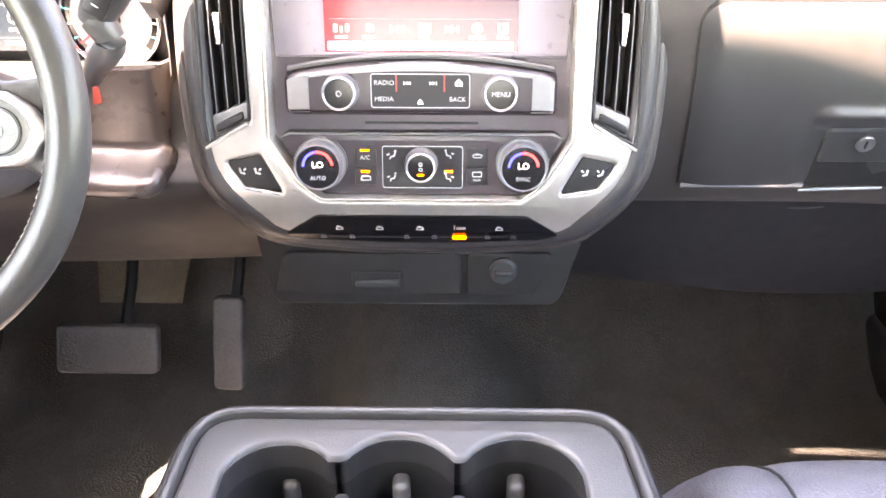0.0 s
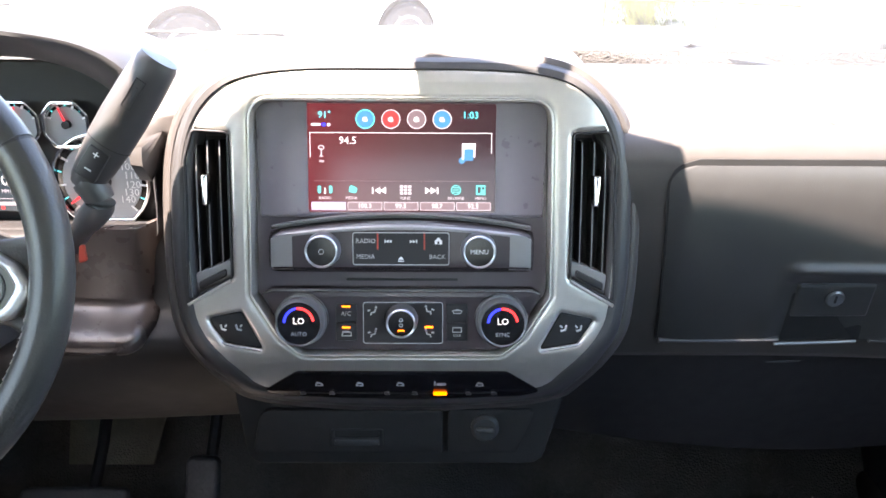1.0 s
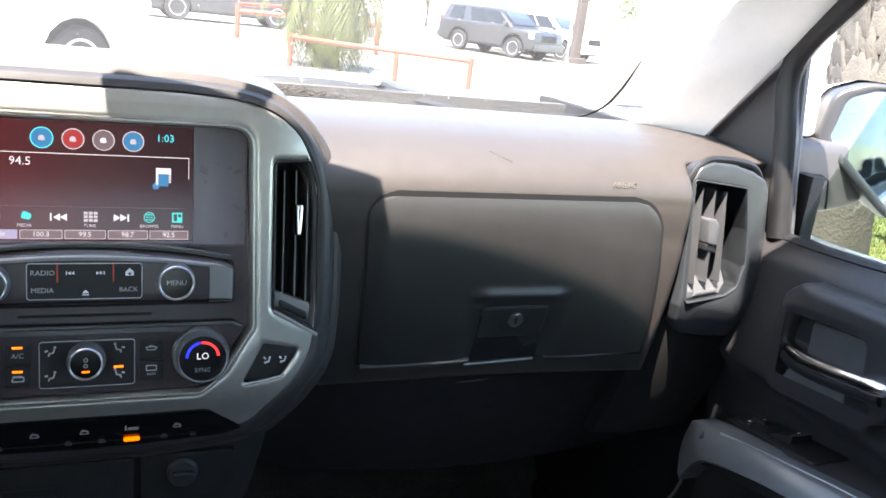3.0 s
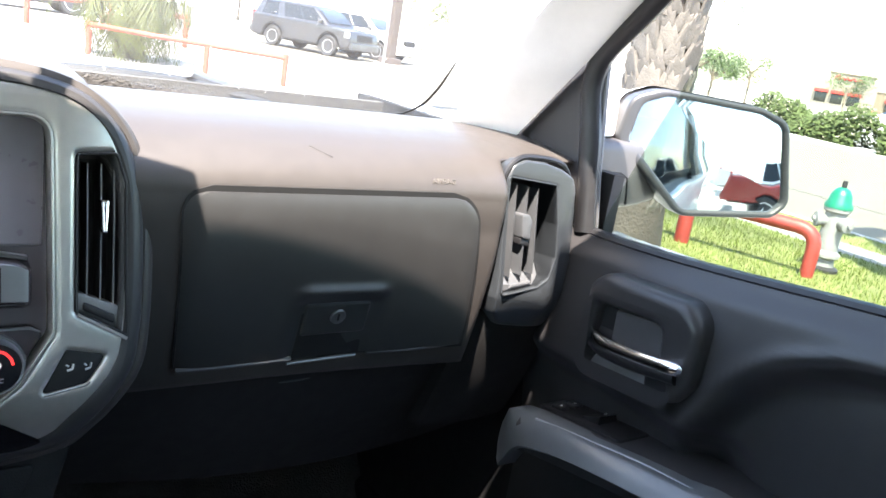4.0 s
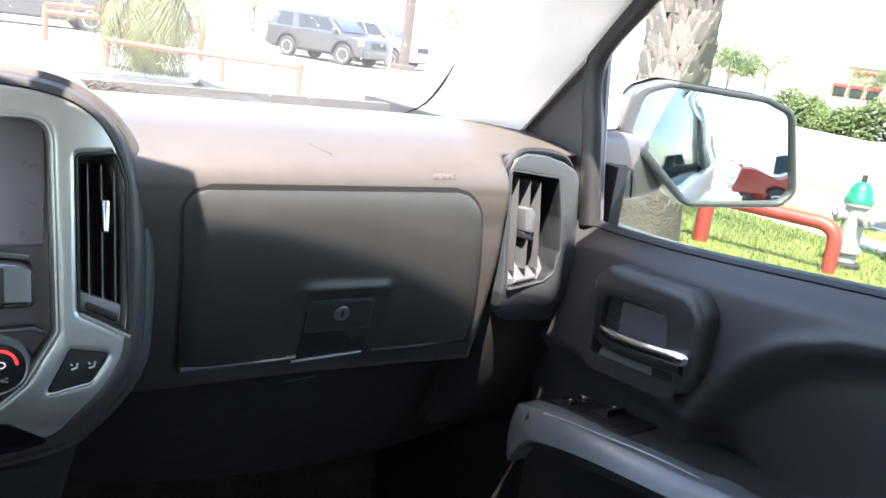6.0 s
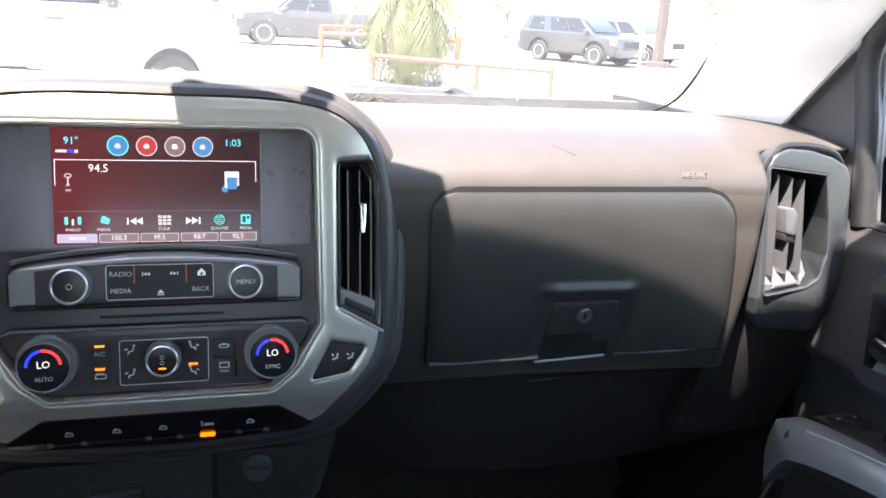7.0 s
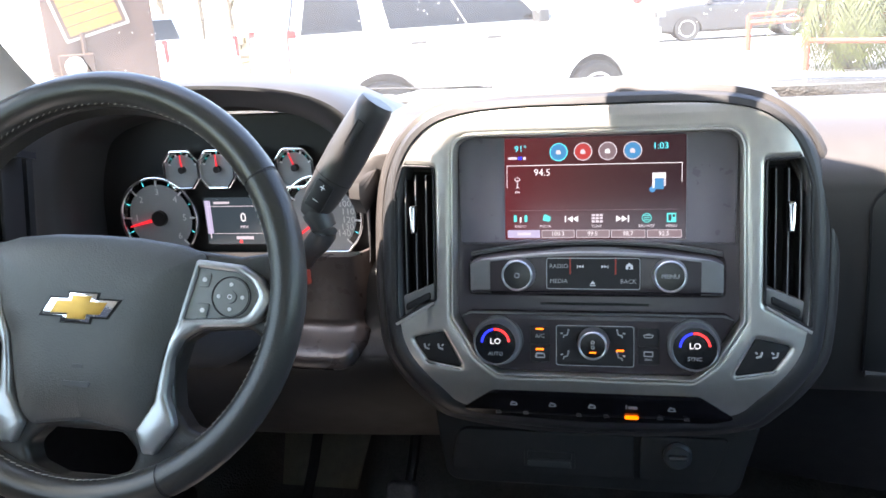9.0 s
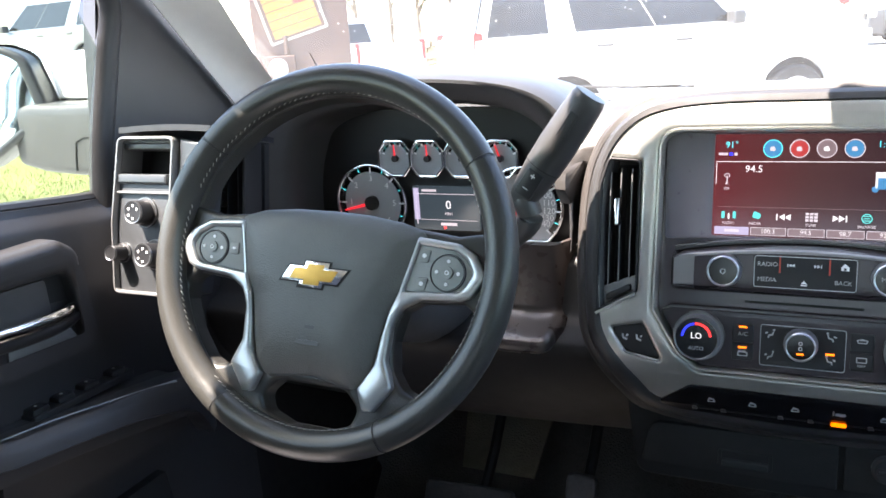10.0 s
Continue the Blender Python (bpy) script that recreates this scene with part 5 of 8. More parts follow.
for s in (-1, 1):
    bz = [(0.094, 0.0295), (0.135, 0.0265), (0.152, 0.0175), (0.1655, 0.0), (0.153, -0.021), (0.140, -0.0255), (0.103, -0.0285), (0.0855, -0.039), (0.0790, -0.055), (0.0775, -0.088), (0.0875, -0.112), (0.070, -0.137), (0.060, -0.137), (0.052, -0.118), (0.0665, -0.094), (0.0692, -0.070), (0.0745, -0.042), (0.082, -0.022)]
    bz = rounded([(s * x, y) for x, y in bz], [0.004, 0.008, 0.012, 0.010, 0.010, 0.008, 0.012, 0.012, 0.012, 0.012, 0.006, 0.003, 0.003, 0.006, 0.01, 0.01, 0.01, 0.01])
    key = rounded([(s * x, y) for x, y in ((0.0970, 0.0225), (0.131, 0.0200), (0.1440, 0.0125), (0.1515, 0.0), (0.144, -0.0145), (0.136, -0.0185), (0.0860, -0.0225))], [0.001, 0.008, 0.01, 0.008, 0.01, 0.008, 0.001])
    tr = part("spoke_trim", slab(bz, (key,), -0.012, 0.003, 0.003), SPOKESILVER, wheel, "satin silver spoke trim", sharp=50)
    kp = part("key_pad", slab(key, (), -0.012, -0.0005, 0.001), KEYGREY, wheel, "grey thumb key pad")
    part("thumb_ring", slab(oval(s * 0.127, -0.001, 0.0175, n=32), (oval(s * 0.127, -0.001, 0.0166, n=32),), -0.002, 0.0010, 0.0003), BLACK, kp)
    part("thumb_pad", turned(bmesh.new(), [(0.0160, -0.002), (0.0156, 0.0012), (0.009, 0.0020), (0, 0.0012)], 32), KEYGREY, kp, "", Matrix.Translation((s * 0.127, -0.001, 0)))
    part("thumb_button", turned(bmesh.new(), [(0.0058, 0), (0.0054, 0.0034), (0, 0.0038)], 20), KEYGREY, kp, "", Matrix.Translation((s * 0.127, -0.001, 0)))
    for a in range(4):
        part("key_symbol", slab(oval(s * 0.127 + 0.0105 * math.cos(a * math.pi / 2), -0.001 + 0.0105 * math.sin(a * math.pi / 2), 0.0018, n=8), (), 0.0018, 0.0024), WHITEPRINT, kp)
    part("key_symbol", slab(oval(s * 0.127, -0.001, 0.0022, n=12), (oval(s * 0.127, -0.001, 0.0013, n=12),), 0.0036, 0.0041), WHITEPRINT, kp)
    for y in (0.0125, -0.0135) if s > 0 else (0.0,):
        key_ = part("side_key", slab(rounded([(s * 0.0965, y - 0.006), (s * 0.1065, y - 0.006), (s * 0.1085, y + 0.006), (s * 0.0975, y + 0.006)], 0.002, 3), (), -0.002, 0.0008, 0.0006), KEYGREY, kp)
        part("key_symbol", slab(oval(s * 0.1025, y, 0.0021, 0.0013 if s < 0 else 0.0021, n=10), (), 0.0008, 0.0013), WHITEPRINT, key_)
part("column_shroud", loft([[(0.06 * math.cos(a) * k, -0.015 + 0.055 * math.sin(a) * k, z) for a in np.linspace(0, 2 * math.pi, 25)[:-1]] for z, k in ((-0.02, 0.95), (-0.06, 1.05), (-0.16, 1.15), (-0.30, 1.2))]), CHARCOAL, wheel, "charcoal column shroud")

lever = thing("gear_lever", "dark grey column gear lever with plus and minus rocker", "gear lever", pose(0, 0, 0))
arm = curve_points([(-0.322, 0.850, 1.290), (-0.306, 0.832, 1.308), (-0.292, 0.815, 1.324), (-0.277, 0.803, 1.338), (-0.267, 0.798, 1.350), (-0.269, 0.797, 1.362), (-0.277, 0.797, 1.374)], 16)
part("arm", tube(bmesh.new(), arm, [0.0085, 0.0088, 0.0092, 0.0096, 0.0100, 0.0106, 0.0114, 0.0122, 0.0128, 0.0130, 0.0130, 0.0130, 0.0132, 0.0136, 0.0140, 0.0140, 0.0130], 14), CONSOLEGREY, lever, "grey painted arm")
A, B = Vector((-0.279, 0.797, 1.368)), Vector((-0.200, 0.800, 1.4795))
d = (B - A)
grip_pts = [A + d * t for t in (0, 0.05, 0.18, 0.34, 0.36, 0.56, 0.78, 0.90, 0.965, 0.975, 1.0)]
part("grip", tube(bmesh.new(), grip_pts, [0.0125, 0.0150, 0.0180, 0.0198, 0.0202, 0.0208, 0.0200, 0.0190, 0.0184, 0.0175, 0.0165], 20, False, 0.85, (0, -1, 0)), HOODSKIN, lever, "grained grey grip", sharp=50)
part("grip_seam", tube(bmesh.new(), [A + d * 0.350, A + d * 0.354], 0.0206, 20, False, 0.85, (0, -1, 0)), SLOT, lever)
ld, lf = d.normalized(), Vector((0, -1, 0))
ls = ld.cross(lf).normalized()
gm = basis(A + d * 0.22 + lf * 0.0150, ls, ld, lf)
part("rocker", slab(rect(-0.0095, -0.016, 0.0095, 0.014, 0.002), (), -0.004, 0.003, 0.001), BLACK, lever, "plus and minus rocker", gm)
words("+", 0.012, WHITEPRINT, lever, gm @ Matrix.Translation((-0.0005, 0.008, 0.0033)))
words("–", 0.012, WHITEPRINT, lever, gm @ Matrix.Translation((-0.0005, -0.006, 0.0033)))
gm2 = basis(A + d * 0.76 + lf * 0.0168, ls, ld, lf)
gb = rect(-0.0045, -0.0155, 0.0045, 0.0125, 0.001, 2)
part("label_frame", slab(gb, (inset(gb, 0.0007),), -0.002, 0.0006), BLACK, lever, "", gm2)
part("label_bar", slab(rect(-0.0015, -0.009, 0.0015, 0.005), (), -0.002, 0.0005), GREYFACE, lever, "", gm2)
tag = thing("seat_belt_tag", "small orange red plastic tag behind the steering wheel", "tag", pose(-0.300, 0.82, 1.295))
part("tag", slab(rounded([(-0.004, -0.010), (0.004, -0.008), (0.003, 0.008), (-0.002, 0.007)], 0.002), (), 0.0, 0.004, 0.0015, pose(0, 0, 0, 80, 0, 10)), REDCLEAR, tag)

# ---- the cab: floor, firewall, roof, pillars, glass, doors ----
def structure(name, label, category="", m=None):
    return tagged(new(name) if m is None else new(name), label, category, "", "structure")


def setting(name, bm, mat, label, category, sharp=38):
    ob = part(name, bm, mat, None, "", None, sharp)
    return tagged(ob, label, category, "", "structure")


setting("floor", sheet(lambda u, v: (-0.88 + 1.76 * u, -1.3 + 2.95 * v, 0.56 + 0.16 * math.exp(-((-0.88 + 1.76 * u) / 0.16) ** 4) * smooth(0.35, 0.8, v) + 0.40 * smooth(0.86, 1.0, v) + 0.006 * math.sin(31 * u) * math.sin(23 * v)), 60, 60, (0, 0, -0.03)), CARPET, "dark grey carpeted cab floor", "floor")
setting("firewall", sheet(lambda u, v: (-0.82 + 1.64 * u, 1.56 - 0.10 * v, 0.55 + 0.86 * v), 4, 6, (0, 0.02, 0)), CARPET, "dark carpeted firewall", "wall")


# unseen sill boxes added to stop ground light leaking into the cab
for s in (1, -1):
    setting("trim", box(bmesh.new(), (s * 0.885, 0.16, 0.555), (0.13, 2.95, 0.20), 0.02), LOWER, "unseen black sill box closing the gap under the door", "door sill")


def roof_at(u, v):
    x = -0.70 + 1.40 * u
    # unseen front edge is bowed and stepped to place its shadow on the dash
    lean = 0.10 * (x / 0.7) ** 2 + 0.040 * smooth(0.02, 0.06, x) * smooth(0.44, 0.36, x) - 0.07 * smooth(0.48, 0.55, x) if x > 0 else 0.14 * (max(0.0, -x - 0.44) / 0.26) ** 2 + 0.03 * smooth(-0.33, -0.42, x) - 0.044 * smooth(0.0, -0.07, x) * smooth(-0.40, -0.33, x)
    return (x, -1.25 + (1.892 - lean) * v, 1.895 - 0.05 * (x / 0.7) ** 4 - 0.05 * v ** 6)


setting("ceiling", sheet(roof_at, 40, 16, (0, 0, 0.03)), HEADLINER, "light grey cloth headliner", "ceiling")
bk = rect(-0.45, 1.42, 0.45, 1.74, 0.05)
setting("wall_back_upper", slab(rounded([(-0.82, 1.34), (0.82, 1.34), (0.70, 1.90), (-0.70, 1.90)], 0.05), (bk,), 0.0, 0.03, 0, basis((0, -1.25, 0), Vector((1, 0, 0)), Vector((0, 0, 1)), Vector((0, -1, 0)))), HEADLINER, "grey cloth cab back round the rear window", "wall")
setting("window_2", slab(bk, (), 0.012, 0.018, 0, basis((0, -1.25, 0), Vector((1, 0, 0)), Vector((0, 0, 1)), Vector((0, -1, 0)))), pane_material("rear_glass", (0.55, 0.57, 0.56), 0.05), "lightly tinted rear window", "window")
setting("wall_back", sheet(lambda u, v: (-0.82 + 1.64 * u, -1.25, 0.55 + 0.80 * v), 4, 4, (0, -0.03, 0)), CHARCOAL, "dark cab back wall", "wall")


# windshield between the cowl, the pillars and the header
def shield_at(u, v):
    k = 2 * u - 1
    x = k * (0.80 - 0.17 * v)
    y0, y1 = 1.50 - 0.22 * k ** 2 - 0.12 * k ** 6, 0.665 - 0.10 * k ** 2
    return (x, y0 + (y1 - y0) * v, 1.398 + (1.858 - 1.398 - 0.03 * k ** 4) * v + 0.03 * math.sin(math.pi * v))


shield = setting("window_1", sheet(shield_at, 24, 12, (0, 0.005, 0.003)), WINDSHIELD, "dusty raked windshield", "windshield")
shield.visible_shadow = False
# blue-green shade band along the top of the glass on the passenger's side, denser towards the roof
for k, dens in enumerate((0.50, 0.42, 0.34, 0.27, 0.20, 0.14, 0.09, 0.06)):
    setting("shade_band", sheet(lambda u, v, k=k: shield_at(0.52 + 0.43 * u, 1.034 + 0.0056 * (k + v)), 10, 1, (0, 0.002, 0.001)), pane_material("shade_band_glass", (dens * 0.82, dens, dens * 1.04), 0.02), "blue-green tinted shade band of the windshield", "windshield")
speck = random.Random(4)
bm = bmesh.new()
for k in range(420):
    p = Vector(shield_at(0.03 + 0.94 * speck.random(), 0.02 + 0.5 * speck.random() ** 1.3)) + Vector((0, 0.012, 0.006))
    bmesh.ops.create_icosphere(bm, subdivisions=1, radius=speck.choice((0.0006, 0.0008, 0.0011)), matrix=Matrix.Translation(p))
DUST = material("pale_dust", (0.8, 0.78, 0.74), 0.9, vary=0)
tagged(part("dust_specks", bm, DUST), "pale dried dust specks on the windshield", "dust", "", "stuff")
# black border along the lower edge and up the pillars
for s in (-1, 1):
    pts = [shield_at(0.5 + s * 0.5 * a, b) for a, b in ((0.80, 0.0), (0.826, 0.0), (0.860, 0.0), (0.886, 0.001), (0.894, 0.008), (0.906, 0.033), (0.920, 0.083), (0.926, 0.142), (0.926, 0.20), (0.925, 0.25))]
    fat = (0.0005, 0.0012, 0.0040, 0.0085, 0.0065, 0.0030, 0.0026, 0.0022, 0.0012, 0.0004)
    rad = [fat[min(8, int(k * 9 / 36))] * (1 - (k * 9 / 36) % 1) + fat[min(9, int(k * 9 / 36) + 1)] * ((k * 9 / 36) % 1) for k in range(37)]
    tagged(part("trim", tube(bmesh.new(), curve_points([Vector(p) + Vector((-s * 0.004, -0.014, 0.002 + 0.012 * (1 - smooth(4, 6, k)))) for k, p in enumerate(pts)], 36), rad, 8, False, 0.5, (0, -0.5, 1)), SLOT), "black edge of the windshield glass", "trim", "", "structure")

# outer black cowl with wipers
setting("cowl", sheet(lambda u, v: (-0.80 + 1.6 * u, 1.515 - 0.24 * (2 * u - 1) ** 2 + 0.13 * v, 1.385 - 0.02 * v), 20, 3, (0, 0, -0.02)), material("weathered_cowl", (0.20, 0.20, 0.20), 0.7, vary=0.15), "grey plastic cowl below the windshield", "cowl")
wip = thing("windshield_wiper", "grey black windshield wiper resting on the glass", "wiper", pose(0, 0, 0), "wipers")
wp = [(0.21, 1.510, 1.408), (0.34, 1.500, 1.408), (0.46, 1.485, 1.404), (0.60, 1.450, 1.388)]
part("blade", tube(bmesh.new(), curve_points(wp, 14), [0.004, 0.006, 0.009, 0.011, 0.012, 0.013, 0.013, 0.013, 0.013, 0.013, 0.012, 0.011, 0.010, 0.008, 0.003], 8, False, 0.9), GREYFACE, wip)
part("arm", tube(bmesh.new(), [(0.45, 1.475, 1.426), (0.50, 1.53, 1.41), (0.62, 1.56, 1.39)], 0.009, 8), DARKSILVER, wip)
wip2 = thing("windshield_wiper", "grey black windshield wiper resting on the glass", "wiper", pose(0, 0, 0), "wipers")
part("blade", tube(bmesh.new(), curve_points([(-0.52, 1.47, 1.432), (-0.43, 1.50, 1.431), (-0.33, 1.515, 1.427), (-0.20, 1.52, 1.424)], 14), 0.0055, 8, False, 0.5), RUBBER, wip2)
part("arm", slab(rect(-0.035, -0.012, 0.035, 0.012, 0.005), (), 0, 0.015, 0.004, pose(-0.258, 1.52, 1.428, 0, 0, 4)), TRIMGREY, wip2)

PAINT = material("white_paint", (0.78, 0.78, 0.77), 0.25, coat=0.5, vary=0.03)
hood = thing("truck_hood", "white painted bonnet of the truck", "hood", pose(0, 0, 0))
part("hood", sheet(lambda u, v: (-0.86 + 1.72 * u, 1.66 - 0.20 * (2 * u - 1) ** 2 + 1.27 * v, 1.345 + 0.010 * math.sin(3.1 * u) + 0.012 * math.exp(-((abs(2 * u - 1) - 0.55) / 0.22) ** 2) - 0.05 * v ** 4 - 0.05 * abs(2 * u - 1) ** 4), 30, 20, (0, 0, -0.03)), PAINT, hood)
for s in (-1, 1):
    part("fender", sheet(lambda u, v, s=s: (s * (0.86 + 0.10 * math.sin(v * 1.6)), 1.10 + 1.80 * u, 1.30 - 0.55 * v ** 1.3 - 0.05 * u), 10, 8, (-s * 0.02, 0, 0)), PAINT, hood)
aerial = thing("aerial", "thin black whip aerial on the fender", "aerial", pose(0.945, 1.70, 1.28))
part("mast", tube(bmesh.new(), [(0, 0, 0), (0.0, 0.0, 0.1), (-0.004, 0.0, 0.75)], 0.0028, 6), material("aerial_grey", (0.25, 0.25, 0.25), 0.6, vary=0.05), aerial)


# ---- pillars ----
def pillar(s):
    rows = [  # front inner edge, crest, rear edge
        ((0.724, 1.140, 1.396), (0.752, 1.105, 1.400), (0.792, 1.04, 1.412)),
        ((0.722, 1.048, 1.484), (0.738, 1.012, 1.492), (0.790, 0.90, 1.555)),
        ((0.708, 0.920, 1.600), (0.728, 0.885, 1.610), (0.775, 0.79, 1.655)),
        ((0.655, 0.695, 1.768), (0.680, 0.665, 1.780), (0.74, 0.60, 1.82)),
        ((0.615, 0.570, 1.845), (0.640, 0.545, 1.850), (0.70, 0.50, 1.87))] if s > 0 else [
        ((0.735, 1.135, 1.395), (0.765, 1.105, 1.402), (0.792, 1.04, 1.412)),
        ((0.738, 1.030, 1.480), (0.766, 0.985, 1.516), (0.790, 0.90, 1.555)),
        ((0.715, 0.880, 1.618), (0.748, 0.835, 1.640), (0.775, 0.79, 1.655)),
        ((0.66, 0.68, 1.80), (0.70, 0.65, 1.815), (0.74, 0.60, 1.82)),
        ((0.63, 0.58, 1.86), (0.66, 0.54, 1.87), (0.70, 0.50, 1.87))]
    lines = [curve_points([r[k] for r in rows], 24) for k in range(3)]

    def at(u, v):
        i = int(round(u * 24))
        a, b, c = lines[0][i], lines[1][i], lines[2][i]
        q = a * (1 - v) ** 2 + (b * 2 - (a + c) * 0.5) * 2 * v * (1 - v) + c * v * v
        return (s * q.x, q.y, q.z)
    return sheet(at, 24, 10, (s * 0.012, 0.012, 0))


for s, n in ((1, "pillar_right"), (-1, "pillar_left")):
    setting(n, pillar(s), PILLARCLOTH, "light grey cloth-covered windshield pillar", "pillar", 60)
    # dark sail panel and seal in front of the door window
    fr_y = (0.862, 0.884, 0.898) if s > 0 else (0.716, 0.738, 0.766)
    foot = curve_points([(1.115, 1.398, 0), (1.04, 1.420, 0), (0.95, 1.510, 0), (0.90, 1.560, 0), (0.79, 1.660, 0), (0.70, 1.735, 0), (0.62, 1.79, 0)], 40)

    def sail(u, v, s=s, y1=fr_y[1] + 0.004):
        y = 1.115 + (y1 - 1.115) * u
        top = min(foot, key=lambda q: abs(q.x - y)).y + 0.012
        z = 1.355 + (top - 1.355) * v
        return (s * (0.806 - 0.10 * max(0.0, z - 1.58)), y + (0.014 if s > 0 else 0.05) * (v - 0.3) * u, z)
    setting("trim", sheet(sail, 24, 10, (s * 0.02, 0, 0)), DOORSKIN, "charcoal sail panel at the foot of the pillar", "trim")
    seal = [(s * 0.806, fr_y[0], 1.330), (s * 0.806, fr_y[1], 1.440), (s * 0.803, fr_y[2], 1.545)]
    seal += [(s * 0.790, 0.815, 1.628), (s * 0.765, 0.68, 1.745), (s * 0.735, 0.55, 1.83), (s * 0.72, 0.2, 1.86), (s * 0.72, -0.35, 1.86)] if s > 0 else [(s * 0.794, 0.775, 1.625), (s * 0.775, 0.705, 1.715), (s * 0.735, 0.56, 1.82), (s * 0.72, 0.2, 1.86), (s * 0.72, -0.35, 1.86)]
    bm = bmesh.new()
    tube(bm, curve_points(seal, 48), 0.016, 10, False, 0.8, (s, 0, 0))
    setting("trim", bm, BLACK, "black rubber window frame seal", "trim")
    # line of the body's edge outside the passenger's seal
    if s > 0:
        setting("trim", tube(bmesh.new(), curve_points([(p[0] + s * 0.014, p[1] - 0.004, p[2] - 0.004) for p in seal[:3]], 10), 0.006, 8), CHARCOAL if s > 0 else LOWER, "narrow window channel", "trim")
    # far and rear pillars, behind the camera
    setting("pillar_mid", sheet(lambda u, v, s=s: (s * (0.80 - 0.09 * v), -0.42 - 0.14 * u, 0.95 + 0.92 * v), 2, 6, (s * 0.03, 0, 0)), HEADLINER, "grey middle door pillar", "pillar")
    setting("pillar_back", sheet(lambda u, v, s=s: (s * (0.80 - 0.09 * v), -1.05 - 0.22 * u, 0.95 + 0.92 * v), 2, 6, (s * 0.03, 0, 0)), HEADLINER, "grey rear cab pillar", "pillar")
    setting("wall_side", sheet(lambda u, v, s=s: (s * 0.81, -0.42 - 0.82 * u, 0.55 + 0.80 * v), 2, 4, (s * 0.03, 0, 0)), DOORSKIN, "dark rear door panel", "door")
    setting("trim", sheet(lambda u, v, s=s: (s * 0.838, 1.60 - 0.74 * u, 0.50 + 0.91 * v), 3, 4, (s * 0.02, 0, 0)), LOWER, "dark side wall of the footwell", "trim")


# ---- doors ----
def belt_z(y, s=1):
    """Height of the window sill along the door."""
    return 1.331 + 0.052 * smooth(0.87, 0.20, y) + 0.012 * smooth(0.2, -0.4, y) + (0.040 if s < 0 else 0.0)


BAY = curve_points([(0.640, 1.120, 0), (0.610, 1.180, 0), (0.575, 1.240, 0), (0.534, 1.282, 0), (0.49, 1.304, 0), (0.443, 1.319, 0), (0.303, 1.334, 0), (0.0, 1.340, 0), (-0.40, 1.345, 0)], 48)


def bay_z(y):
    """Height of the moulding that sweeps back over the recessed bay."""
    if y >= 0.64:
        return 0.0
    for p, q in zip(BAY, BAY[1:]):
        if q.x <= y <= p.x:
            return p.y + (q.y - p.y) * (p.x - y) / max(1e-6, p.x - q.x)
    return BAY[-1].y


def bay_inside(y, z):
    """Distance from the bay's upper edge, positive inside the bay."""
    d = 9.0
    for p, q in zip(BAY, BAY[1:]):
        ax, az = q.x - p.x, q.y - p.y
        k = min(1.0, max(0.0, ((y - p.x) * ax + (z - p.y) * az) / (ax * ax + az * az)))
        d = min(d, (p.x + ax * k - y) ** 2 + (p.y + az * k - z) ** 2)
    d = d ** 0.5
    return d if y < 0.64 and z < bay_z(y) else -d


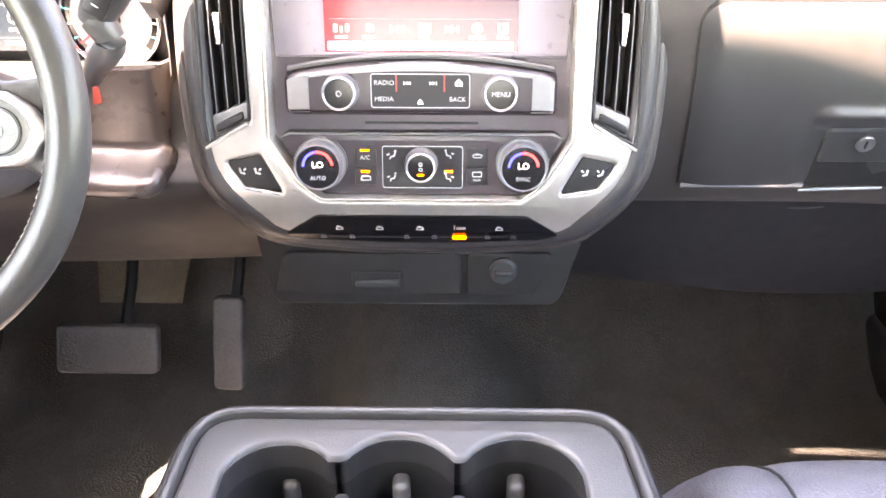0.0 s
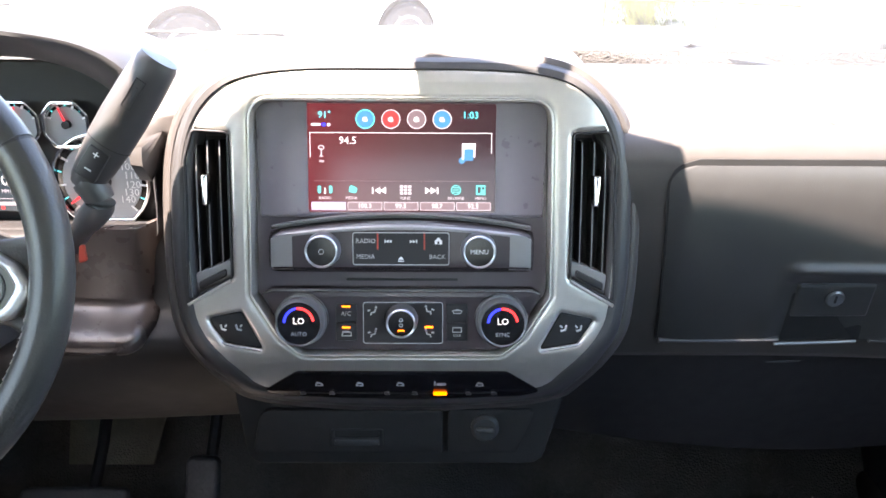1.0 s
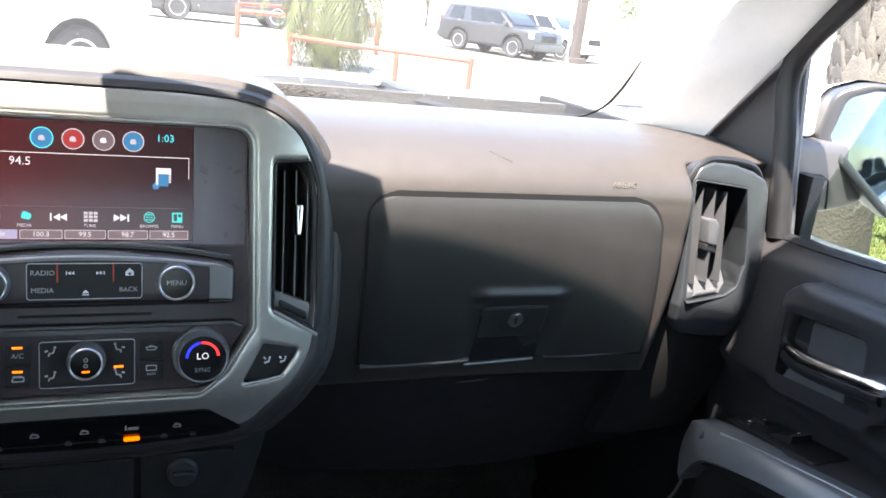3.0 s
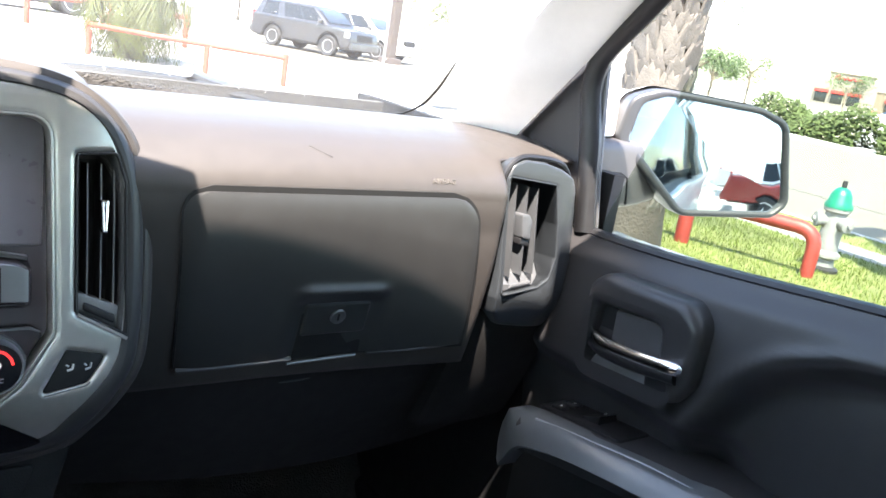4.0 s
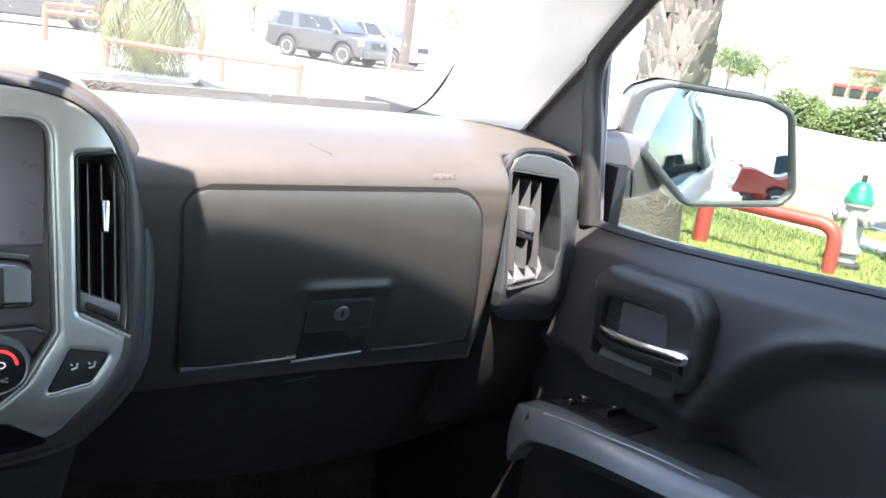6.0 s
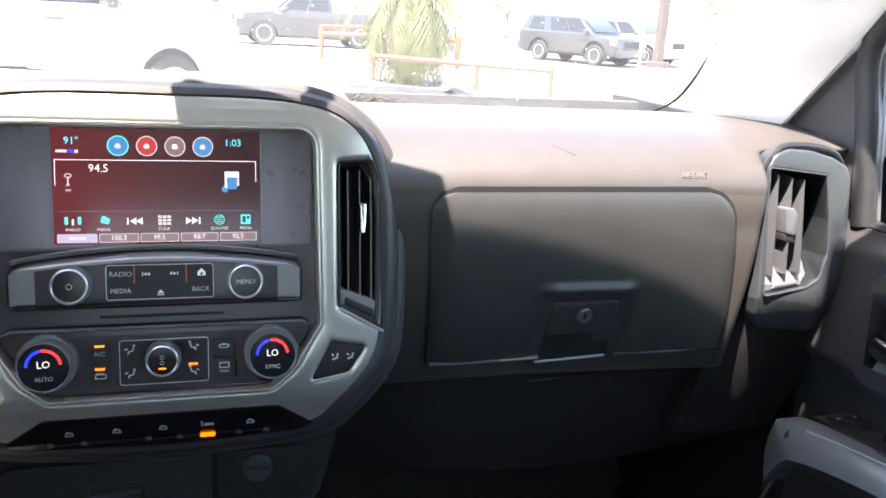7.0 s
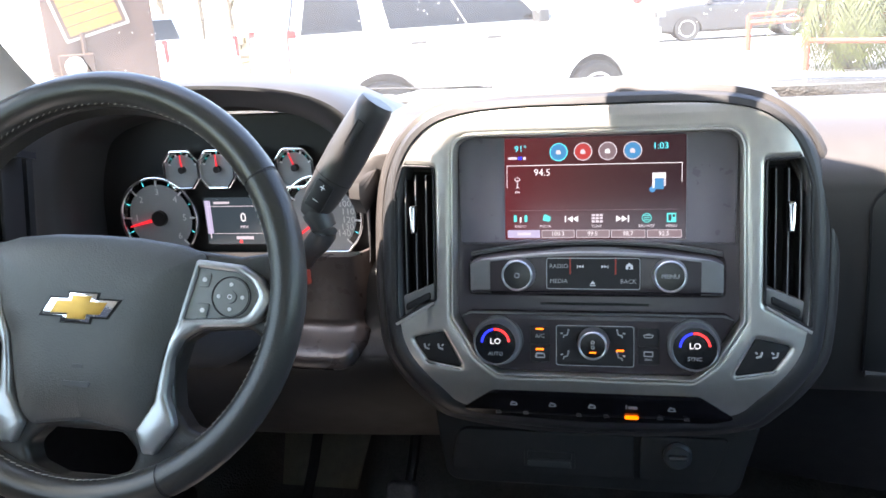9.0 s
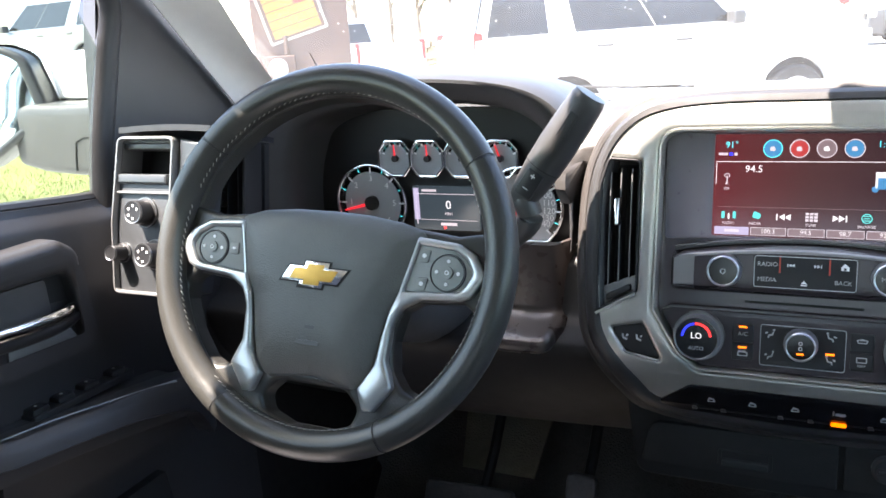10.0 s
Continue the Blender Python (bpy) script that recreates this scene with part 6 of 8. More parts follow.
def door(s, label):
    top = [(0.872 - 1.29 * k / 60) for k in range(61)]
    d = thing("door", label, "door", pose(0, 0, 0))

    dy, dz = (0.0, 0.0) if s > 0 else (-0.150, 0.035)

    def skin(u, v):
        y = 0.925 - 1.34 * u
        zt = belt_z(y, s)
        z = zt - (zt - 0.62) * v
        x = 0.800 - 0.022 * math.sin(math.pi * min(1, v * 2.2)) - 0.010 * smooth(0.0, 0.04, v)
        e = bay_inside(y - dy, z - dz)
        x += 0.045 * smooth(-0.006, 0.036, e) * smooth(0.66, 0.63, y - dy) - 0.004 * math.exp(-((e + 0.004) / 0.010) ** 2)
        if s > 0:
            x += 0.034 * smooth(1.178, 1.135, z) * smooth(0.52, 0.62, y)
        return (s * x, y, z)
    part("panel", sheet(skin, 160, 140, (s * 0.03, 0, 0)), DOORSKIN, d, "grained charcoal door skin", sharp=60)
    part("sill", tube(bmesh.new(), [(s * 0.812, y, belt_z(y, s) + 0.002) for y in top], 0.010, 8, False, 0.7), BLACK, d, "black window sill seal")
    # pull handle recess: a raised hooded frame round a pocket
    hm = basis((s * 0.781, 0.708 + dy, 1.236 + dz), Vector((0, -1, 0.10)).normalized(), Vector((0, 0.10, 1)).normalized(), Vector((-s, 0, 0))) if s > 0 else basis((s * 0.781, 0.708 + dy, 1.281), Vector((0, -1, 0.04)).normalized(), Vector((0, 0.04, 1)).normalized(), Vector((-s, 0, 0)))
    fo = rounded([(-0.074, -0.050), (0.078, -0.050), (0.101, -0.020), (0.103, 0.050), (0.080, 0.072), (-0.046, 0.077), (-0.072, 0.060)], [0.020, 0.030, 0.030, 0.036, 0.030, 0.024, 0.024], 8)
    fi = rounded([(-0.064, -0.043), (0.068, -0.043), (0.050, -0.008), (0.047, 0.036), (-0.056, 0.037)], [0.012, 0.008, 0.01, 0.012, 0.012])
    part("handle_hood", slab(fo, (fi,), -0.012, 0.031, 0.014), DOORSKIN, d, "raised grey handle surround", hm, 70)
    part("pocket", slab(inset(fo, 0.006), (), -0.010, 0.0090), SLOT, d, "dark finger pocket", hm)
    part("pocket_block", slab(rounded([(-0.034, -0.024), (0.049, -0.024), (0.049, 0.035), (-0.030, 0.035)], 0.006), (), 0.008, 0.0165, 0.003), CHARCOAL, d, "", hm)
    part("pocket_floor", slab(rounded([(-0.060, -0.044), (0.056, -0.044), (0.040, -0.026), (-0.050, -0.028)], 0.004), (), 0.008, 0.022, 0.003), DARKSILVER, d, "", hm)
    h = part("pull_handle", tube(bmesh.new(), curve_points([(-0.058, -0.004, 0.020), (-0.03, -0.006, 0.032), (0.02, -0.006, 0.037), (0.064, -0.004, 0.037)], 16), [0.0060, 0.0072] + [0.0080] * 13 + [0.0080, 0.0078], 14, False, 0.8, (0, 0, 1)), CHROME, d, "chrome pull handle", hm)
    part("end_cap", tube(bmesh.new(), [(0.066, -0.004, 0.037), (0.078, -0.003, 0.037), (0.088, -0.003, 0.035), (0.091, -0.003, 0.033)], [0.0088, 0.0090, 0.0080, 0.0050], 14, False, 0.85, (0, 0, 1)), CHROME, h)
    part("grip_back", tube(bmesh.new(), curve_points([(-0.060, -0.016, 0.016), (-0.03, -0.018, 0.027), (0.02, -0.018, 0.031), (0.084, -0.014, 0.031)], 14), 0.0085, 12, False, 1.0, (0, 0, 1)), BLACK, h, "black rubber grip back")
    part("handle_foot", slab(rounded([(0.036, -0.046), (0.066, -0.048), (0.088, -0.016), (0.034, -0.020)], 0.008), (), -0.008, 0.030, 0.008), BLACK, h)
    # arm rest with switches and a grey front trim
    arm = [(0.812, 1.097), (0.78, 1.103), (0.70, 1.115), (0.60, 1.125), (0.45, 1.138), (0.20, 1.148), (-0.38, 1.15)]
    lift = 0.0 if s > 0 else 0.045
    ap = curve_points([(y + dy * 0.55, z + lift, 0) for y, z in arm], 40)
    inner = curve_points([(0.842, 0.735, 0), (0.815, 0.741, 0), (0.70, 0.750, 0), (0.55, 0.766, 0), (0.40, 0.762, 0), (0.10, 0.74, 0), (-0.38, 0.73, 0)], 40)
    secs = []
    for k in range(41):
        y, z, xi = ap[k].x, ap[k].y, inner[k].y - 0.03
        secs.append([(s * 0.83, y, z + 0.004), (s * (xi + 0.02), y, z + 0.002), (s * (xi + 0.006), y, z - 0.003), (s * xi, y, z - 0.012), (s * (xi + 0.004), y, z - 0.050), (s * 0.83, y, z - 0.055)])
    part("arm_rest", loft(secs), DOORSKIN, d, "charcoal arm rest", sharp=45)
    upper = [(0.866, 1.010, 0.732), (0.863, 1.036, 0.726), (0.852, 1.074, 0.720), (0.828, 1.096, 0.715), (0.724, 1.114, 0.714), (0.578, 1.129, 0.728), (0.502, 1.139, 0.728), (0.20, 1.149, 0.708), (-0.38, 1.152, 0.698)]
    under = [(0.848, 0.998, 0.722), (0.830, 1.020, 0.712), (0.806, 1.049, 0.704), (0.776, 1.067, 0.699), (0.696, 1.090, 0.697), (0.565, 1.106, 0.710), (0.490, 1.116, 0.710), (0.20, 1.124, 0.690), (-0.38, 1.128, 0.680)]
    band_u, band_l = curve_points(upper, 72), curve_points(under, 72)
    tsec = []
    for p, q in zip(band_u, band_l):
        ring = []
        for w, o in ((0.0, 0.03), (0.0, 0.002), (0.06, -0.001), (0.5, -0.003), (0.94, -0.001), (1.0, 0.003), (1.0, 0.03)):
            c = p * (1 - w) + q * w
            ring.append((s * (c.z + o), c.x + dy * 0.55, c.y + lift))
        tsec.append(ring)
    # driver's trim takes the darker door skin to imitate the shade on it
    part("arm_trim", loft(tsec), ARMGREY if s > 0 else DOORSKIN, d, "satin grey arm rest trim sweeping down", sharp=45)
    part("trim_line", tube(bmesh.new(), [(s * (inner[k].y - 0.0285), ap[k].x, ap[k].y + 0.0012) for k in range(6, 41)], 0.0018, 6), TRIMGREY, d, "thin bright trim line")
    part("map_pocket", sheet(lambda u, v: (s * (0.775 - 0.02 * math.sin(3.1 * v)), 0.72 - 1.0 * u, 1.0 - 0.36 * v), 12, 8, (s * 0.02, 0, 0)), LOWER, d)
    # switches
    sw = part("switch_plate", slab(rounded([(-0.07, -0.028), (0.075, -0.030), (0.075, 0.030), (-0.07, 0.030)], 0.008), (), -0.004, 0.004, 0.002), BLACK, d, "black window switch plate", basis((s * 0.776, 0.752, 1.1085), Vector((0, -1, 0.15)).normalized(), Vector((s * 1, 0, 0)), Vector((0, 0.15, 1)).normalized()) if s > 0 else basis((s * 0.777, 0.600, 1.1705), Vector((0, 1, -0.02)).normalized(), Vector((s * 1, 0, 0)), Vector((0, 0.02, 1)).normalized()))
    if s > 0:
        for x, y in ((-0.045, -0.012), (-0.045, 0.012)):
            part("lock_button", slab(rect(x - 0.010, y - 0.008, x + 0.010, y + 0.008, 0.003), (), 0, 0.008, 0.002), BLACK, sw)
            part("button_mark", slab(oval(x + 0.002, y, 0.0022, n=10), (), 0.008, 0.0084), WHITEPRINT, sw)
        part("window_switch", loft([[(-0.006, -0.012, 0.003), (-0.006, 0.022, 0.003), (-0.006, 0.022, 0.006), (-0.006, -0.012, 0.006)], [(0.008, -0.012, 0.003), (0.008, 0.022, 0.003), (0.008, 0.020, 0.009), (0.008, -0.010, 0.009)], [(0.024, -0.012, 0.003), (0.024, 0.022, 0.003), (0.024, 0.020, 0.014), (0.024, -0.010, 0.014)]]), BLACK, sw, "rocker window switch")
        part("switch_edge", tube(bmesh.new(), [(0.024, -0.010, 0.014), (0.024, 0.020, 0.014)], 0.0013, 6), CHROME, sw)
        part("button_mark", slab(oval(0.013, 0.012, 0.002, n=10), (), 0.010, 0.0122), WHITEPRINT, sw)
    else:
        for x in (-0.056, -0.022, 0.014, 0.056):
            for y in (-0.014, 0.014):
                part("window_switch", slab(rect(x - 0.011, y - 0.010, x + 0.011, y + 0.010, 0.003), (), 0, 0.010, 0.003), BLACK, sw)
                part("switch_edge", tube(bmesh.new(), [(x + 0.009, y - 0.008, 0.0095), (x + 0.009, y + 0.008, 0.0095)], 0.0012, 6), CHROME, sw)
                part("button_mark", slab(oval(x, y, 0.0018, n=10), (), 0.010, 0.0104), WHITEPRINT, sw)
    # outer shell of the door, white paint
    part("outer_skin", sheet(lambda u, v: (s * (0.915 + 0.05 * math.sin(math.pi * v)), 0.98 - 1.45 * u, (belt_z(0.98 - 1.45 * u, s) - 0.012) - 0.75 * v), 12, 10, (-s * 0.02, 0, 0)), PAINT, d, "white painted outer door skin")
    part("window", sheet(lambda u, v: (s * (0.832 - 0.09 * v ** 1.2), 0.862 - 1.25 * u - (0.30 * v ** 1.1) * (1 - u), belt_z(0.862 - 1.25 * u, s) + (1.845 - belt_z(0.862 - 1.25 * u, s)) * v), 10, 8, (s * 0.004, 0, 0)), SIDEGLASS, d, "clear door window pane").visible_shadow = False
    return d


door(1, "charcoal passenger door panel with chrome pull handle, closed")
door(-1, "charcoal driver door panel with window switches, closed")

# body behind the front doors, seen in the mirror
for s in (1, -1):
    rb = thing("rear_door", "white painted rear door of the truck with tinted window", "door", pose(0, 0, 0))
    part("skin", sheet(lambda u, v, s=s: (s * (0.915 + 0.05 * math.sin(math.pi * v)), -0.475 - 0.80 * u, 1.375 - 0.75 * v), 8, 10, (-s * 0.02, 0, 0)), PAINT, rb)
    part("window_frame", sheet(lambda u, v, s=s: (s * (0.90 - 0.13 * v), -0.475 - 0.10 * u, 1.375 + 0.50 * v), 2, 6, (-s * 0.02, 0, 0)), PAINT, rb)
    part("window_frame", sheet(lambda u, v, s=s: (s * (0.90 - 0.13 * v), -1.14 - 0.16 * u, 1.375 + 0.50 * v), 2, 6, (-s * 0.02, 0, 0)), PAINT, rb)
    part("roof_rail", sheet(lambda u, v, s=s: (s * (0.775 - 0.07 * v), 0.55 - 1.85 * u, 1.875 + 0.05 * v), 6, 2, (0, 0, -0.02)), PAINT, rb)
    part("pane", sheet(lambda u, v, s=s: (s * (0.885 - 0.13 * v), -0.50 - 0.66 * u, 1.385 + 0.48 * v), 2, 4, (-s * 0.005, 0, 0)), pane_material("tinted_glass", (0.58, 0.60, 0.59), 0.06), rb, "tinted pane")
    part("handle", tube(bmesh.new(), [(s * 0.965, -0.95, 1.25), (s * 0.985, -1.0, 1.25), (s * 0.985, -1.10, 1.25), (s * 0.965, -1.15, 1.25)], 0.012, 8), CHROME, rb)


# ---- door mirrors ----
def door_mirror(glass_c, nrm, go, label):
    zz = Vector(nrm).normalized()
    xx = Vector((0, 0, 1)).cross(zz).normalized()
    m = thing("door_mirror", label, "door mirror", basis(glass_c, xx, zz.cross(xx), zz))
    go = go if area(go) > 0 else go[::-1]
    bm = bmesh.new()
    rings = [[bm.verts.new((x * k, y * k, 0.006 - (x * x + y * y) * k * k / 2.6)) for x, y in go] for k in (1.0, 0.85, 0.7, 0.55, 0.4, 0.25, 0.1)]
    for ra, rb in zip(rings, rings[1:]):
        for i in range(len(go)):
            bm.faces.new((ra[i], ra[(i + 1) % len(go)], rb[(i + 1) % len(go)], rb[i]))
    bm.faces.new(rings[-1])
    low = [bm.verts.new((x, y, -0.010)) for x, y in go]
    for i in range(len(go)):
        bm.faces.new((low[i], low[(i + 1) % len(go)], rings[0][(i + 1) % len(go)], rings[0][i]))
    part("glass", bm, MIRRORGLASS, m, "convex mirror glass", None, 30)
    side = 1.0 if nrm[0] > 0 else -1.0
    ho = [(x + side * 0.010 * smooth(0.03, 0.10, side * x), y) for x, y in inset(go, -0.010)]
    part("rim", slab(ho, (go,), -0.03, 0.008, 0.006), GREYFACE, m, "charcoal mirror rim", None, 50)
    for nm, mat, lb, low, rows in (("housing", CHARCOAL, "charcoal lower housing", -1.0, ((-0.028, 1.0), (-0.07, 0.97), (-0.11, 0.85), (-0.135, 0.6), (-0.14, 0.2))),
                                   ("cap", PAINT, "white painted cap", 0.0, ((-0.032, 1.02), (-0.07, 0.995), (-0.11, 0.875), (-0.139, 0.62), (-0.144, 0.2)))):
        bm = bmesh.new()
        prev = None
        for z, k in rows:
            ring = [bm.verts.new((x * k, max(y * k + 0.0015, low), z)) for x, y in ho]
            if prev:
                n = len(ring)
                for i in range(n):
                    bm.faces.new((prev[i], prev[(i + 1) % n], ring[(i + 1) % n], ring[i]))
            prev = ring
        bm.faces.new(prev)
        bmesh.ops.remove_doubles(bm, verts=bm.verts, dist=0.0002)
        part(nm, bm, mat, m, lb, None, 60)
    return m


glass_r = rounded([(-0.136, 0.010), (-0.125, 0.062), (-0.090, 0.076), (0.050, 0.072), (0.090, 0.059), (0.115, -0.048), (0.100, -0.064), (-0.036, -0.079)], [0.01, 0.02, 0.03, 0.03, 0.02, 0.014, 0.014, 0.02])
door_mirror((1.02, 0.845, 1.445), (-0.45, -0.87, 0.06), glass_r, "black framed door mirror reflecting the truck and parked cars")
glass_l = rounded([(0.080, 0.006), (0.062, 0.078), (0.040, 0.090), (-0.10, 0.088), (-0.145, 0.074), (-0.165, -0.035), (-0.150, -0.055), (-0.02, -0.064)], [0.01, 0.02, 0.03, 0.03, 0.02, 0.014, 0.014, 0.02])
door_mirror((-1.052, 0.763, 1.471), (0.45, -0.87, 0.05), glass_l, "black framed driver door mirror reflecting sky")
for s, yy, dz, reach in ((1, 0.893, 0.0, 0.01), (-1, 0.782, 0.038, 0.06)):
    ft = thing("mirror_foot", "dark grey mirror foot on the door under a white painted arm", "mirror mount", pose(0, 0, dz))
    secs, arm_secs = [], []
    for x, back, za, zb, zc in ((0.814, 0.15, 1.348, 1.452, 1.492), (0.865, 0.15, 1.352, 1.452, 1.508), (0.895, 0.14, 1.354, 1.452, 1.516), (0.925, 0.12, 1.358, 1.452, 1.520), (0.955, 0.10, 1.366, 1.452, 1.518)):
        x += reach * smooth(0.835, 0.955, x)
        y1 = yy + 0.004 + 0.05 * smooth(0.84, 0.95, x)
        secs.append([(s * x, yy + p, q) for p, q in rounded([(back, za), (0.0, za), (0.0, zb), (back, zb)], 0.016, 4)])
        arm_secs.append([(s * x, y1 + p, q) for p, q in rounded([(back, zb + 0.001), (0.004, zb + 0.001), (0.020, zc), (back - 0.02, zc)], [0.006, 0.006, 0.034, 0.034], 5)])
    part("foot", loft(secs), CHARCOAL, ft, "", None, 50)
    part("arm", loft(arm_secs), PAINT, ft, "white painted mirror arm", None, 50)
    part("seam", tube(bmesh.new(), [(s * 0.816, yy, 1.408), (s * 0.885, yy, 1.407), (s * 0.900, yy, 1.400), (s * 0.908, yy, 1.362)], 0.0016, 6), SLOT, ft, "dark moulding seam")

# unseen plate added at the header to keep the sun off the knee panel
sv = thing("sun_visor", "unseen grey cloth plate added at the header to block the sun", "sun visor", pose(-0.565, 0.60, 1.838, -18))
part("visor", slab(rounded([(-0.13, -0.09), (0.10, -0.09), (0.10, 0.10), (-0.13, 0.07)], 0.03), (), -0.008, 0.010, 0.006), HEADLINER, sv)
# inside mirror on the windshield
im = thing("inside_mirror", "black inside rear-view mirror hanging from the windshield", "rear-view mirror", pose(-0.005, 0.715, 1.775, 12, 0, -16))
part("housing", slab(rounded([(-0.105, -0.034), (0.105, -0.034), (0.11, 0.034), (-0.11, 0.034)], 0.02), (), -0.012, 0.022, 0.008, pose(0, 0, 0, 90)), BLACK, im)
part("glass", slab(rounded([(-0.097, -0.028), (0.097, -0.028), (0.102, 0.028), (-0.102, 0.028)], 0.016), (), 0.0222, 0.0235, 0, pose(0, 0, 0, 90)), MIRRORGLASS, im)
part("stalk", tube(bmesh.new(), [(0, 0.0, 0.01), (0, 0.03, 0.05), (0, 0.07, 0.055)], 0.012, 8), BLACK, im)

# ---- seats, console, pedals ----
seat = thing("passenger_seat", "grey black leather passenger seat cushion with stitched seams", "car seat", pose(0.47, 0.055, 0.01))


def cushion(u, v):
    a, b = 2 * u - 1, v
    edge = (1 - abs(a) ** 5)
    front = 1 - max(0, (b - 0.80) / 0.20) ** 2.2
    bol = 0.030 * math.exp(-((abs(a) - 0.80) / 0.14) ** 2)
    seam = -0.006 * math.exp(-((abs(a) - 0.58) / 0.03) ** 2)
    return (0.255 * a * (1 - 0.03 * b), -0.02 + 0.66 * b - 0.012 * abs(a) ** 3, 0.90 + 0.13 * edge * max(0, front) ** 0.6 + bol * max(0, front) + seam)


part("cushion", sheet(cushion, 44, 36, (0, -0.02, -0.10)), SEATLEATHER, seat, "leather cushion", None, 70)
for s in (-1, 1):
    part("seam", tube(bmesh.new(), [Vector(cushion(0.5 + s * 0.29, 0.3 + 0.65 * k / 20)) + Vector((0, 0, 0.0015)) for k in range(21)], 0.0018, 5), SLOT, seat)
part("backrest", sheet(lambda u, v: (0.24 * (2 * u - 1), -0.16 - 0.16 * v - 0.03 * math.cos(1.5 * (2 * u - 1)), 1.00 + 0.62 * v), 10, 10, (0, -0.12, 0)), SEATLEATHER, seat)
part("base", sheet(lambda u, v: (0.22 * (2 * u - 1), 0.56, 0.58 + 0.30 * v), 3, 3, (0, -0.5, 0)), BLACK, seat)
copy_thing(seat, pose(-0.47, -0.01, -0.01))

con = thing("center_console", "grey folded centre seat console with three cup holders", "console", pose(0.0, 0.058, 1.052))
co = rounded([(-0.222, -0.10), (0.215, -0.10), (0.205, 0.43), (0.190, 0.6045), (-0.200, 0.6045), (-0.206, 0.43)], [0.02, 0.02, 0.05, 0.05, 0.05, 0.05])
LOBES = ((-0.112, 0.512, 0.050), (-0.012, 0.518, 0.052), (0.092, 0.518, 0.053))


def scallop(x):
    """Front edge of the cup tray: three round lobes that run softly into one another."""
    y = math.log(sum(math.exp(260 * (cy + math.sqrt(max(0.0, r * r - (x - cx) ** 2)))) for cx, cy, r in LOBES)) / 260
    return max(y, 0.543) if -0.112 < x < 0.092 else y


tray = rounded([(-0.160, 0.34), (0.145, 0.34), (0.145, 0.48)], 0.0) + [(0.1440 - 0.3035 * k / 56, scallop(0.1440 - 0.3035 * k / 56)) for k in range(57)]
part("top", slab(inset(co, 0.0105), (tray,), -0.03, 0.0, 0.006), CONSOLEGREY, con, "satin grey console top", None, 50)
part("rim", slab(co, (inset(co, 0.0085),), -0.03, 0.005, 0.004), CONSOLEGREY, con, "raised grey rim round the top", None, 60)
part("groove", slab(inset(co, 0.0080), (inset(co, 0.0110),), -0.03, -0.006), SLOT, con)
part("edge", slab(inset(co, -0.010), (inset(co, 0.003),), -0.05, -0.004, 0.008), BLACK, con)
part("body", slab(inset(co, 0.0), (tray,), -0.32, -0.031), BLACK, con)
part("tray_wall", slab(inset(tray if area(tray) > 0 else tray[::-1], -0.004), (tray,), -0.11, -0.004), CHARCOAL, con)
part("tray_floor", slab(inset(tray if area(tray) > 0 else tray[::-1], -0.004), (), -0.115, -0.108), RUBBER, con)
for x in (-0.062, 0.040):
    part("divider", slab(rounded([(x - 0.012, 0.40), (x + 0.012, 0.40), (x + 0.006, 0.538), (x - 0.006, 0.538)], 0.004), (), -0.108, -0.035, 0.006), CHARCOAL, con)
# ribs added on the cup walls to give their bright upright streaks
for x in (-0.112, -0.012, 0.092):
    part("glint_rib", slab(rect(x - 0.008, 0.553, x + 0.008, 0.575, 0.0075), (), -0.09, -0.046, 0.006), CHARCOAL, con)

for nm, lb, cx, cz, w, h, rx in (("brake_pedal", "wide black rubber brake pedal", -0.525, 0.733, 0.165, 0.080, 62), ("accelerator_pedal", "tall narrow black accelerator pedal", -0.325, 0.748, 0.050, 0.155, 68)):
    pd = thing(nm, lb, "pedal", pose(cx, 1.15, cz, rx, 0, -4 if w < 0.1 else 0))
    part("pad", slab(rounded([(-w / 2, -h / 2), (w / 2, -h / 2), (w / 2, h / 2), (-w / 2, h / 2)], 0.012), (), 0, 0.018, 0.006), PEDALGREY, pd)
    part("stem", tube(bmesh.new(), [(0.02 * (w > 0.1), 0, 0.0), (0.02 * (w > 0.1), 0.10, -0.04), (0.02 * (w > 0.1), 0.30, -0.08)], 0.010, 8), BLACK, pd)
mat_pale = material("pale_carpet_sliver", (0.16, 0.15, 0.12), 0.95, grain=0.7, grain_size=250, vary=0.2)
fm = thing("kick_plate", "pale carpet wedge behind the brake pedal", "carpet", pose(-0.52, 1.33, 0.72, 55))
part("wedge", slab([(-0.09, -0.02), (0.06, -0.02), (0.08, 0.10), (-0.10, 0.10)], (), 0, 0.006, 0.002), mat_pale, fm)

# ---- outside: ground, road, grass ----
CONCRETE = material("pale_concrete_lot", (0.34, 0.33, 0.31), 0.9, grain=0.3, grain_size=60, vary=0.15, vary_size=0.7)
ROAD = material("worn_pale_road", (0.125, 0.113, 0.090), 0.9, grain=0.3, grain_size=60, vary=0.12, vary_size=0.9)
SOIL = material("grass_soil", (0.13, 0.14, 0.042), 0.95, grain=0.8, grain_size=50, vary=0.45, vary_size=1.5)
LEAFBLADE = material("grass_blades", (0.105, 0.145, 0.026), 0.7, vary=0.35, vary_size=4)


def terrace(x, y):
    """The lot climbs to a higher terrace on the driver's side."""
    return 0.92 * smooth(-8.5, -13.0, x) * smooth(17.7, 16.4, y)


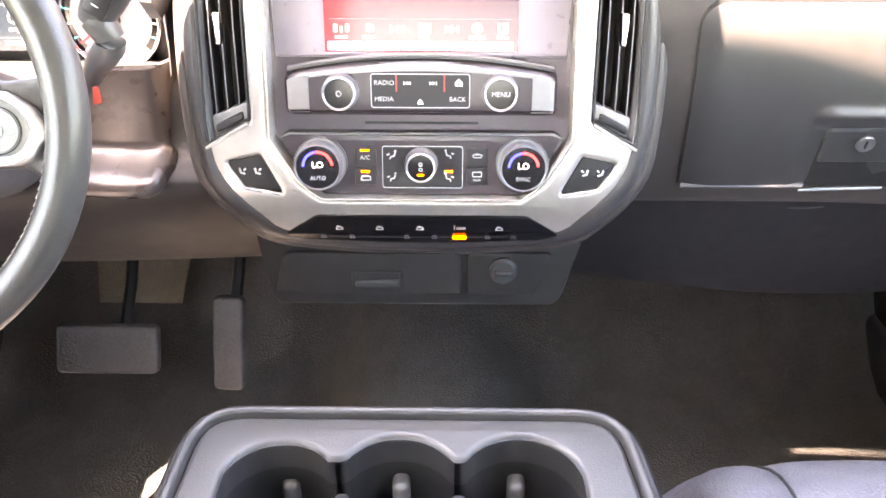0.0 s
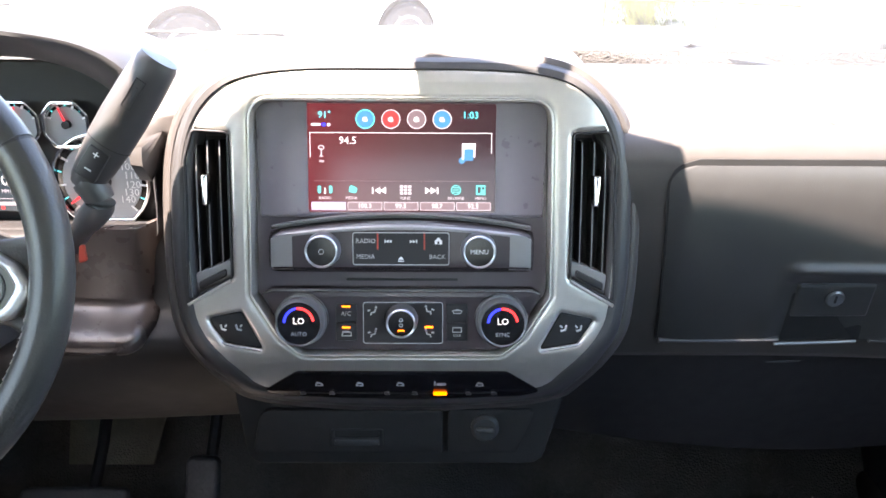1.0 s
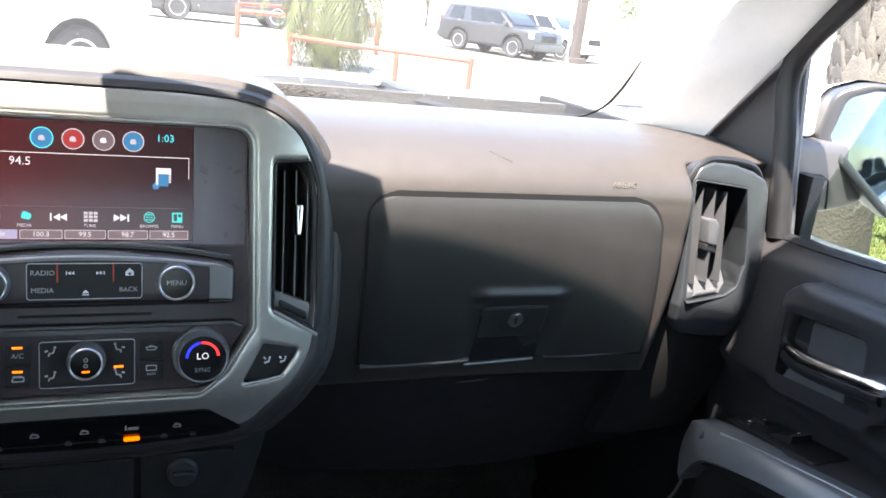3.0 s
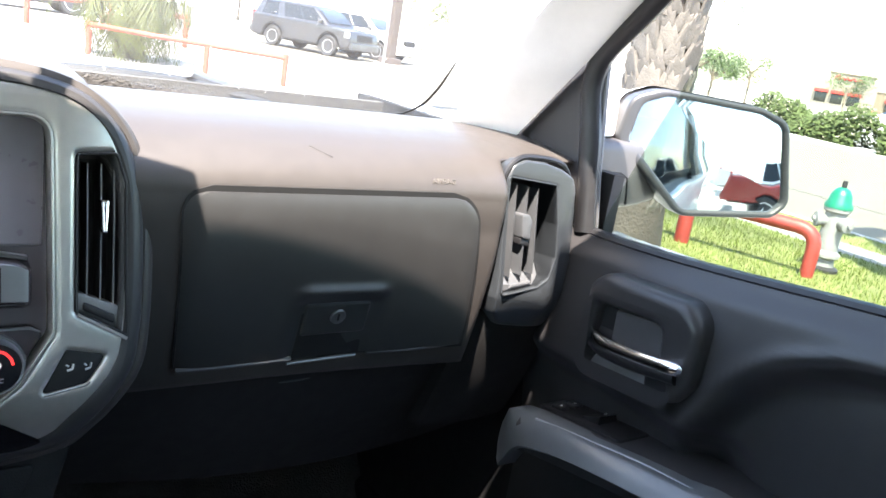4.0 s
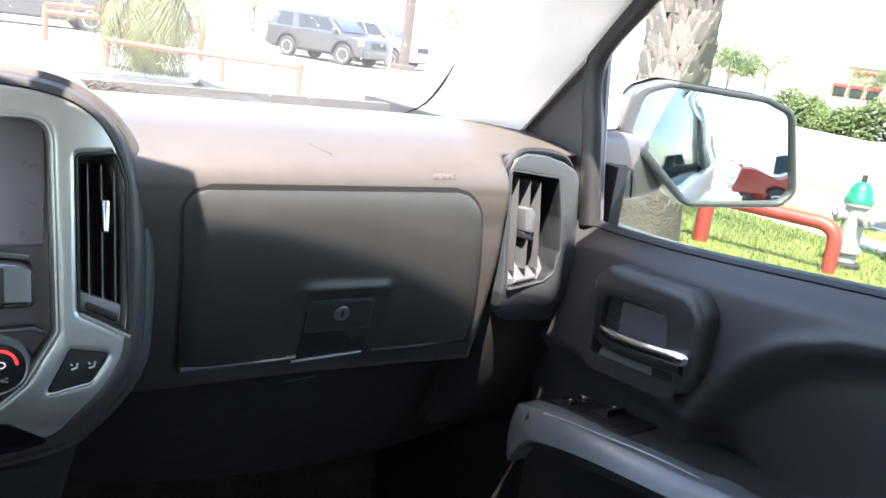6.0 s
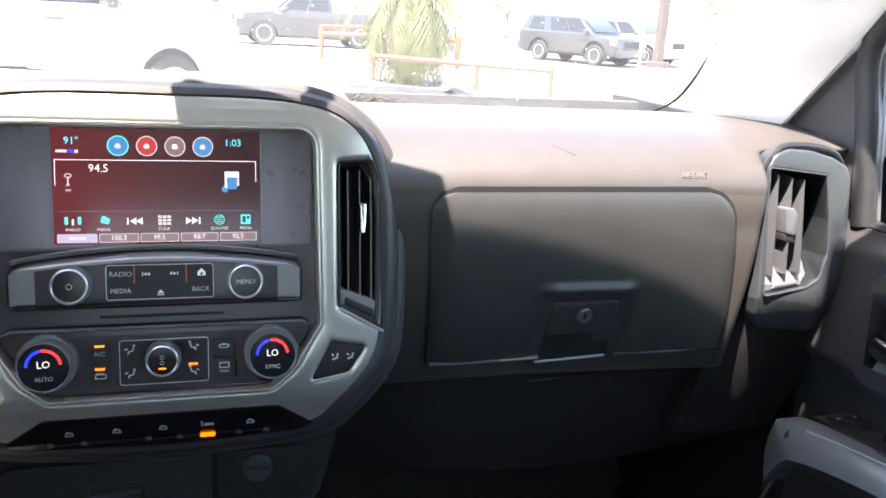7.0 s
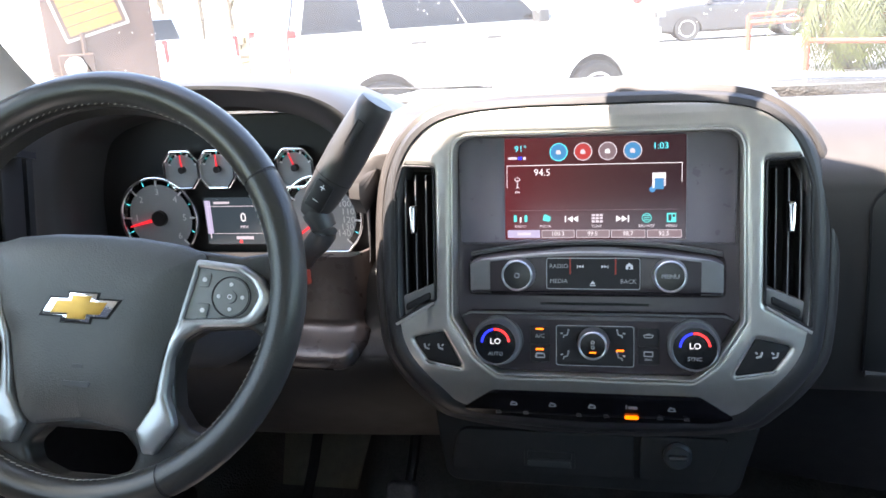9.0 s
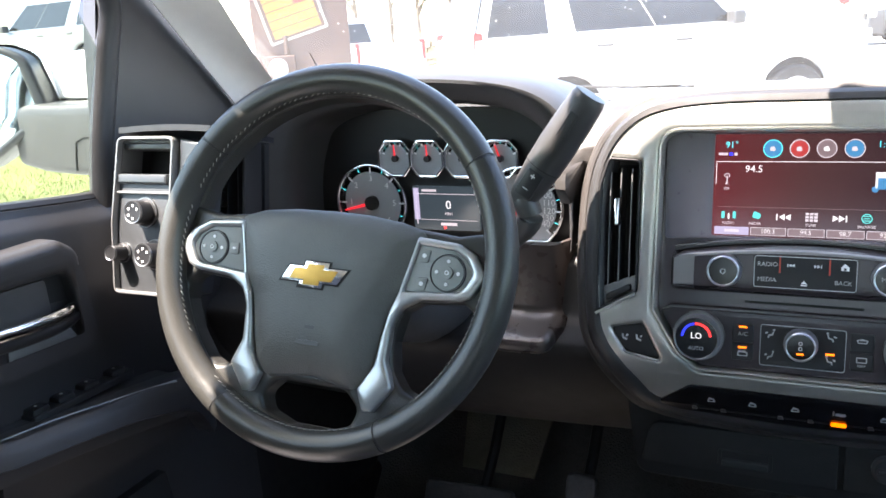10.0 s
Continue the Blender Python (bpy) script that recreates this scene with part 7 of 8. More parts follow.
GX = [-700, -100, -40] + [-14 + 0.5 * k for k in range(13)] + [0, 20, 700]
GY = [-700, -60, 0, 8, 14] + [16.0 + 0.25 * k for k in range(9)] + [20, 60, 700]
setting("ground", sheet(lambda u, v: (GX[round(u * (len(GX) - 1))], GY[round(v * (len(GY) - 1))], terrace(GX[round(u * (len(GX) - 1))], GY[round(v * (len(GY) - 1))]) - 0.02), len(GX) - 1, len(GY) - 1, (0, 0, -0.5)), CONCRETE, "sunlit pale concrete lot reaching to the horizon", "ground")
setting("road", sheet(lambda u, v: (10.0 + 16.3 * u, -60 + 200 * v, -0.014), 2, 20, (0, 0, -0.02)), ROAD, "pale worn street beside the lot", "road")
for x in (12.6, 12.75):
    setting("trim", sheet(lambda u, v, x=x: (x + 0.05 * u, -60 + 200 * v, -0.010), 1, 8, (0, 0, -0.004)), material("tar_line", (0.10, 0.095, 0.09), 0.9), "dark tar joint along the street", "road marking")
setting("pavement", sheet(lambda u, v: (8.45 + 0.65 * u, -60 + 70 * v, 0.0), 1, 20, (0, 0, -0.09)), material("sidewalk_concrete", (0.19, 0.185, 0.17), 0.9, grain=0.3, grain_size=80, vary=0.12), "narrow pale concrete sidewalk", "pavement")
for x0, x1 in ((5.3, 8.44), (9.11, 9.85)):
    setting("verge", sheet(lambda u, v, a=x0, b=x1: (a + (b - a) * u, -60 + 70 * v, 0.0), 3, 30, (0, 0, -0.09)), SOIL, "sunlit grass verge", "ground")
setting("kerb", sheet(lambda u, v: (9.86 + 0.14 * u, -60 + 70 * v, 0.01), 1, 20, (0, 0, -0.02)), CONCRETE, "low concrete kerb", "kerb")
setting("verge_left", sheet(lambda u, v: (-10.5 + 2.7 * u, -20 + 34 * v, terrace(-10.5 + 2.7 * u, -20 + 34 * v)), 12, 10, (0, 0, -0.09)), SOIL, "sunlit grass strip", "ground")


def blades(x0, x1, y0, y1, n, seed, name):
    """Many short blades of grass in one mesh."""
    g = random.Random(seed)
    vs, fs = [], []
    for k in range(n):
        x, y = g.uniform(x0, x1), g.uniform(y0, y1)
        h, a, w = g.uniform(0.015, 0.055), g.uniform(0, 6.28), g.uniform(0.004, 0.008)
        dx, dy = math.cos(a), math.sin(a)
        lean = g.uniform(-0.03, 0.03)
        i = len(vs)
        b = terrace(x, y)
        vs += [(x - dx * w, y - dy * w, b - 0.02), (x + dx * w, y + dy * w, b - 0.02), (x + lean, y + lean * 0.6, b + h)]
        fs.append((i, i + 1, i + 2))
    me = bpy.data.meshes.new(name)
    me.from_pydata(vs, [], fs)
    me.materials.append(LEAFBLADE)
    return tagged(new(name, me), "short sunlit green grass blades", "grass", "", "stuff")


blades(5.5, 8.44, 1.0, 8.0, 30000, 1, "grass")
blades(9.11, 9.84, 1.0, 12.0, 6000, 2, "grass")
blades(-10.5, -7.8, 3.0, 11.0, 14000, 3, "grass")

# ---- street furniture on the verge ----
STEELWHITE = material("chalky_silver_paint", (0.22, 0.22, 0.215), 0.5, grain=0.2, grain_size=200, vary=0.15)
GREENCAP = material("green_hydrant_paint", (0.0, 0.15, 0.085), 0.4, vary=0.2)
REDPIPE = material("faded_red_paint", (0.24, 0.032, 0.024), 0.5, grain=0.2, grain_size=90, vary=0.35, vary_size=5)
# paler copy of the red, put in for the overexposure of the rails ahead
PINKPIPE = material("overexposed_red_paint", (0.26, 0.060, 0.035), 0.6, grain=0.2, grain_size=90, vary=0.3, vary_size=5)
hyd = thing("fire_hydrant", "silver fire hydrant with a green cap standing in grass", "fire hydrant", pose(7.30, 4.09, 0))
part("barrel", turned(bmesh.new(), [(0.13, 0), (0.13, 0.03), (0.10, 0.05), (0.095, 0.12), (0.13, 0.14), (0.13, 0.17), (0.098, 0.20), (0.095, 0.55), (0.12, 0.57), (0.12, 0.60)], 24), STEELWHITE, hyd)
part("bonnet", turned(bmesh.new(), [(0.125, 0.60), (0.125, 0.63), (0.105, 0.66), (0.095, 0.72), (0.06, 0.775), (0.03, 0.79)], 24), GREENCAP, hyd, "green bonnet")
part("nut", turned(bmesh.new(), [(0.022, 0.78), (0.022, 0.85), (0.0, 0.855)], 6), RUBBER, hyd)
for a in (20, 140, 255):
    part("outlet", turned(bmesh.new(), [(0.055, 0.07), (0.055, 0.13), (0.07, 0.135), (0.07, 0.17), (0.025, 0.18), (0.025, 0.20)], 14), STEELWHITE, hyd, "", pose(0, 0, 0.47, 0, 90, a))
part("foot_flange", turned(bmesh.new(), [(0.15, -0.02), (0.15, 0.03), (0.12, 0.05)], 20), RUBBER, hyd)


def bent_pipe(name, pts, r, posts, label, bend=0.18):
    rail = thing(name, label, "pipe rail", pose(0, 0, 0), "red pipe rails")
    line = []
    for i, p in enumerate(pts):
        p = Vector(p)
        if 0 < i < len(pts) - 1:
            a, b = (Vector(pts[i - 1]) - p), (Vector(pts[i + 1]) - p)
            s, e = p + a.normalized() * bend, p + b.normalized() * bend
            line += [s * (1 - t) ** 2 + p * 2 * t * (1 - t) + e * t * t for t in (0, 0.2, 0.4, 0.6, 0.8, 1)]
        else:
            line.append(p)
    # rails washed out by glare take the paler red
    mt = REDPIPE if "glare-pale" not in label else PINKPIPE
    part("pipe", tube(bmesh.new(), line, r, 14), mt, rail)
    for x, y, h in posts:
        part("post", tube(bmesh.new(), [(x, y, -0.05), (x, y, h)], r * 1.15, 14), mt, rail)
    return rail


bent_pipe("pipe_rail", [(6.82, 3.94, -0.05), (6.82, 3.94, 0.42), (6.25, 5.6, 0.42), (5.8, 7.0, 0.42)], 0.062, [(6.40, 5.02, 0.42)], "bent red painted pipe rail on the verge")
bent_pipe("pipe_rail", [(6.85, 15.8, 0.55), (4.4, 16.6, 0.60), (3.5, 17.6, 0.60)], 0.05, [(6.85, 15.8, 0.62), (5.4, 16.27, 0.56), (3.5, 17.6, 0.66)], "glare-pale red pipe rail round a palm")
bent_pipe("pipe_rail", [(3.45, 25.3, 0.75), (5.6, 24.4, 0.80), (7.2, 23.6, 0.80)], 0.07, [(3.45, 25.3, 0.95), (5.4, 24.5, 0.8), (7.2, 23.6, 0.9)], "glare-pale red pipe rail round a palm")
bent_pipe("pipe_rail", [(3.45, 25.3, 0.95), (5.6, 26.4, 1.0), (7.6, 26.8, 1.0)], 0.06, [(5.6, 26.4, 1.0)], "glare-pale red pipe rail round a palm")

# ---- palms ----
BARK = material("palm_bark", (0.045, 0.038, 0.030), 0.95, grain=0.9, grain_size=40, vary=0.4, vary_size=6)
BOOT = material("palm_boot_stubs", (0.065, 0.060, 0.049), 0.9, grain=0.5, grain_size=60, vary=0.3, vary_size=8, per_piece=0.25)
FROND = material("palm_frond", (0.060, 0.072, 0.017), 0.7, vary=0.4, vary_size=3)
DEADFROND = material("dry_palm_frond", (0.085, 0.058, 0.025), 0.8, vary=0.4, vary_size=3)


def fan_leaf(vs, fs, g, base, way, length, droop, width, thick=0.018):
    """One palm leaf: a midrib with narrow leaflets hanging from it."""
    p, d = Vector(base), Vector(way).normalized()
    side = d.cross(Vector((0, 0, 1)))
    side = side.normalized() if side.length > 0.05 else Vector((1, 0, 0))
    n = 16
    for k in range(n):
        q = p + d * (length / n)
        d = (d + Vector((0, 0, -droop / n))).normalized()
        for s in (-1, 1):
            ln = width * (1 - 0.5 * k / n) * g.uniform(0.7, 1.15)
            tip = q + (side * s * 0.75 + d * 0.6).normalized() * ln + Vector((0, 0, -ln * g.uniform(0.3, 0.8)))
            w = d * thick
            i = len(vs)
            vs += [tuple(p), tuple(p + w * 1.4), tuple((p + tip) / 2 + w + Vector((0, 0, 0.02))), tuple(tip)]
            fs += [(i, i + 1, i + 2), (i, i + 2, i + 3)]
        p = q


def palm(name, x, y, r, h, label, skirt=False, seed=1, boots=False):
    g = random.Random(seed)
    t = thing(name, label, "palm tree", pose(x, y, 0))
    prof = [(r * 1.35, -0.1), (r * 1.2, 0.25), (r, 0.8), (r * 0.95, h * 0.5), (r * 0.98, h)]
    part("trunk", turned(bmesh.new(), prof, 20), BARK, t)
    if boots:
        bm = bmesh.new()
        plate(bm, [(-0.095, 0.0), (0.095, 0.0), (0.075, 0.10), (0.050, 0.19), (0.022, 0.165), (-0.006, 0.215), (-0.036, 0.17), (-0.062, 0.18), (-0.080, 0.09)], (), 0.0, 0.028, 0.010)
        first = part("boot", bm, BOOT, t, "", pose(0, -r, 0.3, 90))
        k = 0
        for row in range(22):
            z = 0.25 + row * 0.135
            cnt = 11
            for c in range(cnt):
                a = 2 * math.pi * (c + 0.5 * (row % 2)) / cnt + g.uniform(-0.08, 0.08)
                m = Matrix.Translation((0, 0, z + g.uniform(-0.02, 0.02))) @ Matrix.Rotation(a, 4, "Z") @ Matrix.Translation((0, -r * 0.93, 0)) @ pose(0, 0, 0, 90 + g.uniform(4, 14), g.uniform(-14, 14), 0) @ Matrix.Scale(g.uniform(0.85, 1.25) * r / 0.26, 4)
                if k == 0:
                    first.matrix_basis = m
                else:
                    ob = new("boot", first.data)
                    ob.parent, ob.matrix_basis = t, m
                k += 1
    for nm, mat, cnt, lo in (("crown", FROND, 96 if skirt else 34, 0.0), ("dry_skirt", DEADFROND, 70 if skirt else 6, -0.75)):
        vs, fs = [], []
        for k in range(cnt):
            a = 2 * math.pi * k / cnt + g.uniform(-0.2, 0.2)
            el = g.uniform(-0.35, 1.0) + lo - (0.35 if skirt else 0)
            if skirt and lo < 0:
                el = g.uniform(-1.52, -1.15)
            fan_leaf(vs, fs, g, (0.1 * math.cos(a), 0.1 * math.sin(a), h + (g.uniform(-0.3, 0.15) if lo == 0 else g.uniform(-0.9, 0))), (math.cos(a) * math.cos(el), math.sin(a) * math.cos(el), math.sin(el)), g.uniform(1.8, 2.5) if skirt else g.uniform(2.0, 2.8), (g.uniform(3.0, 5.0) if skirt else g.uniform(1.2, 2.6)) if lo == 0 else g.uniform(2.5, 4.5), 0.55 if not skirt else (0.5 if lo == 0 else 0.22), 0.044 if skirt else 0.02)
        me = bpy.data.meshes.new(nm)
        me.from_pydata(vs, [], fs)
        me.materials.append(mat)
        ob = new(nm, me)
        ob.parent = t
    return t


palm("palm_tree", 5.68, 5.10, 0.265, 4.2, "tall palm with rough cut frond stubs on its trunk", False, 7, True)
palm("palm_tree", 4.45, 18.3, 0.24, 1.95, "short palm with a hanging skirt of green and dry fronds", True, 5)

# ---- light poles on concrete pedestals, banner ----
PEDESTAL = material("white_painted_concrete", (0.40, 0.38, 0.35), 0.8, grain=0.3, grain_size=80, vary=0.12)
POLEPAINT = material("bronze_pole_paint", (0.060, 0.045, 0.038), 0.5, vary=0.15)
for x, y, r, h, w, lb, mt in ((7.05, 2.28, 0.36, 0.86, 0.10, "grey square lamp post on a white concrete pedestal", CHARCOAL), (6.95, 11.9, 0.26, 0.92, 0.07, "bronze lamp post on a white concrete pedestal", POLEPAINT)):
    lpst = thing("lamp_post", lb, "lamp post", pose(x, y, 0), "lamp posts")
    part("pedestal", turned(bmesh.new(), [(r, -0.1), (r, h - 0.03), (r - 0.03, h), (0, h)], 28), PEDESTAL, lpst, "white concrete pedestal")
    part("base_plate", slab(rect(-w * 2, -w * 2, w * 2, w * 2, 0.02), (), h, h + 0.10, 0.02), mt, lpst)
    part("pole", slab(rect(-w, -w, w, w, 0.02), (), h + 0.08, 8.0, 0.02), mt, lpst)
    part("lamp_head", slab(rect(-0.7, -0.2, 0.7, 0.2, 0.05), (), 7.9, 8.1, 0.04), mt, lpst)
BANNER = material("blue_banner_cloth", (0.01, 0.22, 0.62), 0.6, grain=0.2, grain_size=300, vary=0.2, vary_size=2)
fl = thing("banner", "crumpled bright blue cloth banner hanging beside a lamp post", "banner", pose(7.10, 2.86, 0))
part("cloth", sheet(lambda u, v: (0.09 * abs(math.sin(8 * u + 5 * v)) + 0.06 * abs(math.sin(11 * v - 7 * u + 1)) + 0.03 * abs(math.sin(29 * u - 13 * v)), 0.34 - 1.05 * u + 0.62 * v * (1 - u), 1.76 + (0.06 * math.sin(13 * u) + 0.04 * abs(math.sin(31 * u + 1)) + 0.02 * math.sin(71 * u)) * (1 - v) + 1.7 * v), 80, 60, (0.003, 0, 0)), BANNER, fl, "crumpled blue cloth")
part("arm", tube(bmesh.new(), [(-0.05, -0.55, 3.46), (0.0, 0.45, 3.46)], 0.015, 8), RUBBER, fl)
fp = thing("sign_post", "thin dark post behind the hedge", "post", pose(30.0, 12.95, -0.02))
part("post", tube(bmesh.new(), [(0, 0, 0), (0.0, 0.0, 2.6)], 0.10, 8), POLEPAINT, fp)


# ---- hedge of oleander ----
HEDGELEAF = material("hedge_leaf", (0.060, 0.085, 0.024), 0.85, vary=0.45, vary_size=1.5)
PALEFLOWER = material("pale_hedge_flower", (0.45, 0.40, 0.33), 0.8, vary=0.2)
for j, (xa, ya, xb, yb, hh) in enumerate(((31.0, 21.6, 29.6, 15.9, 1.50), (28.6, 14.9, 29.6, 12.4, 1.40), (27.9, 11.1, 28.6, 9.8, 1.05))):
    g = random.Random(30 + j)
    hd = thing("hedge", "unclipped green flowering hedge beside the street", "hedge", pose(0, 0, 0), "street hedges")
    for nm, mat, cnt, sz in (("leaves", HEDGELEAF, 6500, 0.12), ("flowers", PALEFLOWER, 420, 0.07)):
        vs, fs = [], []
        for k in range(cnt):
            t = g.random()
            a, rr = g.uniform(0, math.pi), g.uniform(0.55, 1.0)
            hloc = hh * (0.80 + 0.20 * math.sin(t * 9 + j) + 0.10 * math.sin(t * 23))
            off = math.cos(a) * rr * 0.95
            z = max(0.03, math.sin(a) * rr * hloc)
            dx, dy = (xb - xa), (yb - ya)
            ln = math.hypot(dx, dy)
            p = Vector((xa + dx * t - dy / ln * off, ya + dy * t + dx / ln * off, z - 0.06))
            u = Vector((g.uniform(-1, 1), g.uniform(-1, 1), g.uniform(-0.6, 1))).normalized() * sz * g.uniform(0.6, 1.4)
            w = u.orthogonal().normalized() * sz * 0.35
            i = len(vs)
            vs += [tuple(p - u), tuple(p + w), tuple(p + u), tuple(p - w)]
            fs.append((i, i + 1, i + 2, i + 3))
        me = bpy.data.meshes.new(nm)
        me.from_pydata(vs, [], fs)
        me.materials.append(mat)
        ob = new(nm, me)
        ob.parent = hd
    bm = bmesh.new()
    tube(bm, [(xa + (xb - xa) * (0.1 + 0.8 * k / 6), ya + (yb - ya) * (0.1 + 0.8 * k / 6), 0.30) for k in range(7)], [0.02, 0.28, 0.32, 0.30, 0.33, 0.28, 0.02], 8, False, 0.8)
    part("inner_growth", bm, HEDGELEAF, hd)


# ---- vehicles ----
TYRE = material("tyre", (0.03, 0.03, 0.031), 0.8, grain=0.4, grain_size=60, vary=0.2)
ALLOY = material("alloy_rim", (0.5, 0.5, 0.52), 0.35, metal=0.8, vary=0.1)
DARKGLASS = material("tinted_car_glass", (0.014, 0.016, 0.017), 0.12, vary=0.1)
TAILRED = material("red_tail_lamp", (0.55, 0.03, 0.03), 0.25, vary=0.1)
LAMPCLEAR = material("clear_lamp", (0.7, 0.7, 0.7), 0.2, vary=0.05)
UNDER = material("black_underbody", (0.02, 0.02, 0.02), 0.8, vary=0.2)


def flank(loop, half, bevel, m=None):
    """A body from its side outline (x forward, z up), as wide as twice half."""
    bm = bmesh.new()
    for s in (1, -1):
        plate(bm, loop if s > 0 else [(-x, z) for x, z in loop][::-1], (), 0.0, half, bevel, basis((0, 0, 0), Vector((s, 0, 0)), Vector((0, 0, 1)), Vector((0, -s, 0))), back=False)
    bmesh.ops.remove_doubles(bm, verts=bm.verts, dist=0.001)
    return bm


def arch(cx, r, z0, n=9):
    return [(cx + r * math.cos(math.pi * k / n), z0 + r * math.sin(math.pi * k / n)) for k in range(n + 1)][::-1]


def car(name, label, category, m, paint, length, height, kind, tyre_r=0.38, wheelbase=None, lift=0.0, screen=None, slots=None):
    c = thing(name, label, category, m)
    L, wb = length / 2, (wheelbase or length * 0.565) / 2
    belt = height * 0.66
    hw = 0.98 if kind != "sedan" else 0.90
    fx, rx = wb + 0.05, -wb + 0.05
    lo = (0.36 if kind != "sedan" else 0.22) + lift
    ra = 0.51 if kind != "sedan" else 0.43
    nose = belt - (0.12 if kind != "sedan" else 0.10)
    pts = [(-L, lo + 0.15), (-L + 0.05, lo)] + [(x, z) for x, z in reversed(arch(rx, ra, lo)[::-1])] + [(x, z) for x, z in reversed(arch(fx, ra, lo)[::-1])] + [(L - 0.08, lo), (L, lo + 0.2), (L - 0.02, nose - 0.12), (L - 0.10, nose), (fx - 0.35, belt - 0.02)]
    rear = belt if kind != "sedan" else belt - 0.03
    pts += [(-L + 0.02, rear)]
    body = part("body", flank(pts, hw, 0.07), paint, c, "", None, 50)
    # cabin
    if kind == "suv":
        a, b, ta, tb = -L + 0.06, fx - 0.08, -L + 0.28, fx - 0.90
        if screen:
            b, tb = screen, screen - 0.75
    elif kind == "pickup":
        a, b, ta, tb = -0.75, fx - 0.45, -0.62, fx - 1.20
    else:
        a, b, ta, tb = -L + 0.75, fx - 0.45, -L + 1.35, fx - 1.35
    tw = hw - 0.20
    secs = []
    for z, xa, xb, w in ((belt - 0.03, a, b, hw - 0.03), (belt - 0.03 + (height - 0.03 - belt) * 0.5, (a + ta) / 2, (b + tb) / 2, (hw - 0.03 + tw) / 2), (height - 0.06, ta, tb, tw), (height, ta + 0.08, tb - 0.15, tw - 0.10)):
        secs.append([(x, y, z) for x, y in rounded([(xa, -w), (xb, -w), (xb, w), (xa, w)], 0.12, 3)])
    part("cabin", loft(secs), paint, c, "", None, 40)
    z0, z1 = belt + 0.02, height - 0.10

    def yat(z):
        return (hw - 0.03) + (tw - hw + 0.03) * (z - belt + 0.03) / (height - 0.06 - belt + 0.03) + 0.006
    slots = slots or {"suv": ((0.10, 0.325), (0.43, 0.695), (0.705, 0.955)), "pickup": ((0.05, 0.46), (0.50, 0.96)), "sedan": ((0.06, 0.48), (0.52, 0.96))}[kind]
    for s in (1, -1):
        for u0, u1 in slots:
            q = []
            for u, z in ((u0, z0), (u1, z0), (u1, z1), (u0, z1)):
                k = (z - belt) / (height - belt)
                xa, xb = a + (ta - a) * k + 0.06, b + (tb - b) * k - 0.08
                q.append(Vector((xa + (xb - xa) * u, s * yat(z), z)))
            bm = bmesh.new()
            vs = [bm.verts.new(p) for p in q] + [bm.verts.new(p - Vector((0, s * 0.015, 0))) for p in q]
            bm.faces.new(vs[:4]), bm.faces.new(vs[4:])
            for i in range(4):
                bm.faces.new((vs[i], vs[(i + 1) % 4], vs[4 + (i + 1) % 4], vs[4 + i]))
            part("side_window", bm, DARKGLASS, c)
        part("door_handle", tube(bmesh.new(), [(-0.1, s * (hw + 0.01), belt - 0.15), (0.1, s * (hw + 0.01), belt - 0.15)], 0.018, 6), CHARCOAL, c)
        part("door_handle", tube(bmesh.new(), [(-1.1, s * (hw + 0.01), belt - 0.15), (-0.9, s * (hw + 0.01), belt - 0.15)], 0.018, 6), CHARCOAL, c) if kind != "pickup" else None
        part("door_mirror", slab(rect(-0.08, -0.06, 0.08, 0.10, 0.03), (), 0, 0.16, 0.03, pose(b - 0.30, s * (hw + 0.02), belt + 0.04, 90 if s > 0 else 90, 0, 0 if s < 0 else 180)), CHARCOAL, c)
        part("tail_lamp", slab(rect(-0.04, -0.28, 0.06, 0.20, 0.02), (), 0, 0.10, 0.02, basis((-L + 0.05, s * (hw - 0.06), belt - 0.12), Vector((1, 0, 0)), Vector((0, 0, 1)), Vector((0, -s, 0))) @ Matrix.Translation((0, 0, -0.02))), TAILRED, c)
        part("head_lamp", slab(rect(-0.20, -0.09, 0.03, 0.09, 0.03), (), 0, 0.05, 0.02, basis((L - 0.05, s * (hw - 0.10), nose - 0.16), Vector((1, 0, 0)), Vector((0, 0, 1)), Vector((0, -s, 0))) @ Matrix.Translation((0, 0, -0.14))), LAMPCLEAR, c)
    for u, x0, x1 in ((0, a, ta), (1, b, tb)):
        bm = bmesh.new()
        sgn = -1 if u == 0 else 1
        q = [(x0 + sgn * 0.012 + (x1 - x0) * k, w, belt + (height - belt) * k) for k, w in ((0.10, hw - 0.20), (0.10, -hw + 0.20), (0.82, -tw + 0.12), (0.82, tw - 0.12))]
        vs = [bm.verts.new(p) for p in q] + [bm.verts.new((p[0] - sgn * 0.02, p[1], p[2])) for p in q]
        bm.faces.new(vs[:4]), bm.faces.new(vs[4:])
        for i in range(4):
            bm.faces.new((vs[i], vs[(i + 1) % 4], vs[4 + (i + 1) % 4], vs[4 + i]))
        part("windshield" if u else "rear_window", bm, DARKGLASS, c)
    if kind == "pickup":
        part("bed_liner", slab(rect(-L + 0.12, -hw + 0.14, -0.82, hw - 0.14, 0.04), (), belt - 0.02, belt + 0.004), UNDER, c)
    part("bumper", slab(rect(-0.06, -hw + 0.05, 0.10, hw - 0.05, 0.04), (), lo + 0.02, lo + 0.28, 0.03, pose(L, 0, 0)), paint if kind != "pickup" else ALLOY, c)
    part("rear_bumper", slab(rect(-0.10, -hw + 0.05, 0.06, hw - 0.05, 0.04), (), lo + 0.08, lo + 0.30, 0.03, pose(-L, 0, 0)), paint if kind != "pickup" else ALLOY, c)
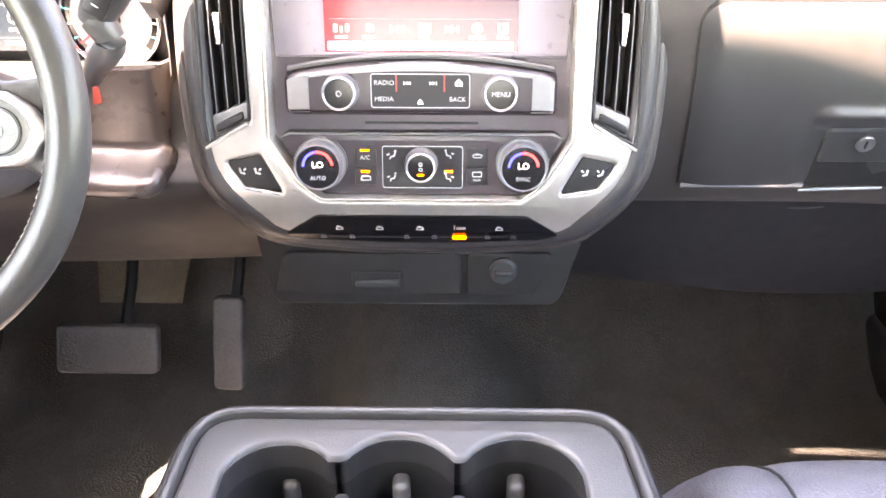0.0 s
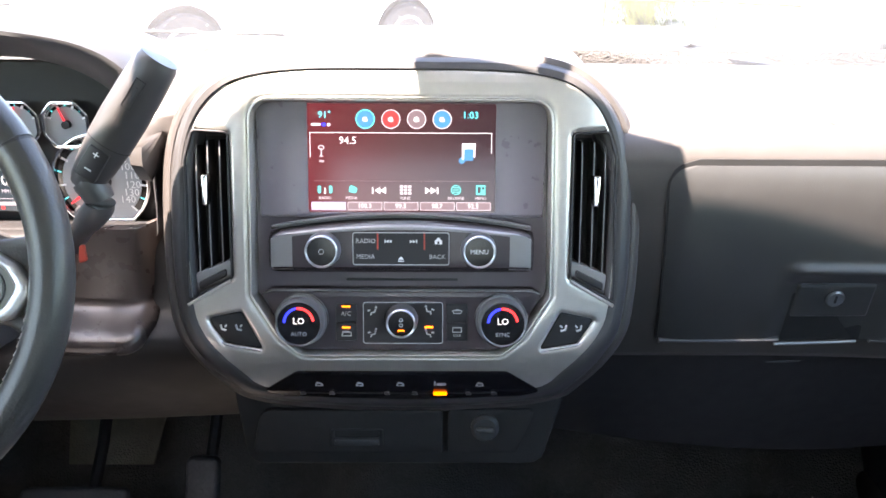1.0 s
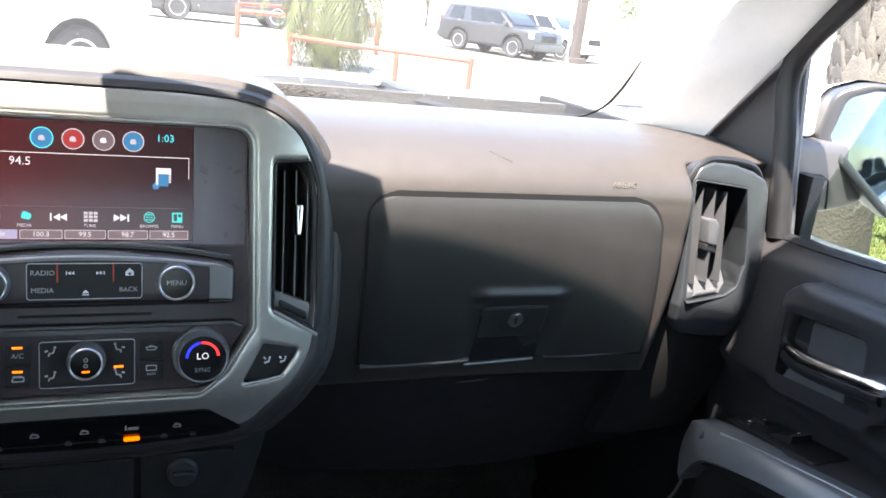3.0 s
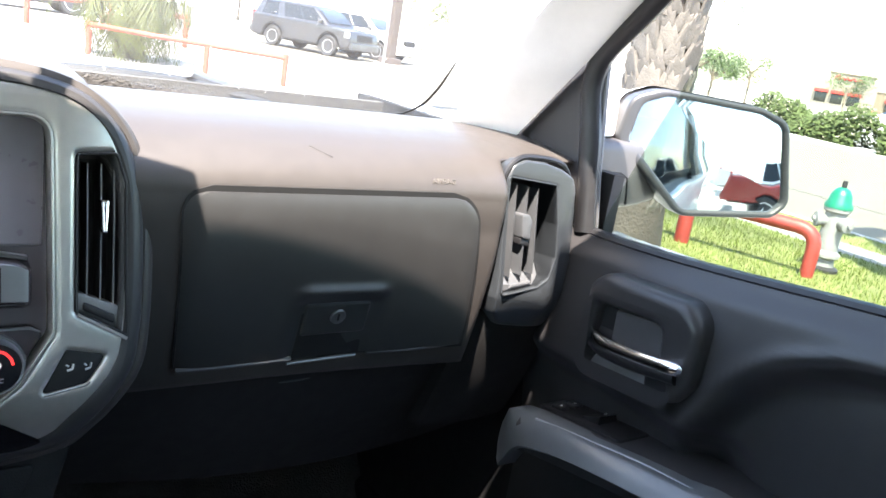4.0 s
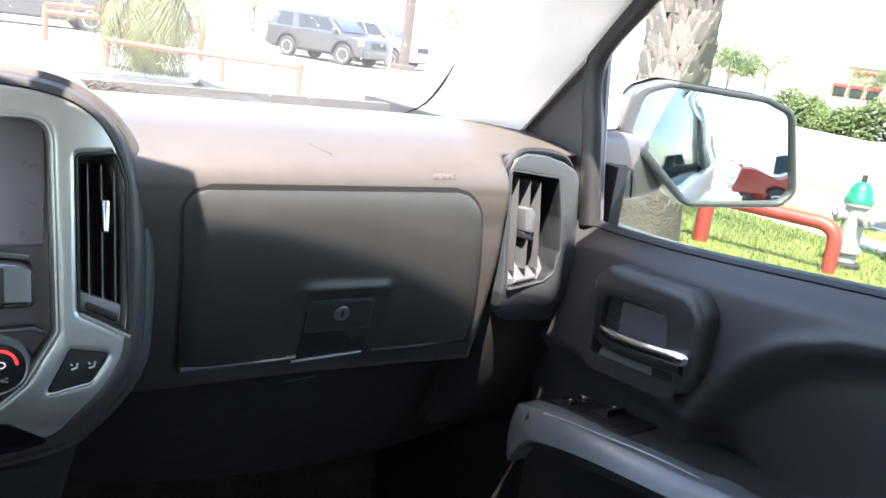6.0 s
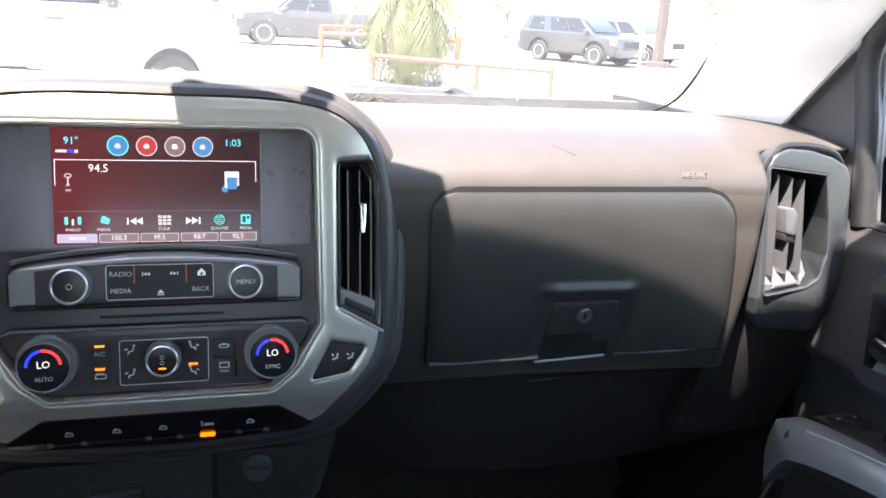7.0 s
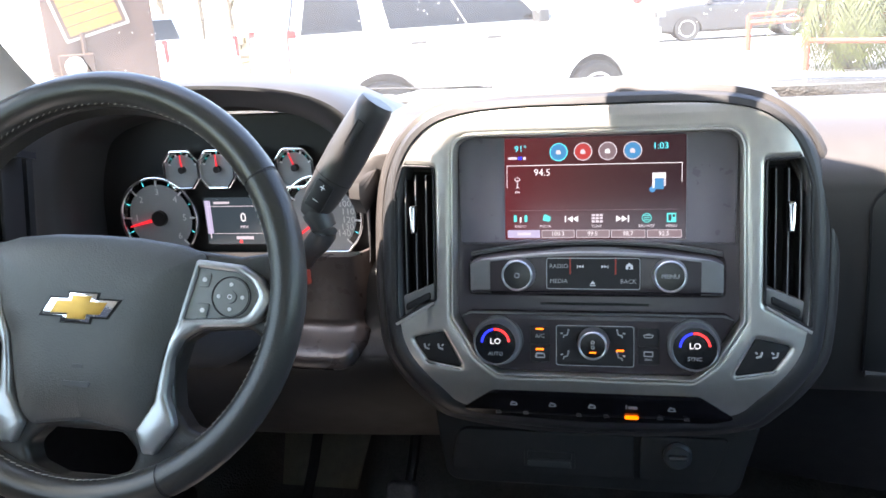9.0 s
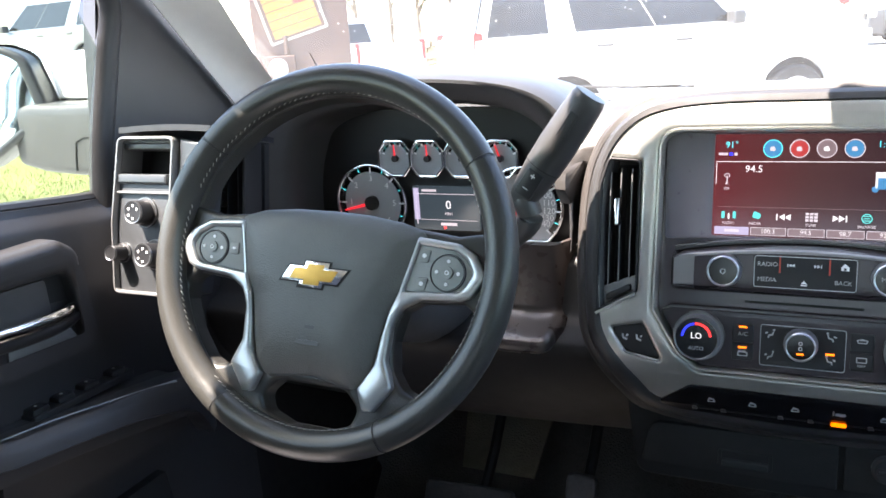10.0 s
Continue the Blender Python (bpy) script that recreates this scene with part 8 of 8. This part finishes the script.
    part("grille", slab(rect(-0.5, -0.12, 0.5, 0.12, 0.03), (), 0, 0.03, 0.01, basis((L - 0.01, 0, nose - 0.22), Vector((0, 1, 0)), Vector((0, 0, 1)), Vector((1, 0, 0)))), UNDER, c)
    part("plate_bar", slab(rect(-0.15, -0.08, 0.15, 0.08, 0.01), (), 0, 0.02, 0.004, basis((-L - 0.01, 0, lo + 0.45), Vector((0, -1, 0)), Vector((0, 0, 1)), Vector((-1, 0, 0)))), LAMPCLEAR, c)
    part("underbody", slab(rect(-L + 0.2, -hw + 0.12, L - 0.2, hw - 0.12, 0.05), (), lo - 0.06, belt - 0.25), UNDER, c)
    for x in (fx, rx):
        for s in (1, -1):
            w = part("wheel", turned(bmesh.new(), [(tyre_r * 0.62, -0.02), (tyre_r * 0.92, -0.12), (tyre_r, -0.08), (tyre_r, 0.08), (tyre_r * 0.92, 0.12), (tyre_r * 0.64, 0.10)], 28), TYRE, c, "", basis((x, s * (hw - 0.13), tyre_r), Vector((1, 0, 0)), Vector((0, 0, s)), Vector((0, -s * -1, 0))))
            part("rim", turned(bmesh.new(), [(tyre_r * 0.66, 0.04), (tyre_r * 0.66, 0.105), (tyre_r * 0.58, 0.10), (tyre_r * 0.50, 0.06), (tyre_r * 0.16, 0.085), (0, 0.085)], 20), ALLOY, w)
            for k in range(5):
                part("spoke", slab(rect(tyre_r * 0.12, -0.03, tyre_r * 0.58, 0.03), (), 0.06, 0.098, 0.01, Matrix.Rotation(2 * math.pi * k / 5, 4, "Z")), ALLOY, w)
    return c


GREYPAINT = material("dark_grey_car_paint", (0.030, 0.031, 0.035), 0.3, coat=0.5, vary=0.05)
BLUEPAINT = material("blue_car_paint", (0.035, 0.065, 0.30), 0.3, coat=0.5, vary=0.05)
REDPAINT = material("red_car_paint", (0.24, 0.012, 0.010), 0.28, coat=0.5, vary=0.05)
SILVERPAINT = material("silver_car_paint", (0.20, 0.21, 0.215), 0.3, metal=0.4, coat=0.5, vary=0.05)
car("suv", "white full-size sport utility vehicle parked across the lot", "car", pose(-2.12, 10.92, -0.02, 0, 0, 38), PAINT, 5.1, 2.14, "suv", 0.43, 3.0, 0.08, 0.92, ((0.01, 0.235), (0.335, 0.640), (0.645, 0.96)))
car("pickup_truck", "dark grey crew cab pickup parked by the palm", "truck", pose(4.1, 33.6, -0.02, 0, 0, 184), GREYPAINT, 5.9, 2.0, "pickup", 0.46, 3.7)
car("pickup_truck", "blue pickup truck far across the lot", "truck", pose(-9.2, 76.0, -0.02, 0, 0, 0), BLUEPAINT, 5.8, 1.95, "pickup", 0.42)
car("pickup_truck", "white pickup truck seen from behind near a rubble wall", "truck", pose(-11.7, 18.7, -0.02, 0, 0, 150), PAINT, 5.9, 1.95, "pickup", 0.42)
car("suv", "silver sport utility vehicle on a terrace beyond the driver window", "car", pose(-16.3, 14.75, 0.90, 0, 0, 176), SILVERPAINT, 5.2, 1.9, "suv", 0.40)
car("pickup_truck", "bright red crew cab pickup parked alongside", "truck", pose(4.2, -8.0, -0.02, 0, 0, 4), REDPAINT, 5.9, 1.95, "pickup", 0.42)
car("pickup_truck", "white crew cab pickup parked behind the red one", "truck", pose(3.9, -13.6, -0.02, 0, 0, 8), PAINT, 5.9, 1.95, "pickup", 0.42)
car("suv", "silver sport utility vehicle seen from behind", "car", pose(-11.3, 28.6, -0.02, 0, 0, 96), SILVERPAINT, 5.2, 1.9, "suv", 0.40)
car("sedan", "white sedan parked in front of the restaurant", "car", pose(66.0, 33.0, -0.02, 0, 0, -40), PAINT, 4.8, 1.50, "sedan", 0.34)
car("suv", "silver sport utility vehicle far down the street", "car", pose(52.0, 45.5, -0.02, 0, 0, -35), SILVERPAINT, 4.9, 1.80, "suv", 0.36)

car("suv", "black sport utility vehicle parked beyond the pipe rail", "car", pose(14.4, 30.7, -0.02, 0, 0, -62), GREYPAINT, 4.8, 1.78, "suv", 0.38)
car("suv", "white sport utility vehicle parked beside the black one", "car", pose(17.4, 32.4, -0.02, 0, 0, -60), PAINT, 4.8, 1.80, "suv", 0.37)
car("pickup_truck", "red pickup parked across the street behind the hedge", "truck", pose(70.0, 27.2, -0.02, 0, 0, -68), REDPAINT, 5.8, 1.95, "pickup", 0.42)
car("sedan", "white sedan parked in front of the far red pickup", "car", pose(57.0, 22.9, -0.02, 0, 0, -66), PAINT, 4.8, 1.50, "sedan", 0.34)

# ---- brown meter cabinet with a notice and a round meter ----
BROWN = material("brown_cabinet_paint", (0.062, 0.034, 0.025), 0.6, grain=0.2, grain_size=60, vary=0.2, vary_size=3)
NOTICE_Y = material("yellow_notice", (0.24, 0.13, 0.02), 0.5, vary=0.08)
NOTICE_R = material("red_notice", (0.24, 0.03, 0.015), 0.5, vary=0.08)
NOTICE_W = material("white_notice", (0.24, 0.23, 0.21), 0.5, vary=0.08)
mc = thing("meter_cabinet", "brown metal meter cabinet with a striped notice and round meter", "meter cabinet", pose(-6.72, 10.0, -0.02, 0, 0, 33))
FC = basis((0, -0.41, 0), Vector((1, 0, 0)), Vector((0, 0, 1)), Vector((0, -1, 0)))
part("body", slab(rect(-0.65, -0.40, 0.65, 0.40, 0.02), (), 0, 3.2, 0.02), BROWN, mc)
FN = FC @ pose(-0.14, 2.08, 0, 0, 0, 15)
part("notice_board", slab(rect(-0.42, -0.50, 0.40, 0.60, 0.03), (), 0.0, 0.02, 0.004), NOTICE_W, mc, "white framed notice board", FN)
part("notice_field", slab(rect(-0.385, -0.465, 0.365, 0.565, 0.02), (), 0.02, 0.023, 0), BROWN, mc, "", FN)
for k in range(8):
    z = -0.435 + 0.122 * k
    part("notice_stripe", slab(rect(-0.34, z, 0.32 if k < 3 else 0.06, z + 0.110), (), 0.023, 0.028), NOTICE_Y, mc, "", FN)
    if k >= 3:
        part("notice_stripe", slab(rect(0.07, z, 0.32, z + 0.110), (), 0.023, 0.028), NOTICE_R, mc, "", FN)
part("conduit", tube(bmesh.new(), [(-0.22, -0.44, 1.30), (-0.22, -0.44, 1.62)], 0.03, 8), BROWN, mc)
part("meter_box", slab(rect(-0.54, 0.72, -0.12, 1.36, 0.02), (), 0, 0.10, 0.02), BROWN, mc, "", FC)
part("meter", turned(bmesh.new(), [(0.13, 0.08), (0.13, 0.16), (0.11, 0.18), (0, 0.185)], 28), NOTICE_W, mc, "round white electric meter", FC @ Matrix.Translation((-0.35, 1.20, 0)))

# ---- rubble wall, trunks and foliage behind the lot ----
RUBBLE = material("tan_rubble_stone", (0.20, 0.16, 0.10), 0.9, grain=0.5, grain_size=30, vary=0.3, vary_size=3, per_piece=0.3)
g = random.Random(12)
rw = thing("rubble_wall", "low wall of stacked tan rubble stones", "wall", pose(-13.0, 26.0, -0.02))
stone = None
for row in range(6):
    for k in range(9):
        m = pose(-1.6 + 0.40 * k + 0.2 * (row % 2) + g.uniform(-0.04, 0.04), g.uniform(-0.05, 0.05), 0.11 + 0.2 * row, g.uniform(-6, 6), g.uniform(-6, 6), g.uniform(-8, 8)) @ Matrix.Diagonal((g.uniform(0.85, 1.1), 1, g.uniform(0.85, 1.05), 1))
        if stone is None:
            stone = part("stone", box(bmesh.new(), (0, 0, 0), (0.38, 0.35, 0.19), 0.04), RUBBLE, rw, "", m)
        else:
            ob = new("stone", stone.data)
            ob.parent, ob.matrix_basis = rw, m
TRUNK = material("grey_brown_bark", (0.20, 0.16, 0.12), 0.9, grain=0.6, grain_size=40, vary=0.35, vary_size=4)
LEAF = material("tree_leaf", (0.055, 0.085, 0.025), 0.6, vary=0.45, vary_size=1.0)


def tree(x, y, h, seed, spread=1.6, label="slender broadleaf tree with an airy green crown", n=1500):
    g = random.Random(seed)
    t = thing("tree", label, "tree", pose(x, y, -0.02), "distant trees")
    bm = bmesh.new()
    tube(bm, [(0, 0, -0.1), (0.05, 0.02, h * 0.3), (-0.05, 0.05, h * 0.65)], [0.14, 0.11, 0.07], 8)
    tips = []
    for k in range(7):
        a, z = g.uniform(0, 6.28), h * g.uniform(0.35, 0.62)
        tip = Vector((math.cos(a) * spread * g.uniform(0.5, 0.9), math.sin(a) * spread * g.uniform(0.5, 0.9), z + h * g.uniform(0.15, 0.35)))
        tips.append(tip)
        tube(bm, [(0, 0, z), (tip.x * 0.5, tip.y * 0.5, z + (tip.z - z) * 0.6), tuple(tip)], [0.06, 0.04, 0.015], 6)
    part("trunk", bm, TRUNK, t)
    vs, fs = [], []
    for k in range(n):
        c = g.choice(tips)
        p = c + Vector((g.gauss(0, 0.36), g.gauss(0, 0.36), g.gauss(0, 0.28))) * spread * 0.7
        u = Vector((g.uniform(-1, 1), g.uniform(-1, 1), g.uniform(-1, 1))).normalized() * g.uniform(0.07, 0.16)
        w = u.orthogonal().normalized() * 0.05
        i = len(vs)
        vs += [tuple(p - u), tuple(p + w), tuple(p + u), tuple(p - w)]
        fs.append((i, i + 1, i + 2, i + 3))
    me = bpy.data.meshes.new("crown")
    me.from_pydata(vs, [], fs)
    me.materials.append(LEAF)
    ob = new("crown", me)
    ob.parent = t
    return t


for k in range(14):
    tree(-22 + 1.35 * k + g.uniform(-0.4, 0.4), 36 + g.uniform(-2, 3), g.uniform(5, 7), 100 + k, 1.5)
for x, y, h in ((40, 33, 3.4), (47, 37, 3.6), (58, 42, 4.0), (74, 43, 4.2), (66, 52, 4.0), (95, 30, 4.5), (33, 52, 4), (22, 60, 4), (9, 70, 5)):
    tree(x, y, h, int(x * 7), 1.9)

# ---- restaurant across the street ----
STUCCO = material("white_stucco", (0.22, 0.195, 0.16), 0.9, grain=0.3, grain_size=20, vary=0.08)
TAN = material("tan_stucco", (0.16, 0.13, 0.095), 0.9, grain=0.3, grain_size=20, vary=0.08)
REDAWN = material("red_awning", (0.26, 0.02, 0.016), 0.6, vary=0.1)
bd = thing("restaurant", "white stucco roadside restaurant with red awnings and sign", "building", basis((141.0, 82.4, -0.02), Vector((0.48, -0.88, 0)).normalized(), Vector((0.88, 0.48, 0)).normalized(), Vector((0, 0, 1))))
part("main_block", box(bmesh.new(), (0, 4, 2.4), (10.4, 8, 4.8), 0.05), STUCCO, bd)
part("parapet", box(bmesh.new(), (0.8, 4, 5.3), (7.4, 7.6, 1.4), 0.05), STUCCO, bd)
part("cornice", box(bmesh.new(), (0.8, 4, 6.05), (7.8, 8.0, 0.2), 0.03), TAN, bd)
part("wing", box(bmesh.new(), (12.0, 4.5, 1.9), (14, 8, 3.8), 0.05), TAN, bd, "tan low wing")
part("wing_cap", box(bmesh.new(), (12.0, 4.5, 3.9), (14.3, 8.3, 0.25), 0.03), STUCCO, bd)
for x in (-3.6, -0.9, 1.8):
    part("window", box(bmesh.new(), (x, -0.03, 1.5), (1.9, 0.10, 1.7), 0.02), DARKGLASS, bd)
    part("awning", loft([[(x - 1.2, 0.0, 2.9), (x - 1.2, -0.9, 2.45), (x - 1.2, -0.9, 2.35), (x - 1.2, 0.0, 2.7)], [(x + 1.2, 0.0, 2.9), (x + 1.2, -0.9, 2.45), (x + 1.2, -0.9, 2.35), (x + 1.2, 0.0, 2.7)]]), REDAWN, bd, "red awning")
for x in (8.0, 13.0, 17.0):
    part("awning", box(bmesh.new(), (x, 0.3, 2.4), (2.6, 0.6, 0.5), 0.04), REDAWN, bd, "red awning")
    part("window", box(bmesh.new(), (x, 0.47, 1.3), (2.2, 0.10, 1.3), 0.02), DARKGLASS, bd)
# its sign as a plain red script-like shape
part("sign", tube(bmesh.new(), curve_points([(-1.9, -0.15, 4.9), (-1.7, -0.15, 5.5), (-1.2, -0.15, 5.5), (-1.4, -0.15, 4.9), (-0.8, -0.15, 5.2), (-0.4, -0.15, 4.95), (0.1, -0.15, 5.35), (0.5, -0.15, 4.95), (1.0, -0.15, 5.35), (1.5, -0.15, 4.95), (2.0, -0.15, 5.2), (2.6, -0.15, 4.85)], 60), 0.20, 6), REDAWN, bd, "red script-shaped sign")
b2 = thing("shop_building", "grey low shop building far behind the palm", "building", pose(62.0, 66.0, -0.02, 0, 0, -45))
part("block", box(bmesh.new(), (0, 0, 1.6), (7, 6, 3.2), 0.05), material("grey_render", (0.34, 0.35, 0.34), 0.9, vary=0.1), b2)
part("cap", box(bmesh.new(), (0, 0, 3.3), (7.3, 6.3, 0.25), 0.03), TAN, b2)
part("door", box(bmesh.new(), (-1, -3.03, 1.1), (1.4, 0.08, 2.0), 0.02), DARKGLASS, b2)
b3 = thing("shop_building", "pale shop front beyond the far parked trucks", "building", pose(5.5, 44.0, -0.02))
part("block", box(bmesh.new(), (0, 0, 2.4), (5.0, 4, 4.8), 0.05), STUCCO, b3)
part("door", box(bmesh.new(), (-1.2, -2.03, 1.2), (1.2, 0.08, 2.2), 0.02), DARKGLASS, b3)
st = thing("stop_sign", "small red octagonal sign on a grey post", "sign", pose(1.0, 70, -0.02))
part("post", tube(bmesh.new(), [(0, 0, 0), (0, 0, 2.0)], 0.04, 8), ALLOY, st)
part("board", turned(bmesh.new(), [(0.45, 0), (0.45, 0.03)], 8, pose(0, -0.05, 1.7, 90, 0, 0)), REDAWN, st)
